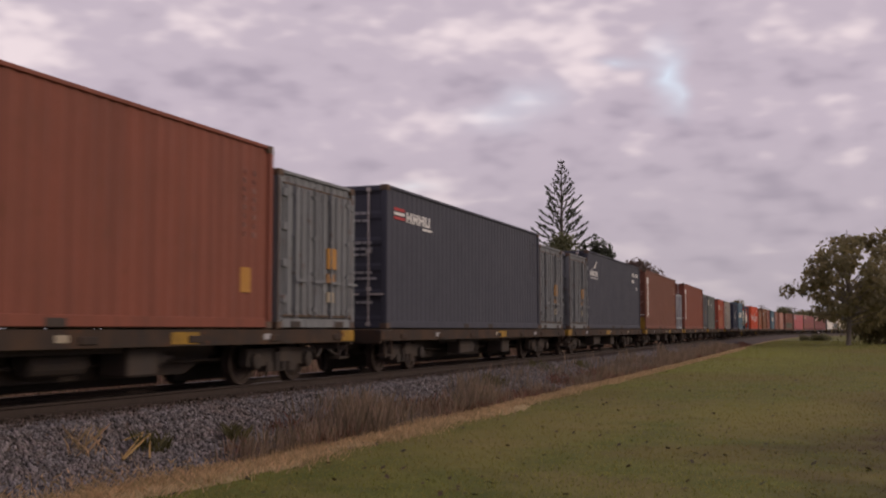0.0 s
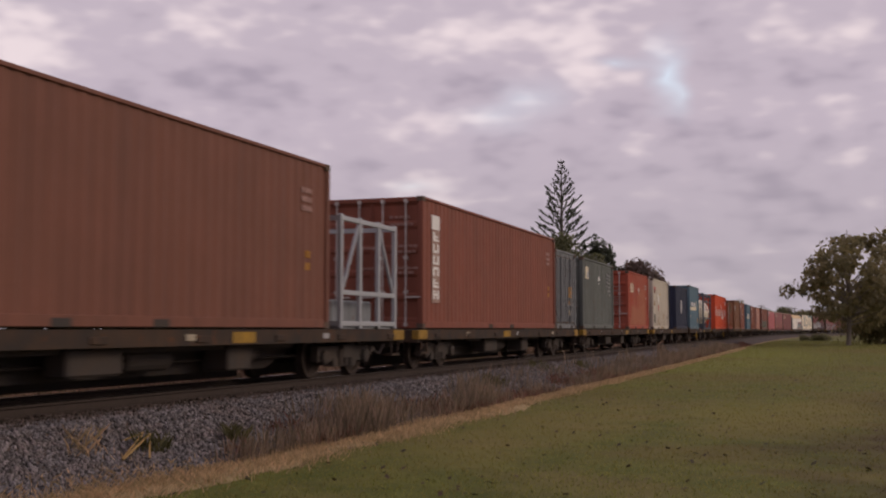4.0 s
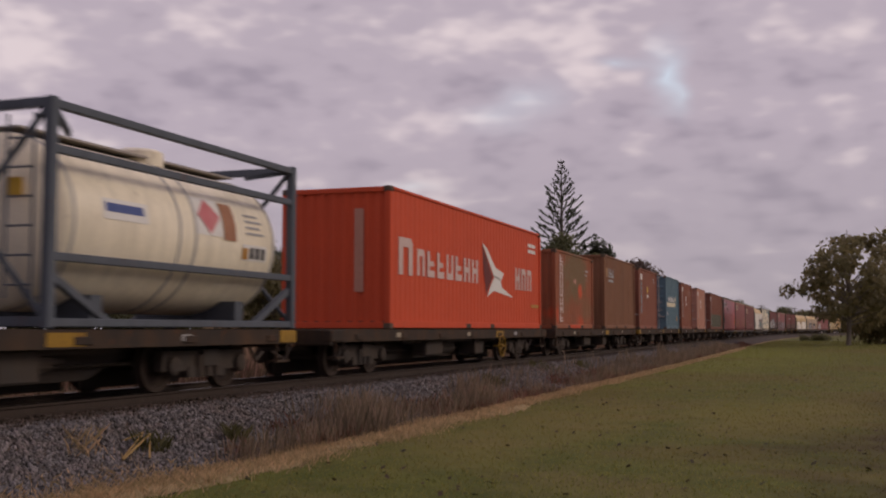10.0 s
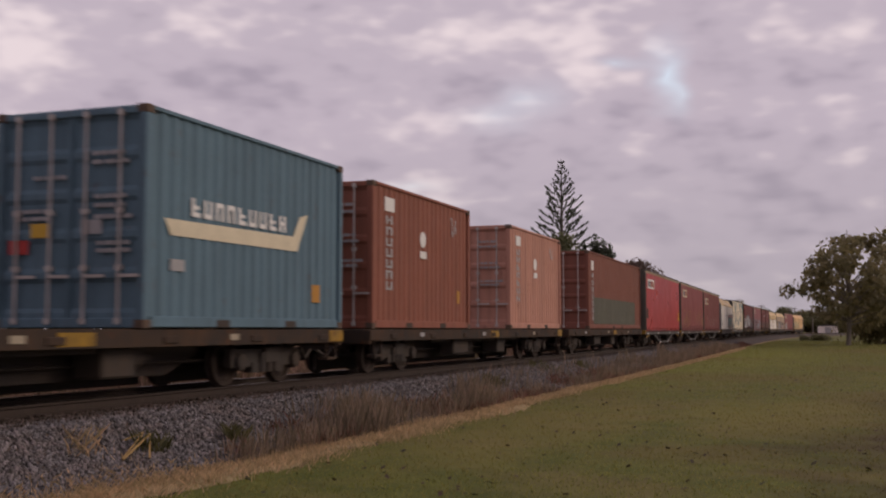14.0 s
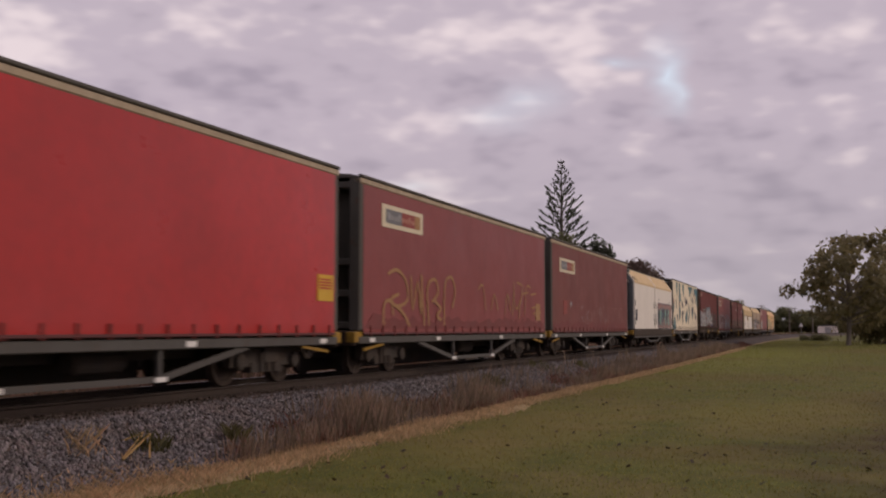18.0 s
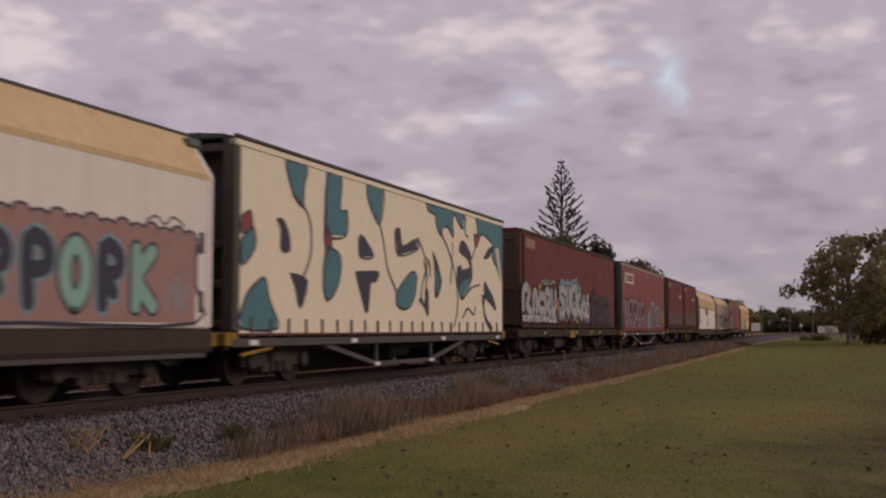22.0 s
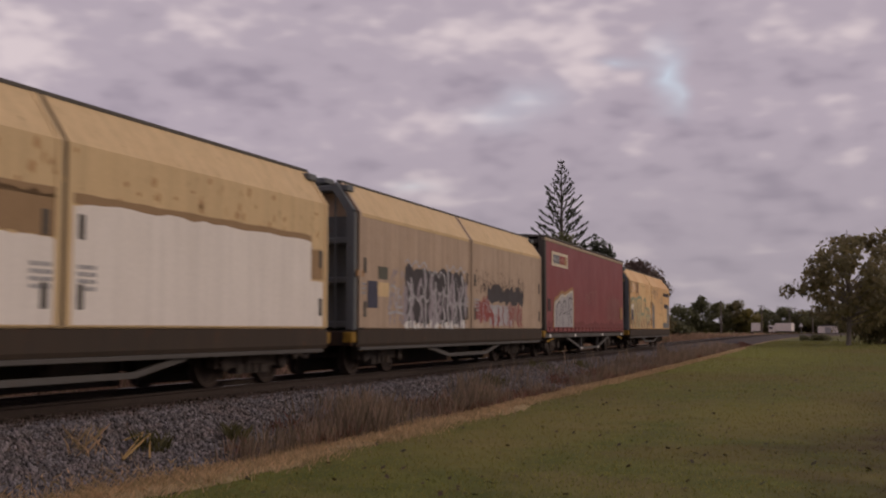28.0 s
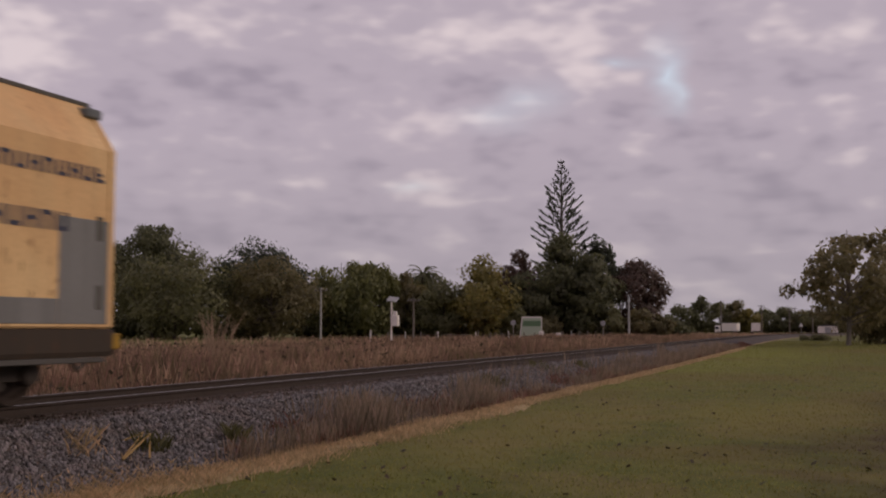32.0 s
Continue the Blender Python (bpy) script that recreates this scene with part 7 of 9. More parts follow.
leading_wagons()
middle_wagons()
covered_wagons()


# ---------------------------------------------------------------- ground, track, plants
GROUND = -0.64


def leafy(name, color, second, rough=0.5, spread=0.30, through=0.6, scale=0.35):
    """Leaves and blades: each one of its own tone, letting some light through."""
    m = material(name, color, rough, second=second, amount=0.75, scale=scale, per_island=spread, bump=0.0, fine=3.0, spec=0.5)
    nt = m.node_tree
    bsdf, out = nt.nodes["Principled BSDF"], nt.nodes["Material Output"]
    thin, both = nt.nodes.new("ShaderNodeBsdfTranslucent"), nt.nodes.new("ShaderNodeMixShader")
    nt.links.new(bsdf.inputs["Base Color"].links[0].from_socket, thin.inputs[0])
    both.inputs[0].default_value = through
    nt.links.new(bsdf.outputs[0], both.inputs[1]); nt.links.new(thin.outputs[0], both.inputs[2])
    nt.links.new(both.outputs[0], out.inputs[0])
    return m


M["lawn"] = material("mown_lawn", (0.134, 0.142, 0.031), 0.95, second=(0.082, 0.095, 0.021), amount=1.0, scale=1.5, fine=16, bump=0.6, spec=0.15,
                     dust=(0.175, 0.128, 0.056), dust_amount=0.5)
M["straw"] = material("dry_mown_straw", (0.46, 0.36, 0.20), 0.95, second=(0.26, 0.175, 0.10), amount=0.7, scale=2.2, fine=40, bump=0.6, spec=0.1, dust=(0.20, 0.155, 0.07), dust_amount=0.6)
M["rough"] = material("rough_dry_ground", (0.19, 0.125, 0.08), 0.95, second=(0.13, 0.095, 0.055), amount=0.7, scale=0.8, fine=20, bump=0.5, spec=0.1)
M["ballast"] = material("crushed_grey_ballast_bed", (0.080, 0.072, 0.070), 0.92, second=(0.038, 0.034, 0.033), amount=0.8, scale=12, fine=34, bump=1.0, spec=0.2,
                        dust=(0.105, 0.070, 0.050), dust_amount=0.85)
M["stone"] = material("grey_ballast_stone", (0.176, 0.161, 0.164), 0.85, second=(0.088, 0.079, 0.079), amount=0.8, scale=6, per_island=0.7, bump=0.0, spec=0.3,
                      dust=(0.12, 0.085, 0.062), dust_amount=0.4)
M["rusty_stone"] = material("brake_dust_stone", (0.075, 0.055, 0.045), 0.9, second=(0.052, 0.040, 0.034), amount=0.6, scale=6, per_island=0.45, bump=0.0, spec=0.2)
M["blade"] = leafy("short_lawn_blades", (0.215, 0.235, 0.052), (0.28, 0.230, 0.088), 0.8, 0.42, scale=1.6)
M["hay"] = leafy("dry_straw_blades", (0.58, 0.43, 0.25), (0.42, 0.30, 0.165), 0.8, 0.4, scale=1.6)
M["rust_weed"] = leafy("dry_russet_weeds", (0.22, 0.165, 0.120), (0.29, 0.225, 0.150), 0.85, 0.5)
M["tall_dry"] = leafy("tall_dry_grass", (0.42, 0.30, 0.19), (0.29, 0.19, 0.125), 0.85, 0.5, scale=0.55)
M["tall_russet"] = leafy("tall_russet_grass", (0.27, 0.165, 0.110), (0.19, 0.12, 0.088), 0.85, 0.45, scale=0.8)
M["tall_olive"] = leafy("half_green_tall_grass", (0.205, 0.165, 0.080), (0.15, 0.115, 0.065), 0.8, 0.4, scale=0.8)
M["dark_weed"] = leafy("dark_dead_weeds", (0.085, 0.055, 0.042), (0.12, 0.10, 0.055), 0.85, 0.5)
M["dock"] = leafy("reddish_dock_leaves", (0.200, 0.098, 0.066), (0.140, 0.085, 0.058), 0.8, 0.5, scale=0.8)
M["green_weed"] = leafy("green_weed_leaves", (0.125, 0.120, 0.045), (0.095, 0.085, 0.038), 0.8, 0.4)
M["dead_leaf"] = leafy("fallen_leaves", (0.034, 0.024, 0.015), (0.07, 0.04, 0.022), 0.8, 0.5, 0.2)
M["dark_green"] = leafy("dark_green_leaves", (0.160, 0.162, 0.075), (0.120, 0.122, 0.060))
M["mid_green"] = leafy("mid_green_leaves", (0.185, 0.180, 0.078), (0.140, 0.138, 0.062))
M["olive"] = leafy("olive_autumn_leaves", (0.205, 0.172, 0.075), (0.150, 0.132, 0.060))
M["willow"] = leafy("willow_leaves", (0.225, 0.225, 0.080), (0.165, 0.170, 0.065))
M["yellowing"] = leafy("yellowing_leaves", (0.300, 0.250, 0.070), (0.180, 0.165, 0.058))
M["lawn_tree"] = leafy("large_olive_leaves", (0.255, 0.215, 0.100), (0.185, 0.160, 0.074))
M["copper"] = leafy("copper_leaves", (0.160, 0.100, 0.075), (0.115, 0.085, 0.064))
M["pine_green"] = leafy("norfolk_pine_foliage", (0.095, 0.105, 0.066), (0.072, 0.085, 0.055), 0.7, 0.35)
M["bark_pale"] = material("pale_lichened_bark", (0.21, 0.18, 0.145), 0.9, second=(0.13, 0.11, 0.09), amount=0.7, scale=4, stretch=(4, 4, 0.6), bump=0.6)
M["bark"] = material("grey_brown_bark", (0.095, 0.078, 0.062), 0.9, second=(0.06, 0.05, 0.04), amount=0.6, scale=3, stretch=(4, 4, 0.5), bump=0.6)


def tint_patch(m, centre, radii, color, much, grain=0.9):
    """A patch of another colour, ragged at its edge, at a place of its own on the surface."""
    nt = m.node_tree
    N, L = nt.nodes.new, nt.links.new
    src = nt.nodes["Principled BSDF"].inputs["Base Color"].links[0].from_socket
    users = [l.to_socket for l in src.links]
    tc, mp, ball, nz = N("ShaderNodeTexCoord"), N("ShaderNodeMapping"), N("ShaderNodeTexGradient"), N("ShaderNodeTexNoise")
    mp.vector_type = "TEXTURE"
    mp.inputs["Location"].default_value, mp.inputs["Scale"].default_value = centre, radii
    ball.gradient_type = "SPHERICAL"
    nz.inputs["Scale"].default_value, nz.inputs["Detail"].default_value = grain, 6.0
    L(tc.outputs["Object"], mp.inputs[0]); L(mp.outputs[0], ball.inputs[0]); L(tc.outputs["Object"], nz.inputs[0])
    k, r = N("ShaderNodeMath"), N("ShaderNodeMapRange")
    k.operation = "MULTIPLY"
    r.inputs[1].default_value, r.inputs[2].default_value, r.inputs[4].default_value = 0.12, 0.30, much
    L(ball.outputs["Fac"], k.inputs[0]); L(nz.outputs[0], k.inputs[1]); L(k.outputs[0], r.inputs[0])
    mx = N("ShaderNodeMix"); mx.data_type = "RGBA"
    L(r.outputs[0], mx.inputs[0]); L(src, mx.inputs[6])
    mx.inputs[7].default_value = (*color, 1)
    for u in users:
        L(mx.outputs[2], u)


for name in ("lawn", "blade"):
    k = 1.0 if name == "lawn" else 1.35
    # darker brown at the near right, paler green far off, then yellowish and brown patches
    tint_patch(M[name], (5.5, 16.0, GROUND), (9.5, 24.0, 9.0), (0.066 * k, 0.049 * k, 0.024 * k), 0.95)
    tint_patch(M[name], (-10.0, 62.0, GROUND), (15.0, 52.0, 9.0), (0.185 * k, 0.190 * k, 0.044 * k), 0.7)
    tint_patch(M[name], (-1.0, 21.0, GROUND), (3.0, 7.0, 9.0), (0.195 * k, 0.165 * k, 0.046 * k), 0.5)
    tint_patch(M[name], (-4.4, 17.0, GROUND), (2.2, 9.0, 9.0), (0.190 * k, 0.155 * k, 0.050 * k), 0.45)
    for x, y, rx, ry, much in ((-4.0, 36.0, 7.0, 5.0, 0.5), (4.0, 46.0, 9.0, 6.0, 0.5), (-8.0, 58.0, 8.0, 7.0, 0.4), (1.5, 27.0, 5.0, 3.5, 0.5), (-6.5, 26.0, 3.5, 4.0, 0.4), (5.0, 82.0, 12.0, 12.0, 0.5), (-1.8, 14.0, 1.8, 1.6, 0.4)):
        tint_patch(M[name], (x, y, GROUND), (rx, ry, 9.0), (0.150 * k, 0.112 * k, 0.042 * k), much)
# worn and repainted patches on the patched container's side
for y, z, ry, rz, color, much in ((0.1, 1.85, 3.3, 1.5, (0.185, 0.122, 0.066), 0.95), (-1.6, 1.2, 1.2, 1.2, (0.20, 0.118, 0.064), 0.7), (1.9, 0.75, 1.7, 0.7, (0.21, 0.118, 0.062), 0.6),
                                  (0.88, 1.33, 0.62, 0.42, (0.62, 0.095, 0.038), 0.85), (0.85, 0.27, 0.75, 0.34, (0.56, 0.090, 0.038), 0.75), (-2.75, 0.5, 0.42, 0.5, (0.56, 0.090, 0.038), 0.75)):
    tint_patch(M["patchy"], (1.19, y, z), (1.0, ry, rz), color, much, 2.4)


def sheet_along(name, mat, sides, s0, s1, step, heights, jitter=0.0, seed=1, kind="structure", edge_wave=0.0):
    """A strip that follows the track: columns at the given distances from its middle, with their heights."""
    rng = np.random.RandomState(seed)
    ss = np.arange(s0, s1 + step, step)
    sh = Shape()
    n = len(sides)
    for s in ss:
        for k, (o, z) in enumerate(zip(sides, heights)):
            wv = edge_wave * (noise.noise(Vector((s * 0.33, k * 3.1, seed))) + 0.5 * noise.noise(Vector((s * 1.3, k * 3.1, seed))))
            x, y, h = track(s, o + wv)
            sh.v.append((x, y, z + (rng.uniform(-jitter, jitter) if 0 < k < n - 1 else 0)))
    for i in range(len(ss) - 1):
        for k in range(n - 1):
            a = i * n + k
            sh.f.append((a, a + 1, a + n + 1, a + n))
    me = bpy.data.meshes.new(name)
    me.from_pydata(sh.v, [], sh.f)
    me.materials.append(mat)
    return tagged(new(name, me), kind=kind)


def stuff(name, verts, faces, mat, label, category):
    me = bpy.data.meshes.new(name)
    me.vertices.add(len(verts))
    me.vertices.foreach_set("co", np.asarray(verts, np.float32).ravel())
    faces = np.asarray(faces, np.int32)
    k = faces.shape[1]
    me.loops.add(faces.size)
    me.loops.foreach_set("vertex_index", faces.ravel())
    me.polygons.add(len(faces))
    me.polygons.foreach_set("loop_start", np.arange(0, faces.size, k, dtype=np.int32))
    me.materials.append(mat)
    me.update(calc_edges=True)
    me.validate()
    return tagged(new(name, me), label, category, kind="stuff")


def blades(name, base, height, width, mat, label, category, seed=1, lean=0.35):
    """Grass blades: one thin bent triangle pair each."""
    rng = np.random.RandomState(seed)
    n = len(base)
    a = rng.uniform(0, 2 * np.pi, n)
    d = np.stack([np.cos(a), np.sin(a), np.zeros(n)], 1)
    b = rng.uniform(0, 2 * np.pi, n)
    tilt = np.stack([np.cos(b), np.sin(b), np.zeros(n)], 1) * (rng.uniform(0.05, lean, n) * height)[:, None]
    w = (width * rng.uniform(0.6, 1.3, n))[:, None] * d
    up = np.array([0, 0, 1.0]) * height[:, None]
    v = np.stack([base - w, base + w, base + tilt * 0.4 + up * 0.6 + w * 0.7, base + tilt + up], 1).reshape(-1, 3)
    i = np.arange(n)[:, None] * 4
    f = np.concatenate([i + [0, 1, 2], i + [0, 2, 3]], 0)
    return stuff(name, v, f, mat, label, category)


def spread(n, s0, s1, o0, o1, z, seed, power=1.0):
    """Random places on a strip along the track, closer together near its start."""
    rng = np.random.RandomState(seed)
    s = s0 + (s1 - s0) * rng.uniform(0, 1, n) ** power
    o = rng.uniform(o0, o1, n)
    pts = np.array([track(a, b)[:2] for a, b in zip(s, o)])
    zz = z(o) if callable(z) else np.full(n, z)
    return np.column_stack([pts, zz]), s, o


BED = ((-6.0, -3.1, -1.75, -1.3, 1.3, 1.62, 2.25, 2.95, 3.2), (-0.645, -0.62, -0.20, -0.17, -0.17, -0.19, -0.44, -0.635, -0.66))


def bed_height(o):
    return np.interp(o, BED[0], BED[1])


def build_ground():
    g = Shape().add([(-2600, -900, GROUND), (2600, -900, GROUND), (2600, 4200, GROUND), (-2600, 4200, GROUND)], [(0, 1, 2, 3)])
    tagged(part("ground", g, M["lawn"], None), kind="structure", label="wide mown lawn with dry patches and fallen leaves")
    sheet_along("verge", M["straw"], (3.12, 3.45, 3.72), -20, 22, 0.3, (GROUND + 0.03, GROUND + 0.03, GROUND + 0.005), 0.006, 3, edge_wave=0.42)
    sheet_along("verge_far", M["straw"], (3.16, 3.34, 3.46), 22.1, 330, 0.4, (GROUND + 0.03, GROUND + 0.03, GROUND + 0.005), 0.006, 4, edge_wave=0.46)
    sheet_along("rough_ground", M["rough"], (-46, -30, -14, -5.9), -60, 480, 4, (GROUND + 0.006, GROUND + 0.05, GROUND + 0.04, GROUND + 0.006), 0.02, 5)
    tagged(sheet_along("ballast", M["ballast"], BED[0], -60, 480, 0.5, BED[1], 0.02, 7), label="grey crushed-stone ballast bed")
    # rails, in lengths that follow the line
    for side in (-0.57, 0.57):
        sh, head = Shape(), Shape()
        prof = [(-0.065, -0.155), (0.065, -0.155), (0.065, -0.14), (0.012, -0.115), (0.009, -0.045), (0.034, -0.03), (0.034, -0.004), (-0.034, -0.004), (-0.034, -0.03), (-0.009, -0.045), (-0.012, -0.115), (-0.065, -0.14)]
        n, ss = len(prof), np.arange(-60, 480.1, 3.0)
        for s in ss:
            for o, z in prof:
                x, y, h = track(s, side + o)
                sh.v.append((x, y, z))
            for o in (-0.026, 0.026):
                x, y, h = track(s, side + o)
                head.v.append((x, y, 0.0))
        for i in range(len(ss) - 1):
            for k in range(n):
                sh.f.append((i * n + k, i * n + (k + 1) % n, (i + 1) * n + (k + 1) % n, (i + 1) * n + k))
            head.f.append((2 * i, 2 * i + 1, 2 * i + 3, 2 * i + 2))
        ob = thing("rail", "rust-brown steel rail with a polished running top", "rail", "rails of the track")
        part("web_and_foot", sh, M["rail"], ob)
        part("running_top", head, M["rail_head"], ob)
    me = Shape().soft_box(-1.1, 1.1, -0.11, 0.11, -0.20, -0.145, 0.015).mesh("sleeper", M["sleeper"])
    bed = tagged(new("sleepers"), "dusty concrete sleepers sunk in the ballast", "sleepers", kind="structure")
    for i in range(180):
        x, y, h = track(-4 + i * 0.68)
        o = new("sleeper", me)
        o.parent, o.location, o.rotation_euler = bed, (x, y, 0), (0, 0, -h)


def build_stones():
    rng = np.random.RandomState(5)
    octa = np.array([(1, 0, 0), (-1, 0, 0), (0, 1, 0), (0, -1, 0), (0, 0, 1), (0, 0, -1)], float)
    faces = np.array([(0, 2, 4), (2, 1, 4), (1, 3, 4), (3, 0, 4), (2, 0, 5), (1, 2, 5), (3, 1, 5), (0, 3, 5)])
    for name, n, s0, s1, o0, o1, size, power in (("ballast_stones", 66000, 6.5, 62, 1.15, 3.1, 0.027, 1.7), ("ballast_stones", 11000, 5, 60, 0.66, 1.4, 0.032, 1.6), ("ballast_stones", 5000, 5, 60, -2.6, -0.7, 0.042, 1.5)):
        p, s, o = spread(n, s0, s1, o0, o1, bed_height, 11 + n, power)
        r = size * rng.uniform(0.55, 1.35, (n, 1, 1)) * (1 + 0.006 * s)[:, None, None]
        v = octa[None] * r * rng.uniform(0.55, 1.15, (n, 6, 1)) + rng.normal(0, 0.22, (n, 6, 3)) * r
        v = v + p[:, None, :] + np.array([0, 0, 0.012])
        f = faces[None] + (np.arange(n) * 6)[:, None, None]
        stuff(name, v.reshape(-1, 3), f.reshape(-1, 3), M["stone"] if o1 > 2 else M["rusty_stone"], "loose angular grey ballast stones", "ballast")


def build_grasses():
    rng = np.random.RandomState(8)
    # lawn, thickest by the camera
    p, s, o = spread(240000, 6.0, 150, 3.5, 17.0, GROUND, 21, 3.2)
    h = rng.uniform(0.010, 0.040, len(p))
    blades("lawn_grass", p, h, np.full(len(p), 0.004) * (1 + s * 0.03), M["blade"], "short mown lawn grass", "grass", 22, 0.9)
    # dry fringe along the lawn's edge
    p, s, o = spread(46000, 6.5, 90, -1.0, 1.0, GROUND, 23, 1.8)
    wave = np.array([noise.noise(Vector((a * 0.5, 2.0, 7.0))) for a in s])
    side = 3.46 + 0.26 * wave + rng.normal(0, 0.24, len(s)) * np.where(s < 20, 1.0, 0.6) - 0.42 * np.clip((12.5 - s) / 3, 0, 1) * rng.uniform(0, 1, len(s))
    p[:, :2] = np.array([track(a, b)[:2] for a, b in zip(s, side)])
    p[:, 2] = np.maximum(GROUND, bed_height(side))
    blades("dry_fringe", p, rng.uniform(0.03, 0.10, len(p)), np.full(len(p), 0.005) * (1 + s * 0.03), M["hay"], "bleached dry grass along the lawn's edge", "grass", 24, 1.2)
    # russet weeds on the ballast's foot, in patches
    p, s, o = spread(64000, 9.5, 90, 1.8, 3.4, bed_height, 25, 1.6)
    patch = np.array([noise.noise(Vector((a * 0.35, b * 1.2, 4.4))) for a, b in zip(s, o)])
    want = 0.04 + 0.40 * patch + 0.30 * (o - 2.4) + 0.20 * np.exp(-((s - 15.5) / 5.0) ** 2) + 0.16 * (s > 26) - 0.3 * (s < 11.0)
    keep = rng.uniform(0, 1, len(s)) < want
    p, s, patch = p[keep], s[keep], patch[keep]
    blades("russet_weeds", p, rng.uniform(0.08, 0.58, len(p)) * (0.75 + 0.6 * patch), np.full(len(p), 0.0013) * (1 + s * 0.025), M["rust_weed"], "dry russet weeds at the ballast's foot", "weeds", 26, 0.30)
    # low reddish dock along the foot of the ballast
    p, s, o = spread(26000, 13.0, 110, 2.35, 3.35, bed_height, 51, 1.3)
    keep = np.array([noise.noise(Vector((a * 0.28, b * 1.0, 31.0))) for a, b in zip(s, o)]) + rng.uniform(-0.25, 0.25, len(s)) > 0.05
    p, s = p[keep], s[keep]
    blades("dock_weeds", p, rng.uniform(0.04, 0.24, len(p)), np.full(len(p), 0.006) * (1 + s * 0.02), M["dock"], "low reddish-brown dock weeds at the ballast's foot", "weeds", 52, 0.9)
    # tall dry grass beyond the track
    p, s, o = spread(420000, 1.0, 190, -26.0, -2.7, GROUND, 27, 1.6)
    lump = np.array([noise.noise(Vector((a * 0.10, b * 0.16, 1.0))) + 0.6 * noise.noise(Vector((a * 0.45, b * 0.5, 6.0))) for a, b in zip(s, o)])
    keep = lump + rng.uniform(-0.25, 0.45, len(p)) > -0.20
    p, s, o, lump = p[keep], s[keep], o[keep], lump[keep]
    crest = np.array([noise.noise(Vector((a * 1.6, b * 1.6, 12.0))) for a, b in zip(s, o)])
    h = (0.66 + 0.5 * lump + 0.35 * crest) * rng.uniform(0.25, 1.15, len(p)) * np.clip((-o - 2.0) / 4.5, 0.22, 1.0)
    h = np.clip(h, 0.05, 1.5)
    tuft = np.array([1.1 * noise.noise(Vector((a * 0.16, b * 0.35, 9.0))) + 0.5 * noise.noise(Vector((a * 1.1, b * 1.3, 3.0))) for a, b in zip(s, o)]) + rng.normal(0, 0.20, len(s))
    for k, (sel, mat, label, lean) in enumerate(((tuft > 0.16, "tall_dry", "tall bleached dry grass beyond the track", 0.35), ((tuft <= 0.16) & (tuft > -0.28), "tall_russet", "tall russet grass beyond the track", 0.3), (tuft <= -0.28, "tall_olive", "half-green tall grass beyond the track", 0.4))):
        blades("tall_grass", p[sel], h[sel] * (0.95, 0.95, 0.8)[k], np.full(int(sel.sum()), 0.0012) * (1 + s[sel] * 0.03), M[mat], label, "grass", 28 + 100 * k, lean)
    # leafy dock and dead flower heads among the grass
    n = 26000
    p, s, o = spread(n, 4.0, 120, -22.0, -3.6, GROUND, 61, 1.3)
    keep = np.array([noise.noise(Vector((a * 0.22, b * 0.3, 21.0))) for a, b in zip(s, o)]) + rng.uniform(-0.2, 0.2, n) > 0.12
    p, s, o = p[keep], s[keep], o[keep]
    n = len(p)
    p[:, 2] += rng.uniform(0.05, 0.95, n) * np.clip((-o - 2.4) / 4.0, 0.3, 1.0)
    d1, d2 = rng.normal(0, 1, (n, 3)) * 0.035, rng.normal(0, 1, (n, 3)) * 0.028
    v = np.stack([p - d1, p + d2, p + d1, p - d2], 1).reshape(-1, 3)
    stuff("dead_flower_heads", v, np.arange(n * 4).reshape(-1, 4), M["dark_weed"], "dark dead flower heads and dock leaves among the dry grass", "weeds")
    p, s, o = spread(16000, 60, 330, -60.0, -10, GROUND, 29, 1.2)
    blades("tall_dry_grass", p, rng.uniform(0.2, 0.9, len(p)) ** 1.5, np.full(len(p), 0.04), M["tall_dry"], "tall dry russet grass beyond the track", "grass", 30, 0.7)
    # green weeds
    for k, (s0, o0, r) in enumerate(((10.6, 2.35, 0.15), (30.5, 1.75, 0.42), (24.5, 2.1, 0.3), (12.2, 2.5, 0.12), (35.0, 2.0, 0.3))):
        n = 130
        a, q = rng.uniform(0, 6.28, n), r * np.sqrt(rng.uniform(0, 1, n))
        pts = np.array([track(s0 + qq * 1.8 * math.cos(aa), o0 + qq * math.sin(aa)) for aa, qq in zip(a, q)])
        oo = o0 + q * np.sin(a)
        base = np.column_stack([pts[:, :2], bed_height(oo)])
        blades("weed_clump", base, rng.uniform(0.06, 0.26, n), np.full(n, 0.007), M["green_weed"], "low green weed clump on the ballast", "weeds", 40 + k, 0.9)
    # dry sprigs on the stones
    for k, (s0, o0) in enumerate(((9.85, 1.95), (9.6, 2.2), (11.6, 2.9), (13.3, 2.95))):
        n = 46
        pts = np.array([track(s0 + rng.normal(0, 0.13), o0 + rng.normal(0, 0.09)) for i in range(n)])
        blades("dry_sprig", np.column_stack([pts[:, :2], np.full(n, float(bed_height(o0)))]), rng.uniform(0.05, 0.24, n), np.full(n, 0.005), M["hay"] if k < 2 else M["dock"], "small dry weed sprig on the stones", "weeds", 70 + k, 1.1)
    # fallen leaves on the lawn
    n = 1700
    p, s, o = spread(n, 7, 60, 3.6, 16, GROUND, 33, 1.5)
    a = rng.uniform(0, 6.28, n)
    r = rng.uniform(0.014, 0.044, n)
    d1 = np.stack([np.cos(a), np.sin(a), rng.uniform(-0.1, 0.6, n)], 1) * r[:, None]
    d2 = np.stack([-np.sin(a), np.cos(a), rng.uniform(-0.1, 0.6, n)], 1) * r[:, None] * 0.7
    p[:, 2] += 0.03
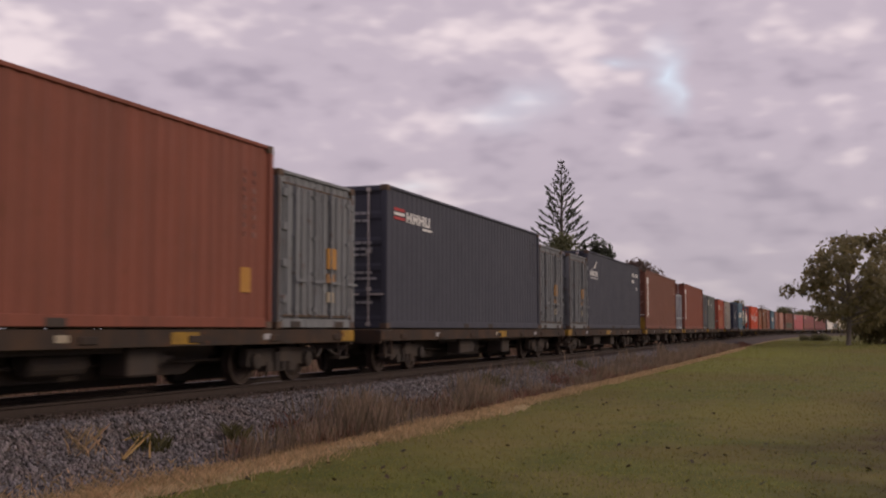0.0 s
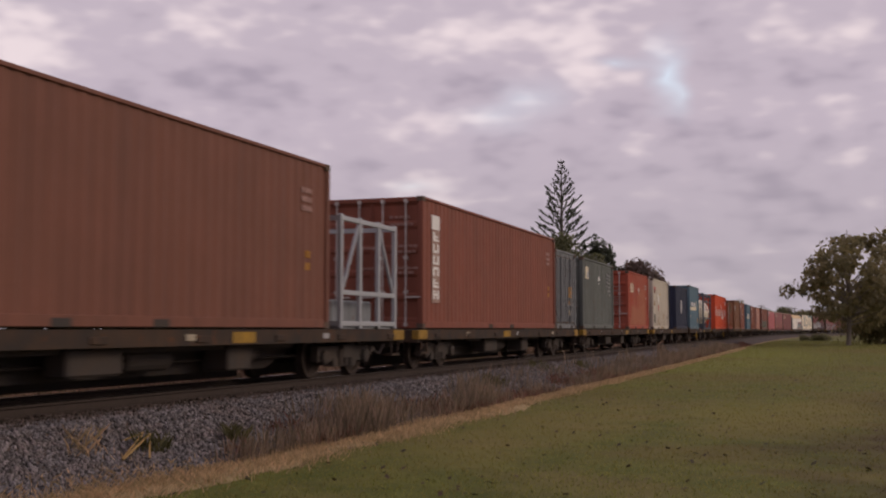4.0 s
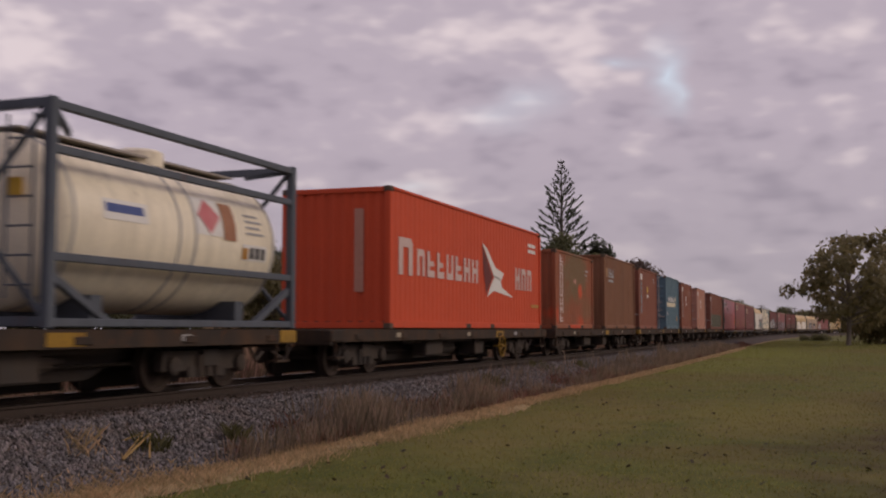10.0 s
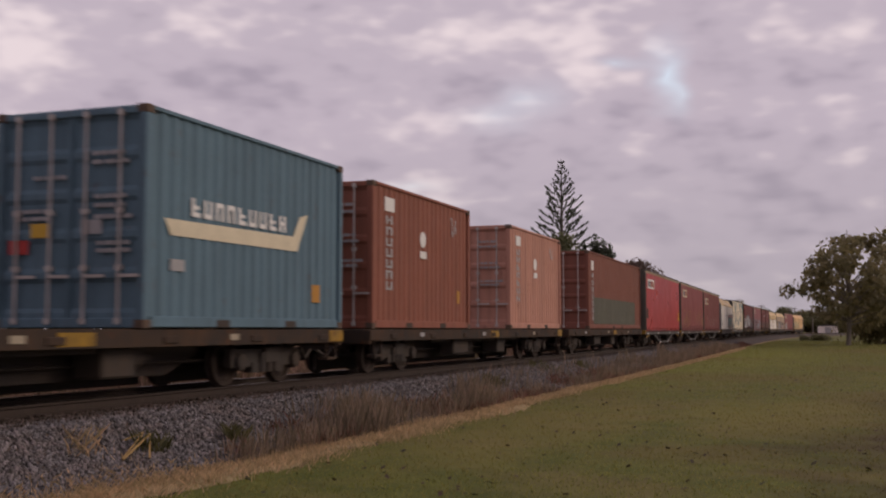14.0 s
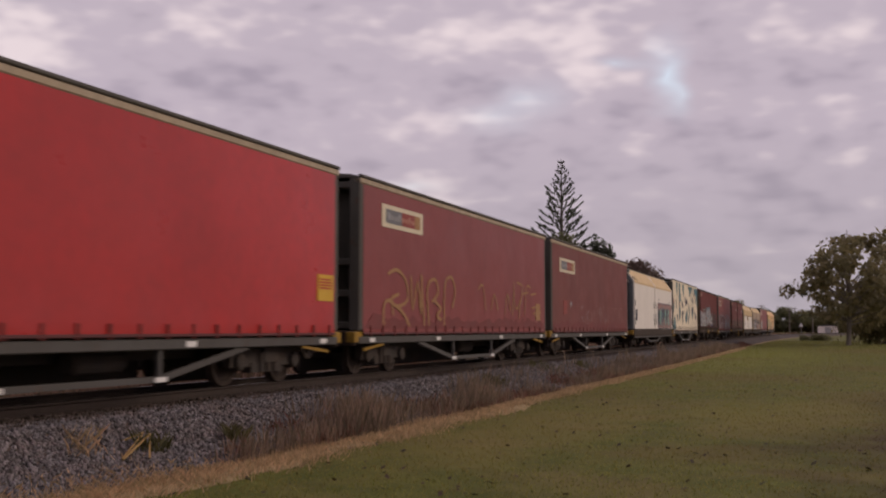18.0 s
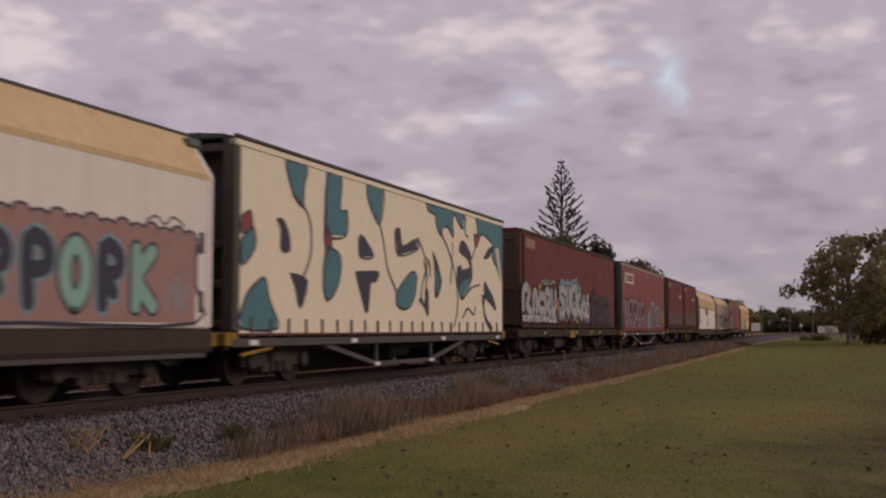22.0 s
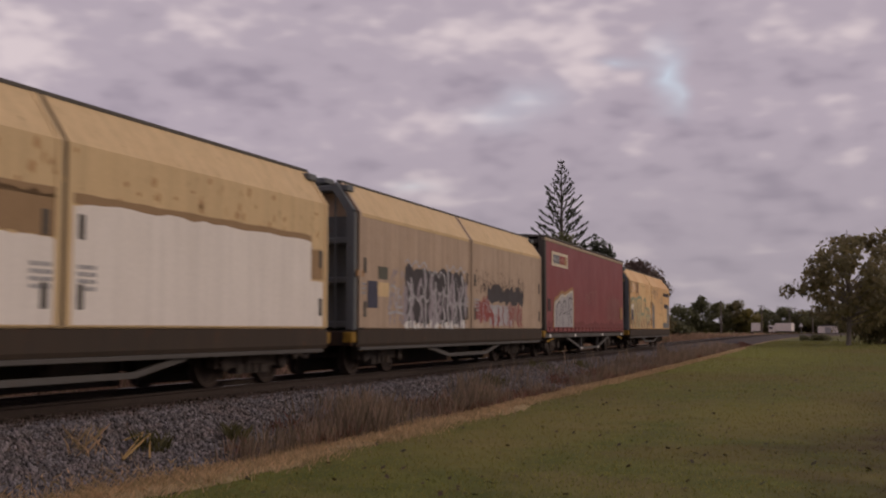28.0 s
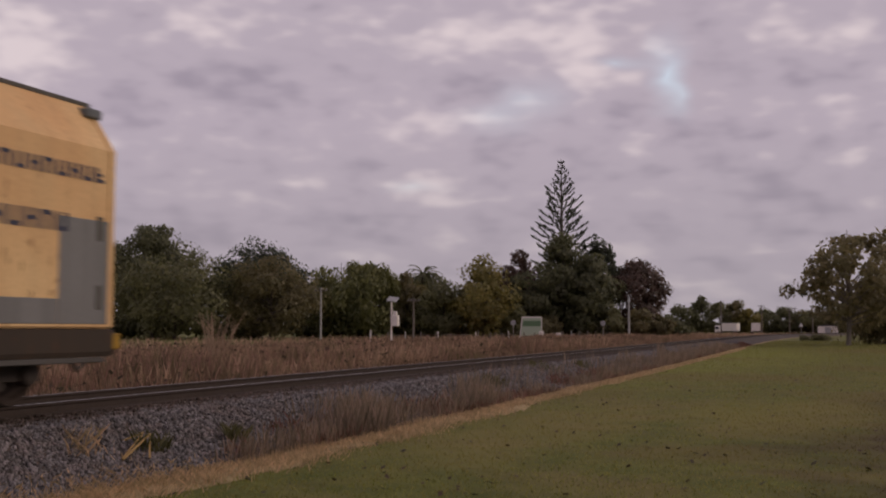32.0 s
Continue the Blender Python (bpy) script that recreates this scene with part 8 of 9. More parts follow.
    v = np.stack([p - d1, p + d2, p + d1, p - d2], 1).reshape(-1, 3)
    stuff("fallen_leaves", v, np.arange(n * 4).reshape(-1, 4), M["dead_leaf"], "scattered dark fallen leaves on the lawn", "leaves")


# ---------------------------------------------------------------- trees
def limb(sh, a, b, r0, r1, n=7):
    a, b = Vector(a), Vector(b)
    q = (b - a).to_track_quat("Z", "Y")
    ring = lambda c, r: [c + q @ Vector((r * math.cos(2 * math.pi * i / n), r * math.sin(2 * math.pi * i / n), 0)) for i in range(n)]
    sh.add(ring(a, r0) + ring(b, r1), [(i, (i + 1) % n, (i + 1) % n + n, i + n) for i in range(n)] + [tuple(range(n, 2 * n))])


def leaf_cloud(rng, centres, radii, per, size, droop=0.0):
    """Leaf quads scattered in clumps; droop pulls them out into hanging strands."""
    v = []
    for c, r in zip(centres, radii):
        n = int(per * rng.uniform(0.7, 1.3))
        d = rng.normal(0, 1, (n, 3))
        d /= np.linalg.norm(d, axis=1)[:, None]
        p = c + d * (r * rng.uniform(0.35, 1.08, n) ** 0.6)[:, None] * np.array([1, 1, 0.8])
        p[:, 2] -= droop * rng.uniform(0, 1, n) ** 2
        face = d + rng.normal(0, 0.55, (n, 3)) + np.array([0, 0, 0.25]) + np.array([c[0], c[1], 0]) / max(0.5, math.hypot(c[0], c[1]))
        face /= np.linalg.norm(face, axis=1)[:, None]
        a = rng.normal(0, 1, (n, 3)) if not droop else rng.normal(0, 0.35, (n, 3)) + np.array([0, 0, -1.0])
        a -= face * np.sum(a * face, axis=1)[:, None]
        a /= np.linalg.norm(a, axis=1)[:, None]
        b = np.cross(face, a)
        k = (size * rng.uniform(0.6, 1.4, n))[:, None]
        v.append(np.stack([p - a * k, p + b * k * 0.55, p + a * k, p - b * k * 0.55], 1).reshape(-1, 3))
    return np.concatenate(v)


def tree(label, x, y, H, W, leaf, seed, bare=0.18, clumps=42, per=70, size=0.35, droop=0.0, shape=0.5, trunk=0.3, squash=1.0, open_=1.0, bark="bark", lean=0.0):
    """A broadleaf tree: tapered trunk, limbs and a crown of leaf clumps with an uneven outline."""
    rng = np.random.RandomState(seed)
    ob = thing("tree", label, "tree")
    ob.location = (x, y, GROUND)
    sh = Shape()
    fork = H * max(bare, 0.12)
    limb(sh, (0, 0, -0.1), (0.1, 0.05, fork), trunk, trunk * 0.75, 9)
    limb(sh, (0.1, 0.05, fork), (0.25, -0.1, H * 0.62), trunk * 0.75, trunk * 0.3, 8)
    limb(sh, (0.25, -0.1, H * 0.62), (0.1, 0.0, H * 0.93), trunk * 0.3, 0.03, 6)
    centres, radii = [], []
    zc, hz = H * (bare + (1 - bare) * 0.5), H * (1 - bare) * 0.5
    for i in range(clumps):
        d = rng.normal(0, 1, 3); d /= np.linalg.norm(d)
        k = rng.uniform(0.35, 1.0) ** 0.5
        z = zc + d[2] * k * hz * 0.9
        t = (z - H * bare) / (H * (1 - bare))
        wide = (1 - abs(t - shape) ** 1.7 * 1.5)
        wide = max(0.45, wide) * rng.uniform(0.8, 1.15)
        c = np.array([d[0] * k * W * 0.47 * wide + lean * (t - 0.3), d[1] * k * W * 0.47 * wide * squash, z])
        centres.append(c)
        radii.append(max(0.35, W * 0.155 * rng.uniform(0.6, 1.25) * open_))
        if i % 2 == 0:
            limb(sh, (0.15, 0, fork + (z - fork) * 0.45 if z > fork else fork * 0.9), c, trunk * 0.28, 0.03, 5)
    part("trunk", sh, M[bark], ob)
    v = leaf_cloud(rng, centres, radii, per * 1.9, size * 0.72, droop)
    me = bpy.data.meshes.new("crown")
    me.from_pydata(v.tolist(), [], np.arange(len(v)).reshape(-1, 4).tolist())
    me.materials.append(M[leaf])
    part("crown", me, None, ob)
    return ob


def norfolk_pine(x, y, H):
    """Straight trunk with regular whorls of upswept branches carrying short tufts."""
    rng = np.random.RandomState(77)
    ob = thing("norfolk_pine", "tall dark Norfolk pine with tiered upswept branches", "tree")
    ob.location = (x, y, GROUND)
    sh = Shape()
    limb(sh, (0, 0, -0.1), (0, 0, H * 0.5), 0.55, 0.32, 10)
    limb(sh, (0, 0, H * 0.5), (0, 0, H - 0.3), 0.32, 0.05, 8)
    v = []
    z = 6.0
    while z < H - 0.4:
        t = (H - z) / H
        reach = min(5.5, 0.14 + 0.345 * (H - z)) if z > 14 else 5.3
        m = 6 if z < H * 0.85 else 5
        a0 = rng.uniform(0, 6.28)
        for i in range(m):
            a = a0 + i * 2 * math.pi / m + rng.uniform(-0.2, 0.2)
            L = reach * rng.uniform(0.72, 1.12)
            rise = 0.22 + 0.55 * (1 - t) ** 2
            out = Vector((math.cos(a), math.sin(a), 0))
            mid = out * (L * 0.6) + Vector((0, 0, z + L * rise * 0.42))
            tip = out * L + Vector((0, 0, z + L * rise * 1.15))
            limb(sh, (0, 0, z), mid, 0.06, 0.04, 5)
            limb(sh, mid, tip, 0.04, 0.02, 5)
            way = np.array((tip - mid).normalized())
            n = max(2, int(L * 2.3))
            for k in range(n):
                f = 0.34 + 0.66 * (k + rng.uniform(0, 0.6)) / n
                p = np.array(mid.lerp(tip, (f - 0.6) / 0.4) if f > 0.6 else Vector((0, 0, z)).lerp(mid, f / 0.6))
                for q in range(5 if f > 0.6 else 2):
                    d = way + np.array([0, 0, 0.35]) + rng.normal(0, 0.3, 3)
                    d *= rng.uniform(0.35, 0.75) / np.linalg.norm(d) * min(1.0, 0.45 + 0.2 * L)
                    w = np.cross(d, rng.normal(0, 1, 3)); w *= 0.12 / np.linalg.norm(w)
                    v.append([p - w, p + w, p + d + w * 0.6, p + d - w * 0.6])
        z += 0.85 + 0.75 * t
    part("trunk", sh, M["bark"], ob)
    v = np.array(v).reshape(-1, 3)
    me = bpy.data.meshes.new("foliage")
    me.from_pydata(v.tolist(), [], np.arange(len(v)).reshape(-1, 4).tolist())
    me.materials.append(M["pine_green"])
    part("foliage", me, None, ob)
    return ob


def palm(x, y, H, R):
    rng = np.random.RandomState(5)
    ob = thing("palm_tree", "dark date palm with arching fronds", "tree")
    ob.location = (x, y, GROUND)
    sh = Shape()
    limb(sh, (0, 0, -0.1), (0, 0, H - R * 0.6), 0.42, 0.36, 9)
    part("trunk", sh, M["bark"], ob)
    for i in range(34):
        a, e0 = rng.uniform(0, 6.28), rng.uniform(-0.5, 1.35)
        fr = Shape()
        p, e = Vector((0, 0, H - R * 0.6)), e0
        d = Vector((math.cos(a), math.sin(a), 0))
        side = Vector((-math.sin(a), math.cos(a), 0))
        for k in range(7):
            q = p + (d * math.cos(e) + Vector((0, 0, math.sin(e)))) * R * 0.17
            w = 0.28 * math.sin(math.pi * (k + 0.7) / 8)
            dr = Vector((0, 0, -0.12))
            fr.add([p, p + side * w + dr, q + side * w + dr, q, p - side * w + dr, q - side * w + dr], [(0, 1, 2, 3), (0, 3, 5, 4)])
            p, e = q, e - 0.26
        part("frond", fr, M["dark_green"], ob)


def build_trees():
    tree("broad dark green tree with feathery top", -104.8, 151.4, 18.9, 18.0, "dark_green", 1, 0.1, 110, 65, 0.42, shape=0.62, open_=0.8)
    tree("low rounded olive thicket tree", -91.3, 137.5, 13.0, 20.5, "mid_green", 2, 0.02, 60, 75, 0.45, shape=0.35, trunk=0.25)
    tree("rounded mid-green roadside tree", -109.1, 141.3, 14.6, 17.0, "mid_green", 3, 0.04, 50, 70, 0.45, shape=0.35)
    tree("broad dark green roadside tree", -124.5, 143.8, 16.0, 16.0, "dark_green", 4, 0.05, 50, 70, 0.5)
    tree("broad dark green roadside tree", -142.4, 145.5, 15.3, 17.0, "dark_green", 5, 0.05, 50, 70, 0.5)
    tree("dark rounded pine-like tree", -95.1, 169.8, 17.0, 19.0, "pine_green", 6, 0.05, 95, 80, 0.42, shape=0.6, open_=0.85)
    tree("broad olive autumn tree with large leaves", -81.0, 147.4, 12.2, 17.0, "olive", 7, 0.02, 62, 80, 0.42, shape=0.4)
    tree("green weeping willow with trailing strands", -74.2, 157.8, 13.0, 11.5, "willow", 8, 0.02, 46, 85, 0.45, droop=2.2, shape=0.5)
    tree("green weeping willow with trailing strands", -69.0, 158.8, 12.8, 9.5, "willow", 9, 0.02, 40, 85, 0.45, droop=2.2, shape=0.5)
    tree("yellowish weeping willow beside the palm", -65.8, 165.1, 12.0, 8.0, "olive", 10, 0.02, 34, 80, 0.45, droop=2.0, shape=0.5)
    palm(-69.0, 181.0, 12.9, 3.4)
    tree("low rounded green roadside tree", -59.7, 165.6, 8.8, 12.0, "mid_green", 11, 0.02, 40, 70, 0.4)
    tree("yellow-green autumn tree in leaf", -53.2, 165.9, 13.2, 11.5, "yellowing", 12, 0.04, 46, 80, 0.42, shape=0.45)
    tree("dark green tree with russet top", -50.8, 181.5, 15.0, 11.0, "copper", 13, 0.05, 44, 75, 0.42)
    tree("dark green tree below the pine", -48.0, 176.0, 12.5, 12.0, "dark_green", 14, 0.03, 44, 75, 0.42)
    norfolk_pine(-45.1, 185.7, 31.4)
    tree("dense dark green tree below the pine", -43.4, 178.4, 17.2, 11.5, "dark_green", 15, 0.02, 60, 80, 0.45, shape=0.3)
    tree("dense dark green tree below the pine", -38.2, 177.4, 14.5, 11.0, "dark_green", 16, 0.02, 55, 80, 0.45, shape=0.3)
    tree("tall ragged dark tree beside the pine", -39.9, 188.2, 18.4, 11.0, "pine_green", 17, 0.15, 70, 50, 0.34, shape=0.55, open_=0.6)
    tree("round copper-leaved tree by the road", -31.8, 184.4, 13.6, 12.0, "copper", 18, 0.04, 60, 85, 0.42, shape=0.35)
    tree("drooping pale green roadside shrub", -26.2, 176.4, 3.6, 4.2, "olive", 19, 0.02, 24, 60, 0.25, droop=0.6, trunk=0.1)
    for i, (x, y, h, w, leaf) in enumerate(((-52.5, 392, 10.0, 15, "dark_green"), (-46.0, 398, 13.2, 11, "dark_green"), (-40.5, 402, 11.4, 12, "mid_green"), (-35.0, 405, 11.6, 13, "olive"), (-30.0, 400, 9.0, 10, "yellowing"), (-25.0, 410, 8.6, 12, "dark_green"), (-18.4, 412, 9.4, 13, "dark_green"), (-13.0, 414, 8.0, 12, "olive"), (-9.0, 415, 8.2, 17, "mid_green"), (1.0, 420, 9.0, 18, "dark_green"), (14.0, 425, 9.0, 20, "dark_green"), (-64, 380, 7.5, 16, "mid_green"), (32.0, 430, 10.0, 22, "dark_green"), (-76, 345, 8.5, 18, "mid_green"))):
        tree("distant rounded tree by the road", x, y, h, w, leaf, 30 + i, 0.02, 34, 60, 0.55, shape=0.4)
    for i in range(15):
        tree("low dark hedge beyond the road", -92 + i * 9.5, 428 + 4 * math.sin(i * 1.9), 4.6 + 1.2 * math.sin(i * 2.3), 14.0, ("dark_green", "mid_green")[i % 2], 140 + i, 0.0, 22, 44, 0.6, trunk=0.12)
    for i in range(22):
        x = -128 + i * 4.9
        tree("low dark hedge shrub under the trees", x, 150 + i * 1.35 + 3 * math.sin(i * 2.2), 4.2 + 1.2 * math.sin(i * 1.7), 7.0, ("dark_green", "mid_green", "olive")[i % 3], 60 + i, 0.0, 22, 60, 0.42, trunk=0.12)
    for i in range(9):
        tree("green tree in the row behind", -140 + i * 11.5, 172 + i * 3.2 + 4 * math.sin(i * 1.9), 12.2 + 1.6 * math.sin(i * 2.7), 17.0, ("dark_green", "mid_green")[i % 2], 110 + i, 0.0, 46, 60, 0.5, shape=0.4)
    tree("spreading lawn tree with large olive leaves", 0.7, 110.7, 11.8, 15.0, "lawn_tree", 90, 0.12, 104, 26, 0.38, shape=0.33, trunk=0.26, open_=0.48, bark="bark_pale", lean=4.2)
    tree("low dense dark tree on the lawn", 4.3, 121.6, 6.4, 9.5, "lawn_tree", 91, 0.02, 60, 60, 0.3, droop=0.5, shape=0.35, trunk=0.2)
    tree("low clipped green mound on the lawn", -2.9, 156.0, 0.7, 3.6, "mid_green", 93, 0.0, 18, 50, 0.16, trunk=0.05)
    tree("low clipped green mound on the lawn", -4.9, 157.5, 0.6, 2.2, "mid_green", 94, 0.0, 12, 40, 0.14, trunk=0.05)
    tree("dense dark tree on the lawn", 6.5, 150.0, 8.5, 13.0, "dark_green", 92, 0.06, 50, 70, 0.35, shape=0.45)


# ---------------------------------------------------------------- things along the road
def pole(x, y, H, mat, arm=True, r=0.16, label="pale concrete power pole with a short crossarm"):
    ob = thing("power_pole", label, "pole", "power poles")
    ob.location = (x, y, GROUND)
    sh = Shape()
    limb(sh, (0, 0, -0.1), (0, 0, H), r, r * 0.65, 10)
    part("shaft", sh, M[mat], ob)
    if arm:
        part("crossarm", Shape().soft_box(-0.95, 0.95, -0.07, 0.07, H - 0.45, H - 0.32, 0.015), M["wood_pole"], ob)
        for k in (-0.8, -0.3, 0.3, 0.8):
            part("insulator", Shape().turned([(H - 0.32, 0.03), (H - 0.25, 0.06), (H - 0.16, 0.05), (H - 0.13, 0.02)], "Z", 8, (k, 0, 0)), M["label_grey"], ob)
    return ob


def build_roadside():
    pole(-66.6, 135.4, 7.2, "concrete")
    pole(-54.7, 139.7, 5.8, "wood_pole", label="grey timber power pole with a short crossarm")
    pole(-29.8, 164.7, 6.6, "concrete", False, 0.2, "pale bare concrete roadside pole")
    for x, y, h in ((-30.5, 307.9, 9.3), (-21.4, 332.5, 8.6), (-15.1, 366.7, 7.8), (-15.3, 419.7, 9.4), (-7.7, 348.1, 8.8)):
        pole(x, y, h, "wood_pole", True, 0.2, "distant timber power pole with crossarm")
    sig = thing("signal_post", "white trackside post with solar panel and equipment box", "signal post")
    sig.location = (-30.7, 74.0, GROUND)
    sh = Shape(); limb(sh, (0, 0, -0.1), (0, 0, 3.7), 0.075, 0.07, 10)
    part("post", sh, M["offwhite"], sig)
    part("equipment_box", Shape().soft_box(0.08, 0.55, -0.2, 0.2, 1.75, 2.55, 0.03), M["offwhite"], sig)
    part("equipment_box", Shape().soft_box(0.15, 0.42, -0.12, 0.12, 2.55, 2.85, 0.03), M["offwhite"], sig)
    panel = part("solar_panel", Shape().soft_box(-0.3, 0.5, -0.3, 0.3, -0.02, 0.02, 0.008), M["label_grey"], sig, "dark tilted solar panel")
    panel.location, panel.rotation_euler = (0, 0, 3.72), (radians(35), radians(8), 0)
    mk = thing("marker_post", "short white marker post in dry grass", "post", "trackside marker posts")
    sh = Shape(); limb(sh, (0, 0, -0.1), (0, 0, 1.5), 0.06, 0.05, 8)
    part("post", sh, M["offwhite"], mk)
    mk.location = (-31.9, 73.0, GROUND)
    for x, y in ((-44.0, 110.0), (-41.0, 112.0), (-38.0, 116.0), (-36.0, 122.0), (-33.5, 128.0)):
        copy_thing(mk, pose(x, y, GROUND - 0.2))
    for x, y in ((-39.1, 134.7), (-30.4, 148.5)):
        sg = thing("round_sign", "round pale sign on a thin post", "road sign", "round roadside signs")
        sg.location = (x, y, GROUND)
        sh = Shape(); limb(sh, (0, 0, -0.1), (0, 0, 2.2), 0.05, 0.05, 8)
        part("post", sh, M["galv"], sg)
        d = part("disc", Shape().turned([(-0.02, 0.36), (0.02, 0.36)], "Y", 20, (0, -0.07, 2.35)), M["label_grey"], sg)
    fence = thing("wire_fence", "old wire fence with grey timber posts in the dry grass", "fence")
    rng = random.Random(14)
    line = [Vector((-38.5 + 8.0 * i / 21, 88.0 + 66.0 * i / 21, GROUND)) for i in range(22)]
    for p in line:
        sh = Shape()
        limb(sh, p + Vector((0, 0, -0.1)), p + Vector((rng.uniform(-0.05, 0.05), rng.uniform(-0.05, 0.05), rng.uniform(1.05, 1.35))), 0.075, 0.06, 7)
        part("post", sh, M["wood_pole"] if rng.random() < 0.7 else M["concrete"], fence)
    for z in (0.45, 0.75, 1.0):
        sh = Shape()
        for p, q in zip(line, line[1:]):
            limb(sh, p + Vector((0, 0, z)), q + Vector((0, 0, z)), 0.006, 0.006, 4)
        part("wire", sh, M["galv"], fence)
    b = thing("advertising_hoarding", "green panel in a white slanted roadside frame", "hoarding")
    b.location = (-36.9, 135.5, GROUND)
    b.rotation_euler = (0, 0, radians(15))
    part("panel", Shape().add([(-1.38, -0.05, 0.7), (1.18, -0.05, 0.7), (1.2, 0.0, 2.95), (-1.12, 0.0, 2.95)], [(0, 1, 2, 3)]), M["panel_pale"], b, "pale green sloping panel")
    part("panel_band", Shape().add([(-1.2, -0.07, 1.9), (1.15, -0.07, 1.9), (1.16, -0.05, 2.6), (-1.12, -0.05, 2.6)], [(0, 1, 2, 3)]), M["panel_green"], b, "green lettered band")
    part("frame_rail", Shape().soft_box(-1.3, 1.3, -0.02, 0.10, 2.95, 3.12, 0.02), M["offwhite"], b)
    part("frame_rail", Shape().soft_box(-1.25, 1.25, -0.02, 0.08, 2.42, 2.52, 0.02), M["offwhite"], b)
    part("frame_post", Shape().bar((-1.55, 0.05, 0), (-1.2, 0.05, 3.05), 0.14, 0.12), M["offwhite"], b)
    part("frame_post", Shape().bar((1.2, 0.05, 0), (1.25, 0.05, 3.05), 0.14, 0.12), M["offwhite"], b)
    for i, (x, y, w, h) in enumerate(((-33.2, 134.5, 0.55, 1.1), (-35.0, 133.0, 0.5, 1.3), (-31.6, 138.0, 0.8, 0.5), (-28.0, 140.0, 0.9, 0.6), (-25.6, 143.0, 0.5, 0.5))):
        c = thing("marker_block", "small whitewashed concrete block in the grass", "block", "white blocks by the road")
        c.location = (x, y, GROUND)
        part("block", Shape().soft_box(-w / 2, w / 2, -0.25, 0.25, 0, h, 0.06), M["offwhite"], c)
    shed = thing("shed", "small white gabled shed far off", "shed")
    shed.location = (-3.4, 349.6, GROUND)
    part("wall", Shape().soft_box(-2.9, 2.9, -2, 2, 0, 2.5, 0.02), M["offwhite"], shed)
    part("roof", Shape().along_y([(-3.1, 2.45), (3.1, 2.45), (3.1, 2.55), (0, 3.0), (-3.1, 2.55)], -2.2, 2.2), M["frame_grey"], shed)
    part("door", Shape().soft_box(-0.9, 0.9, -2.05, -1.98, 0, 2.1, 0.01), M["label_grey"], shed)
    sg = thing("warning_sign", "triangular warning sign on a post by the crossing", "road sign")
    sg.location = (-11.0, 346.9, GROUND)
    sh = Shape(); limb(sh, (0, 0, -0.1), (0, 0, 3.0), 0.08, 0.08, 8)
    part("post", sh, M["galv"], sg)
    part("plate", Shape().add([(-0.6, -0.1, 2.3), (0.6, -0.1, 2.3), (0, -0.1, 3.5)], [(0, 1, 2)]), M["label_white"], sg)
    van = vehicle_van("dark parked truck with a white body by the road")
    van.matrix_basis = pose(-25.2, 362.0, GROUND, 0, 0, 8)
    # broken yellow stick by the ballast
    st = thing("broken_stake", "broken yellow wooden stake lying against the ballast", "stake")
    st.location = (-7.05, 9.9, -0.50)
    for k, (a, b, t) in enumerate((((-0.05, -0.1, 0.03), (-0.31, 0.74, 0.21), 0.035), ((-0.10, -0.05, 0.03), (-0.36, 0.66, 0.20), 0.022), ((-0.31, 0.74, 0.21), (0.0, 0.30, 0.0), 0.028), ((-0.5, 0.50, 0.15), (-0.42, 0.78, 0.22), 0.022))):
        part("stick", Shape().bar(a, b, t * 0.7, 0.014), M["stake"], st)
    bush = thing("dead_shrub", "leafless pale shrub in the dry grass", "shrub")
    bush.location = (-21.4, 34.9, GROUND)
    rng = random.Random(6)
    for i in range(40):
        a, L = rng.uniform(0, 6.28), rng.uniform(1.1, 2.5)
        lean = rng.uniform(0.08, 0.5)
        tip = (math.cos(a) * L * lean, math.sin(a) * L * lean, L * 0.9)
        sh = Shape(); limb(sh, (0, 0, 0), tip, 0.014, 0.006, 5)
        for k in range(3):
            f = rng.uniform(0.4, 0.9); b0 = Vector(tip) * f
            limb(sh, b0, b0 + Vector((rng.uniform(-0.3, 0.3), rng.uniform(-0.3, 0.3), 0.4)), 0.008, 0.004, 4)
        part("branch", sh, M["dry_twig"], bush)


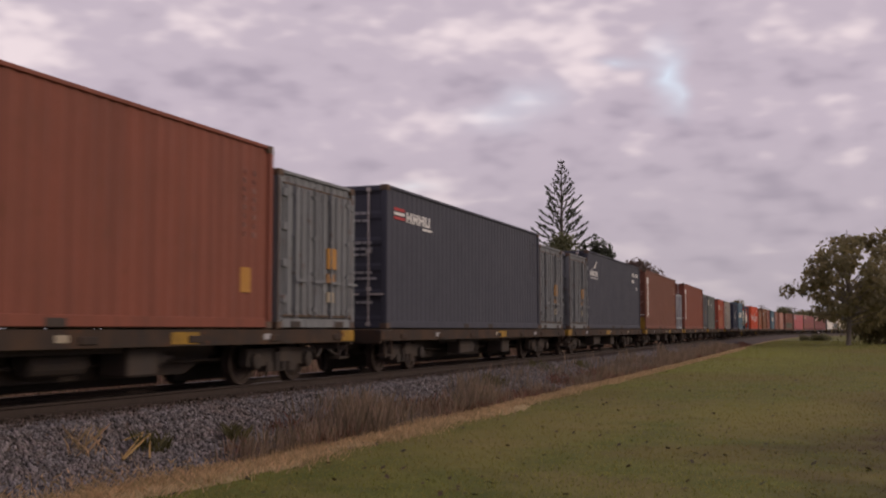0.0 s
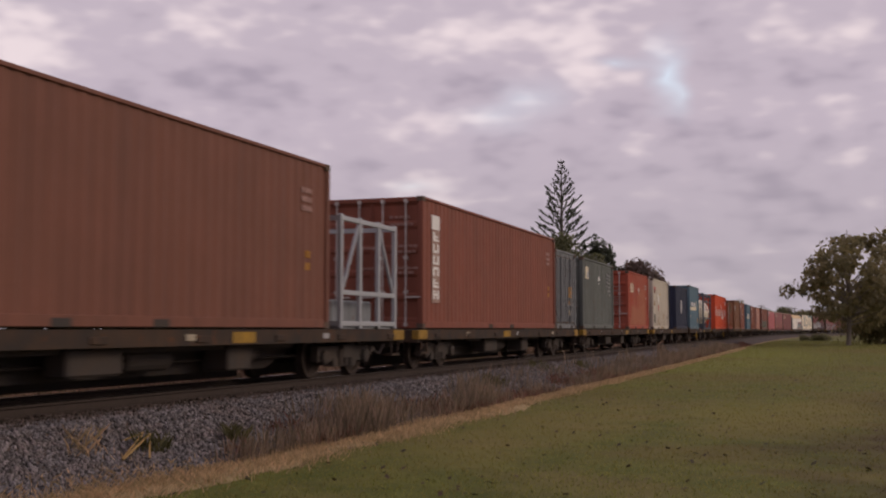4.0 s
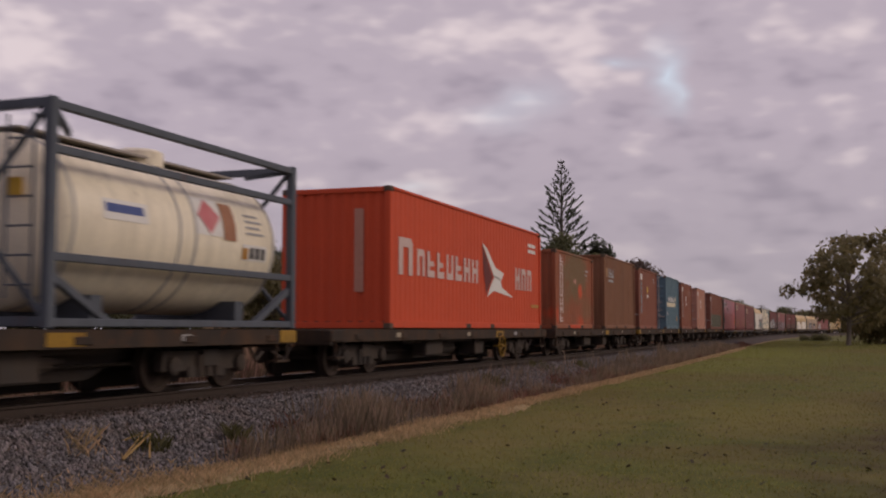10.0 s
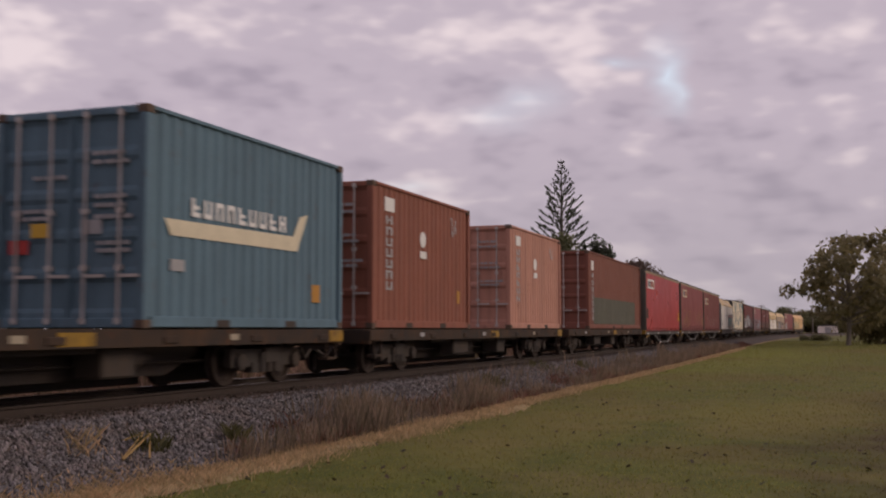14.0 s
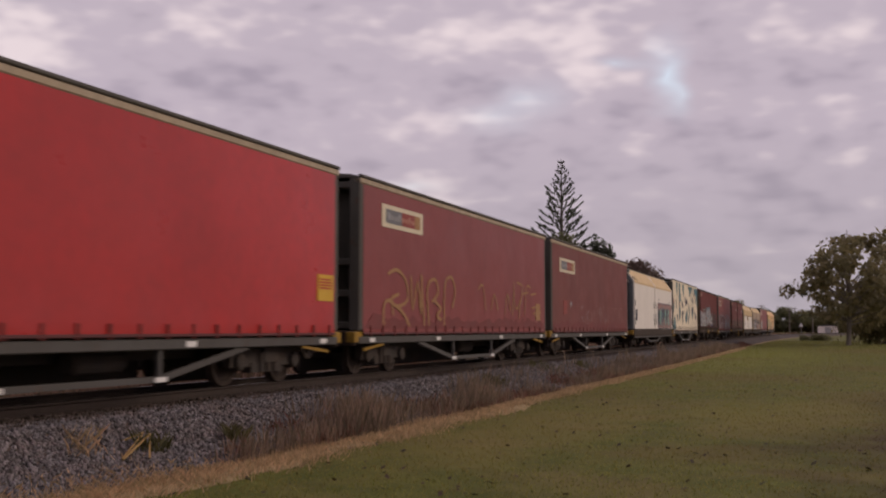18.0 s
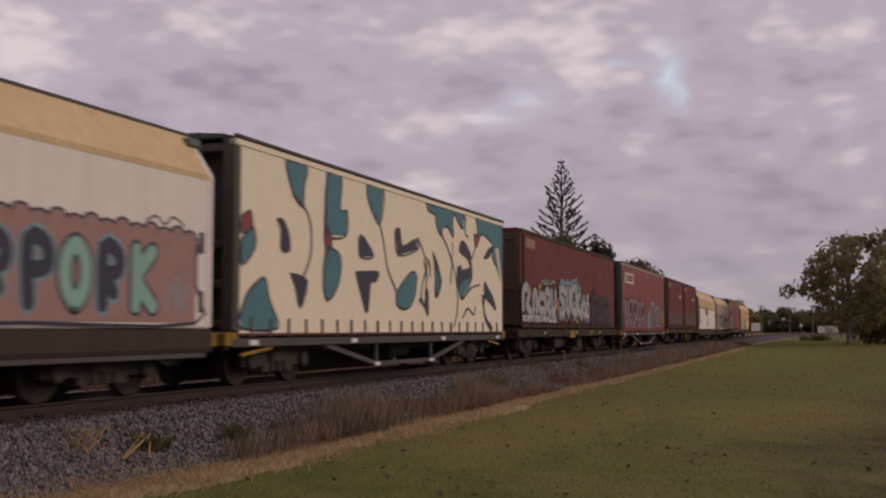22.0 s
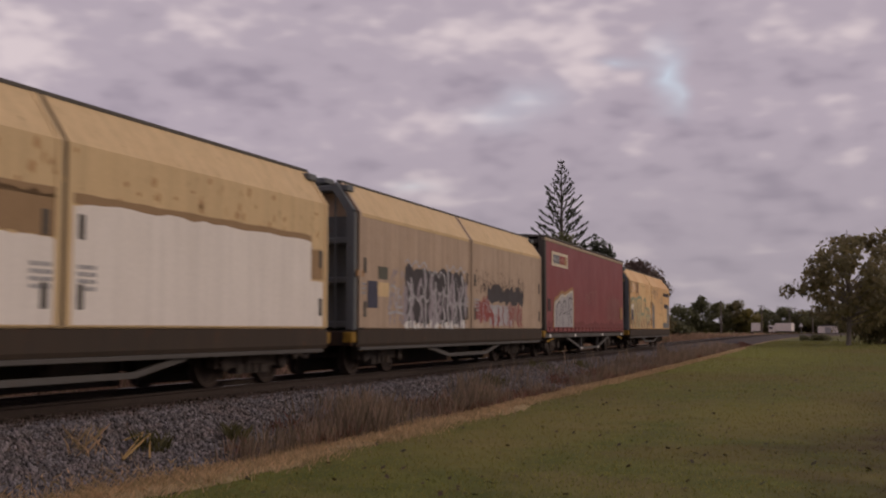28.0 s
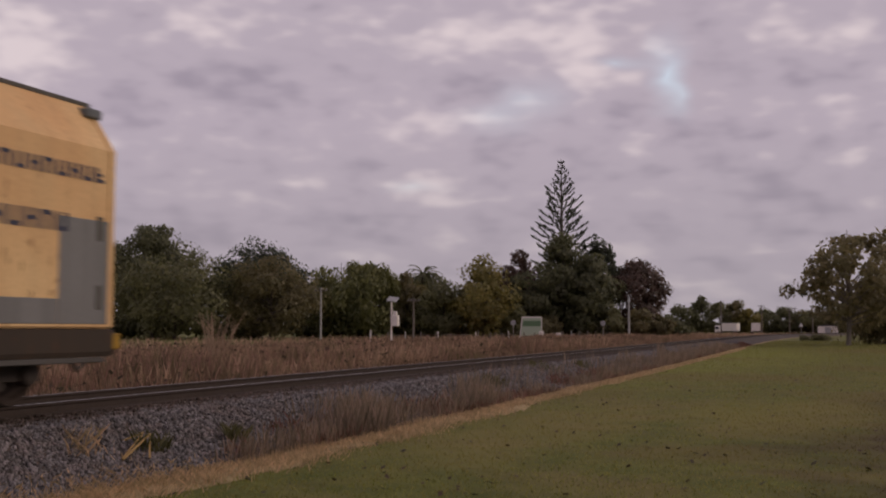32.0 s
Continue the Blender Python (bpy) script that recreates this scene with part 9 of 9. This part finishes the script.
def vehicle_van(label):
    ob = thing("truck", label, "truck")
    part("chassis", Shape().box(-0.45, 0.45, -2.9, 4.2, 0.55, 0.85), M["under"], ob)
    cab = part("cab", Shape().along_y([(-1.15, 0.6), (1.15, 0.6), (1.15, 2.2), (1.0, 2.75), (-1.0, 2.75), (-1.15, 2.2)], 2.5, 4.5), M["offwhite"], ob)
    part("windscreen", Shape().box(-1.0, 1.0, 4.49, 4.52, 1.6, 2.5), M["label_dark"], cab)
    for sx in (-1, 1):
        part("side_window", Shape().box(*sorted((sx * 1.14, sx * 1.165)), 3.2, 4.3, 1.6, 2.35), M["label_dark"], cab)
    part("box_body", Shape().soft_box(-1.22, 1.22, -3.0, 2.3, 0.9, 3.45, 0.04), M["offwhite"], ob)
    for y in (3.4, -1.9):
        for sx in (-1, 1):
            part("wheel", Shape().turned([(sx * 0.85, 0.48), (sx * 1.12, 0.5), (sx * 1.15, 0.42), (sx * 1.15, 0.2)], "X", 18, (0, y, 0.5)), M["under"], ob)
    return ob


M["panel_pale"] = material("pale_green_panel", (0.40, 0.46, 0.34), 0.6, second=(0.32, 0.40, 0.28), scale=1.2)
M["panel_green"] = material("faded_green_panel", (0.12, 0.20, 0.10), 0.6, second=(0.09, 0.14, 0.09), scale=1.2)
M["stake"] = material("yellow_weathered_timber", (0.36, 0.235, 0.085), 0.8, second=(0.25, 0.16, 0.065), scale=6)
M["dry_twig"] = material("dry_pale_twig", (0.34, 0.24, 0.16), 0.9, scale=6)
build_ground()
build_stones()
build_grasses()
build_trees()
TRUCK = vehicle_van("white box truck driving on the far road")
TRUCK_FROM = (96.5, 404.0, GROUND, 0, 0, 70.0)
TRUCK_STEP = (-4.05, -1.36)
build_roadside()


# ---------------------------------------------------------------- what moves
def motions():
    times = [2.0 * i for i in range(17)]
    for ob, u, z in MOVERS:
        rows = []
        for t in times:
            x, y, h = track(u - SPEED * t - 0.5 * GAIN * t * t)
            rows.append((t, pose(x, y, z, 0, 0, -math.degrees(h))))
        walk(ob, rows)
    walk(TRUCK, [(t, pose(*TRUCK_FROM)) if t == 0 else (t, pose(TRUCK_FROM[0] + TRUCK_STEP[0] * t, TRUCK_FROM[1] + TRUCK_STEP[1] * t, TRUCK_FROM[2], 0, 0, TRUCK_FROM[5])) for t in (0.0, 16.0, 32.0)])


motions()
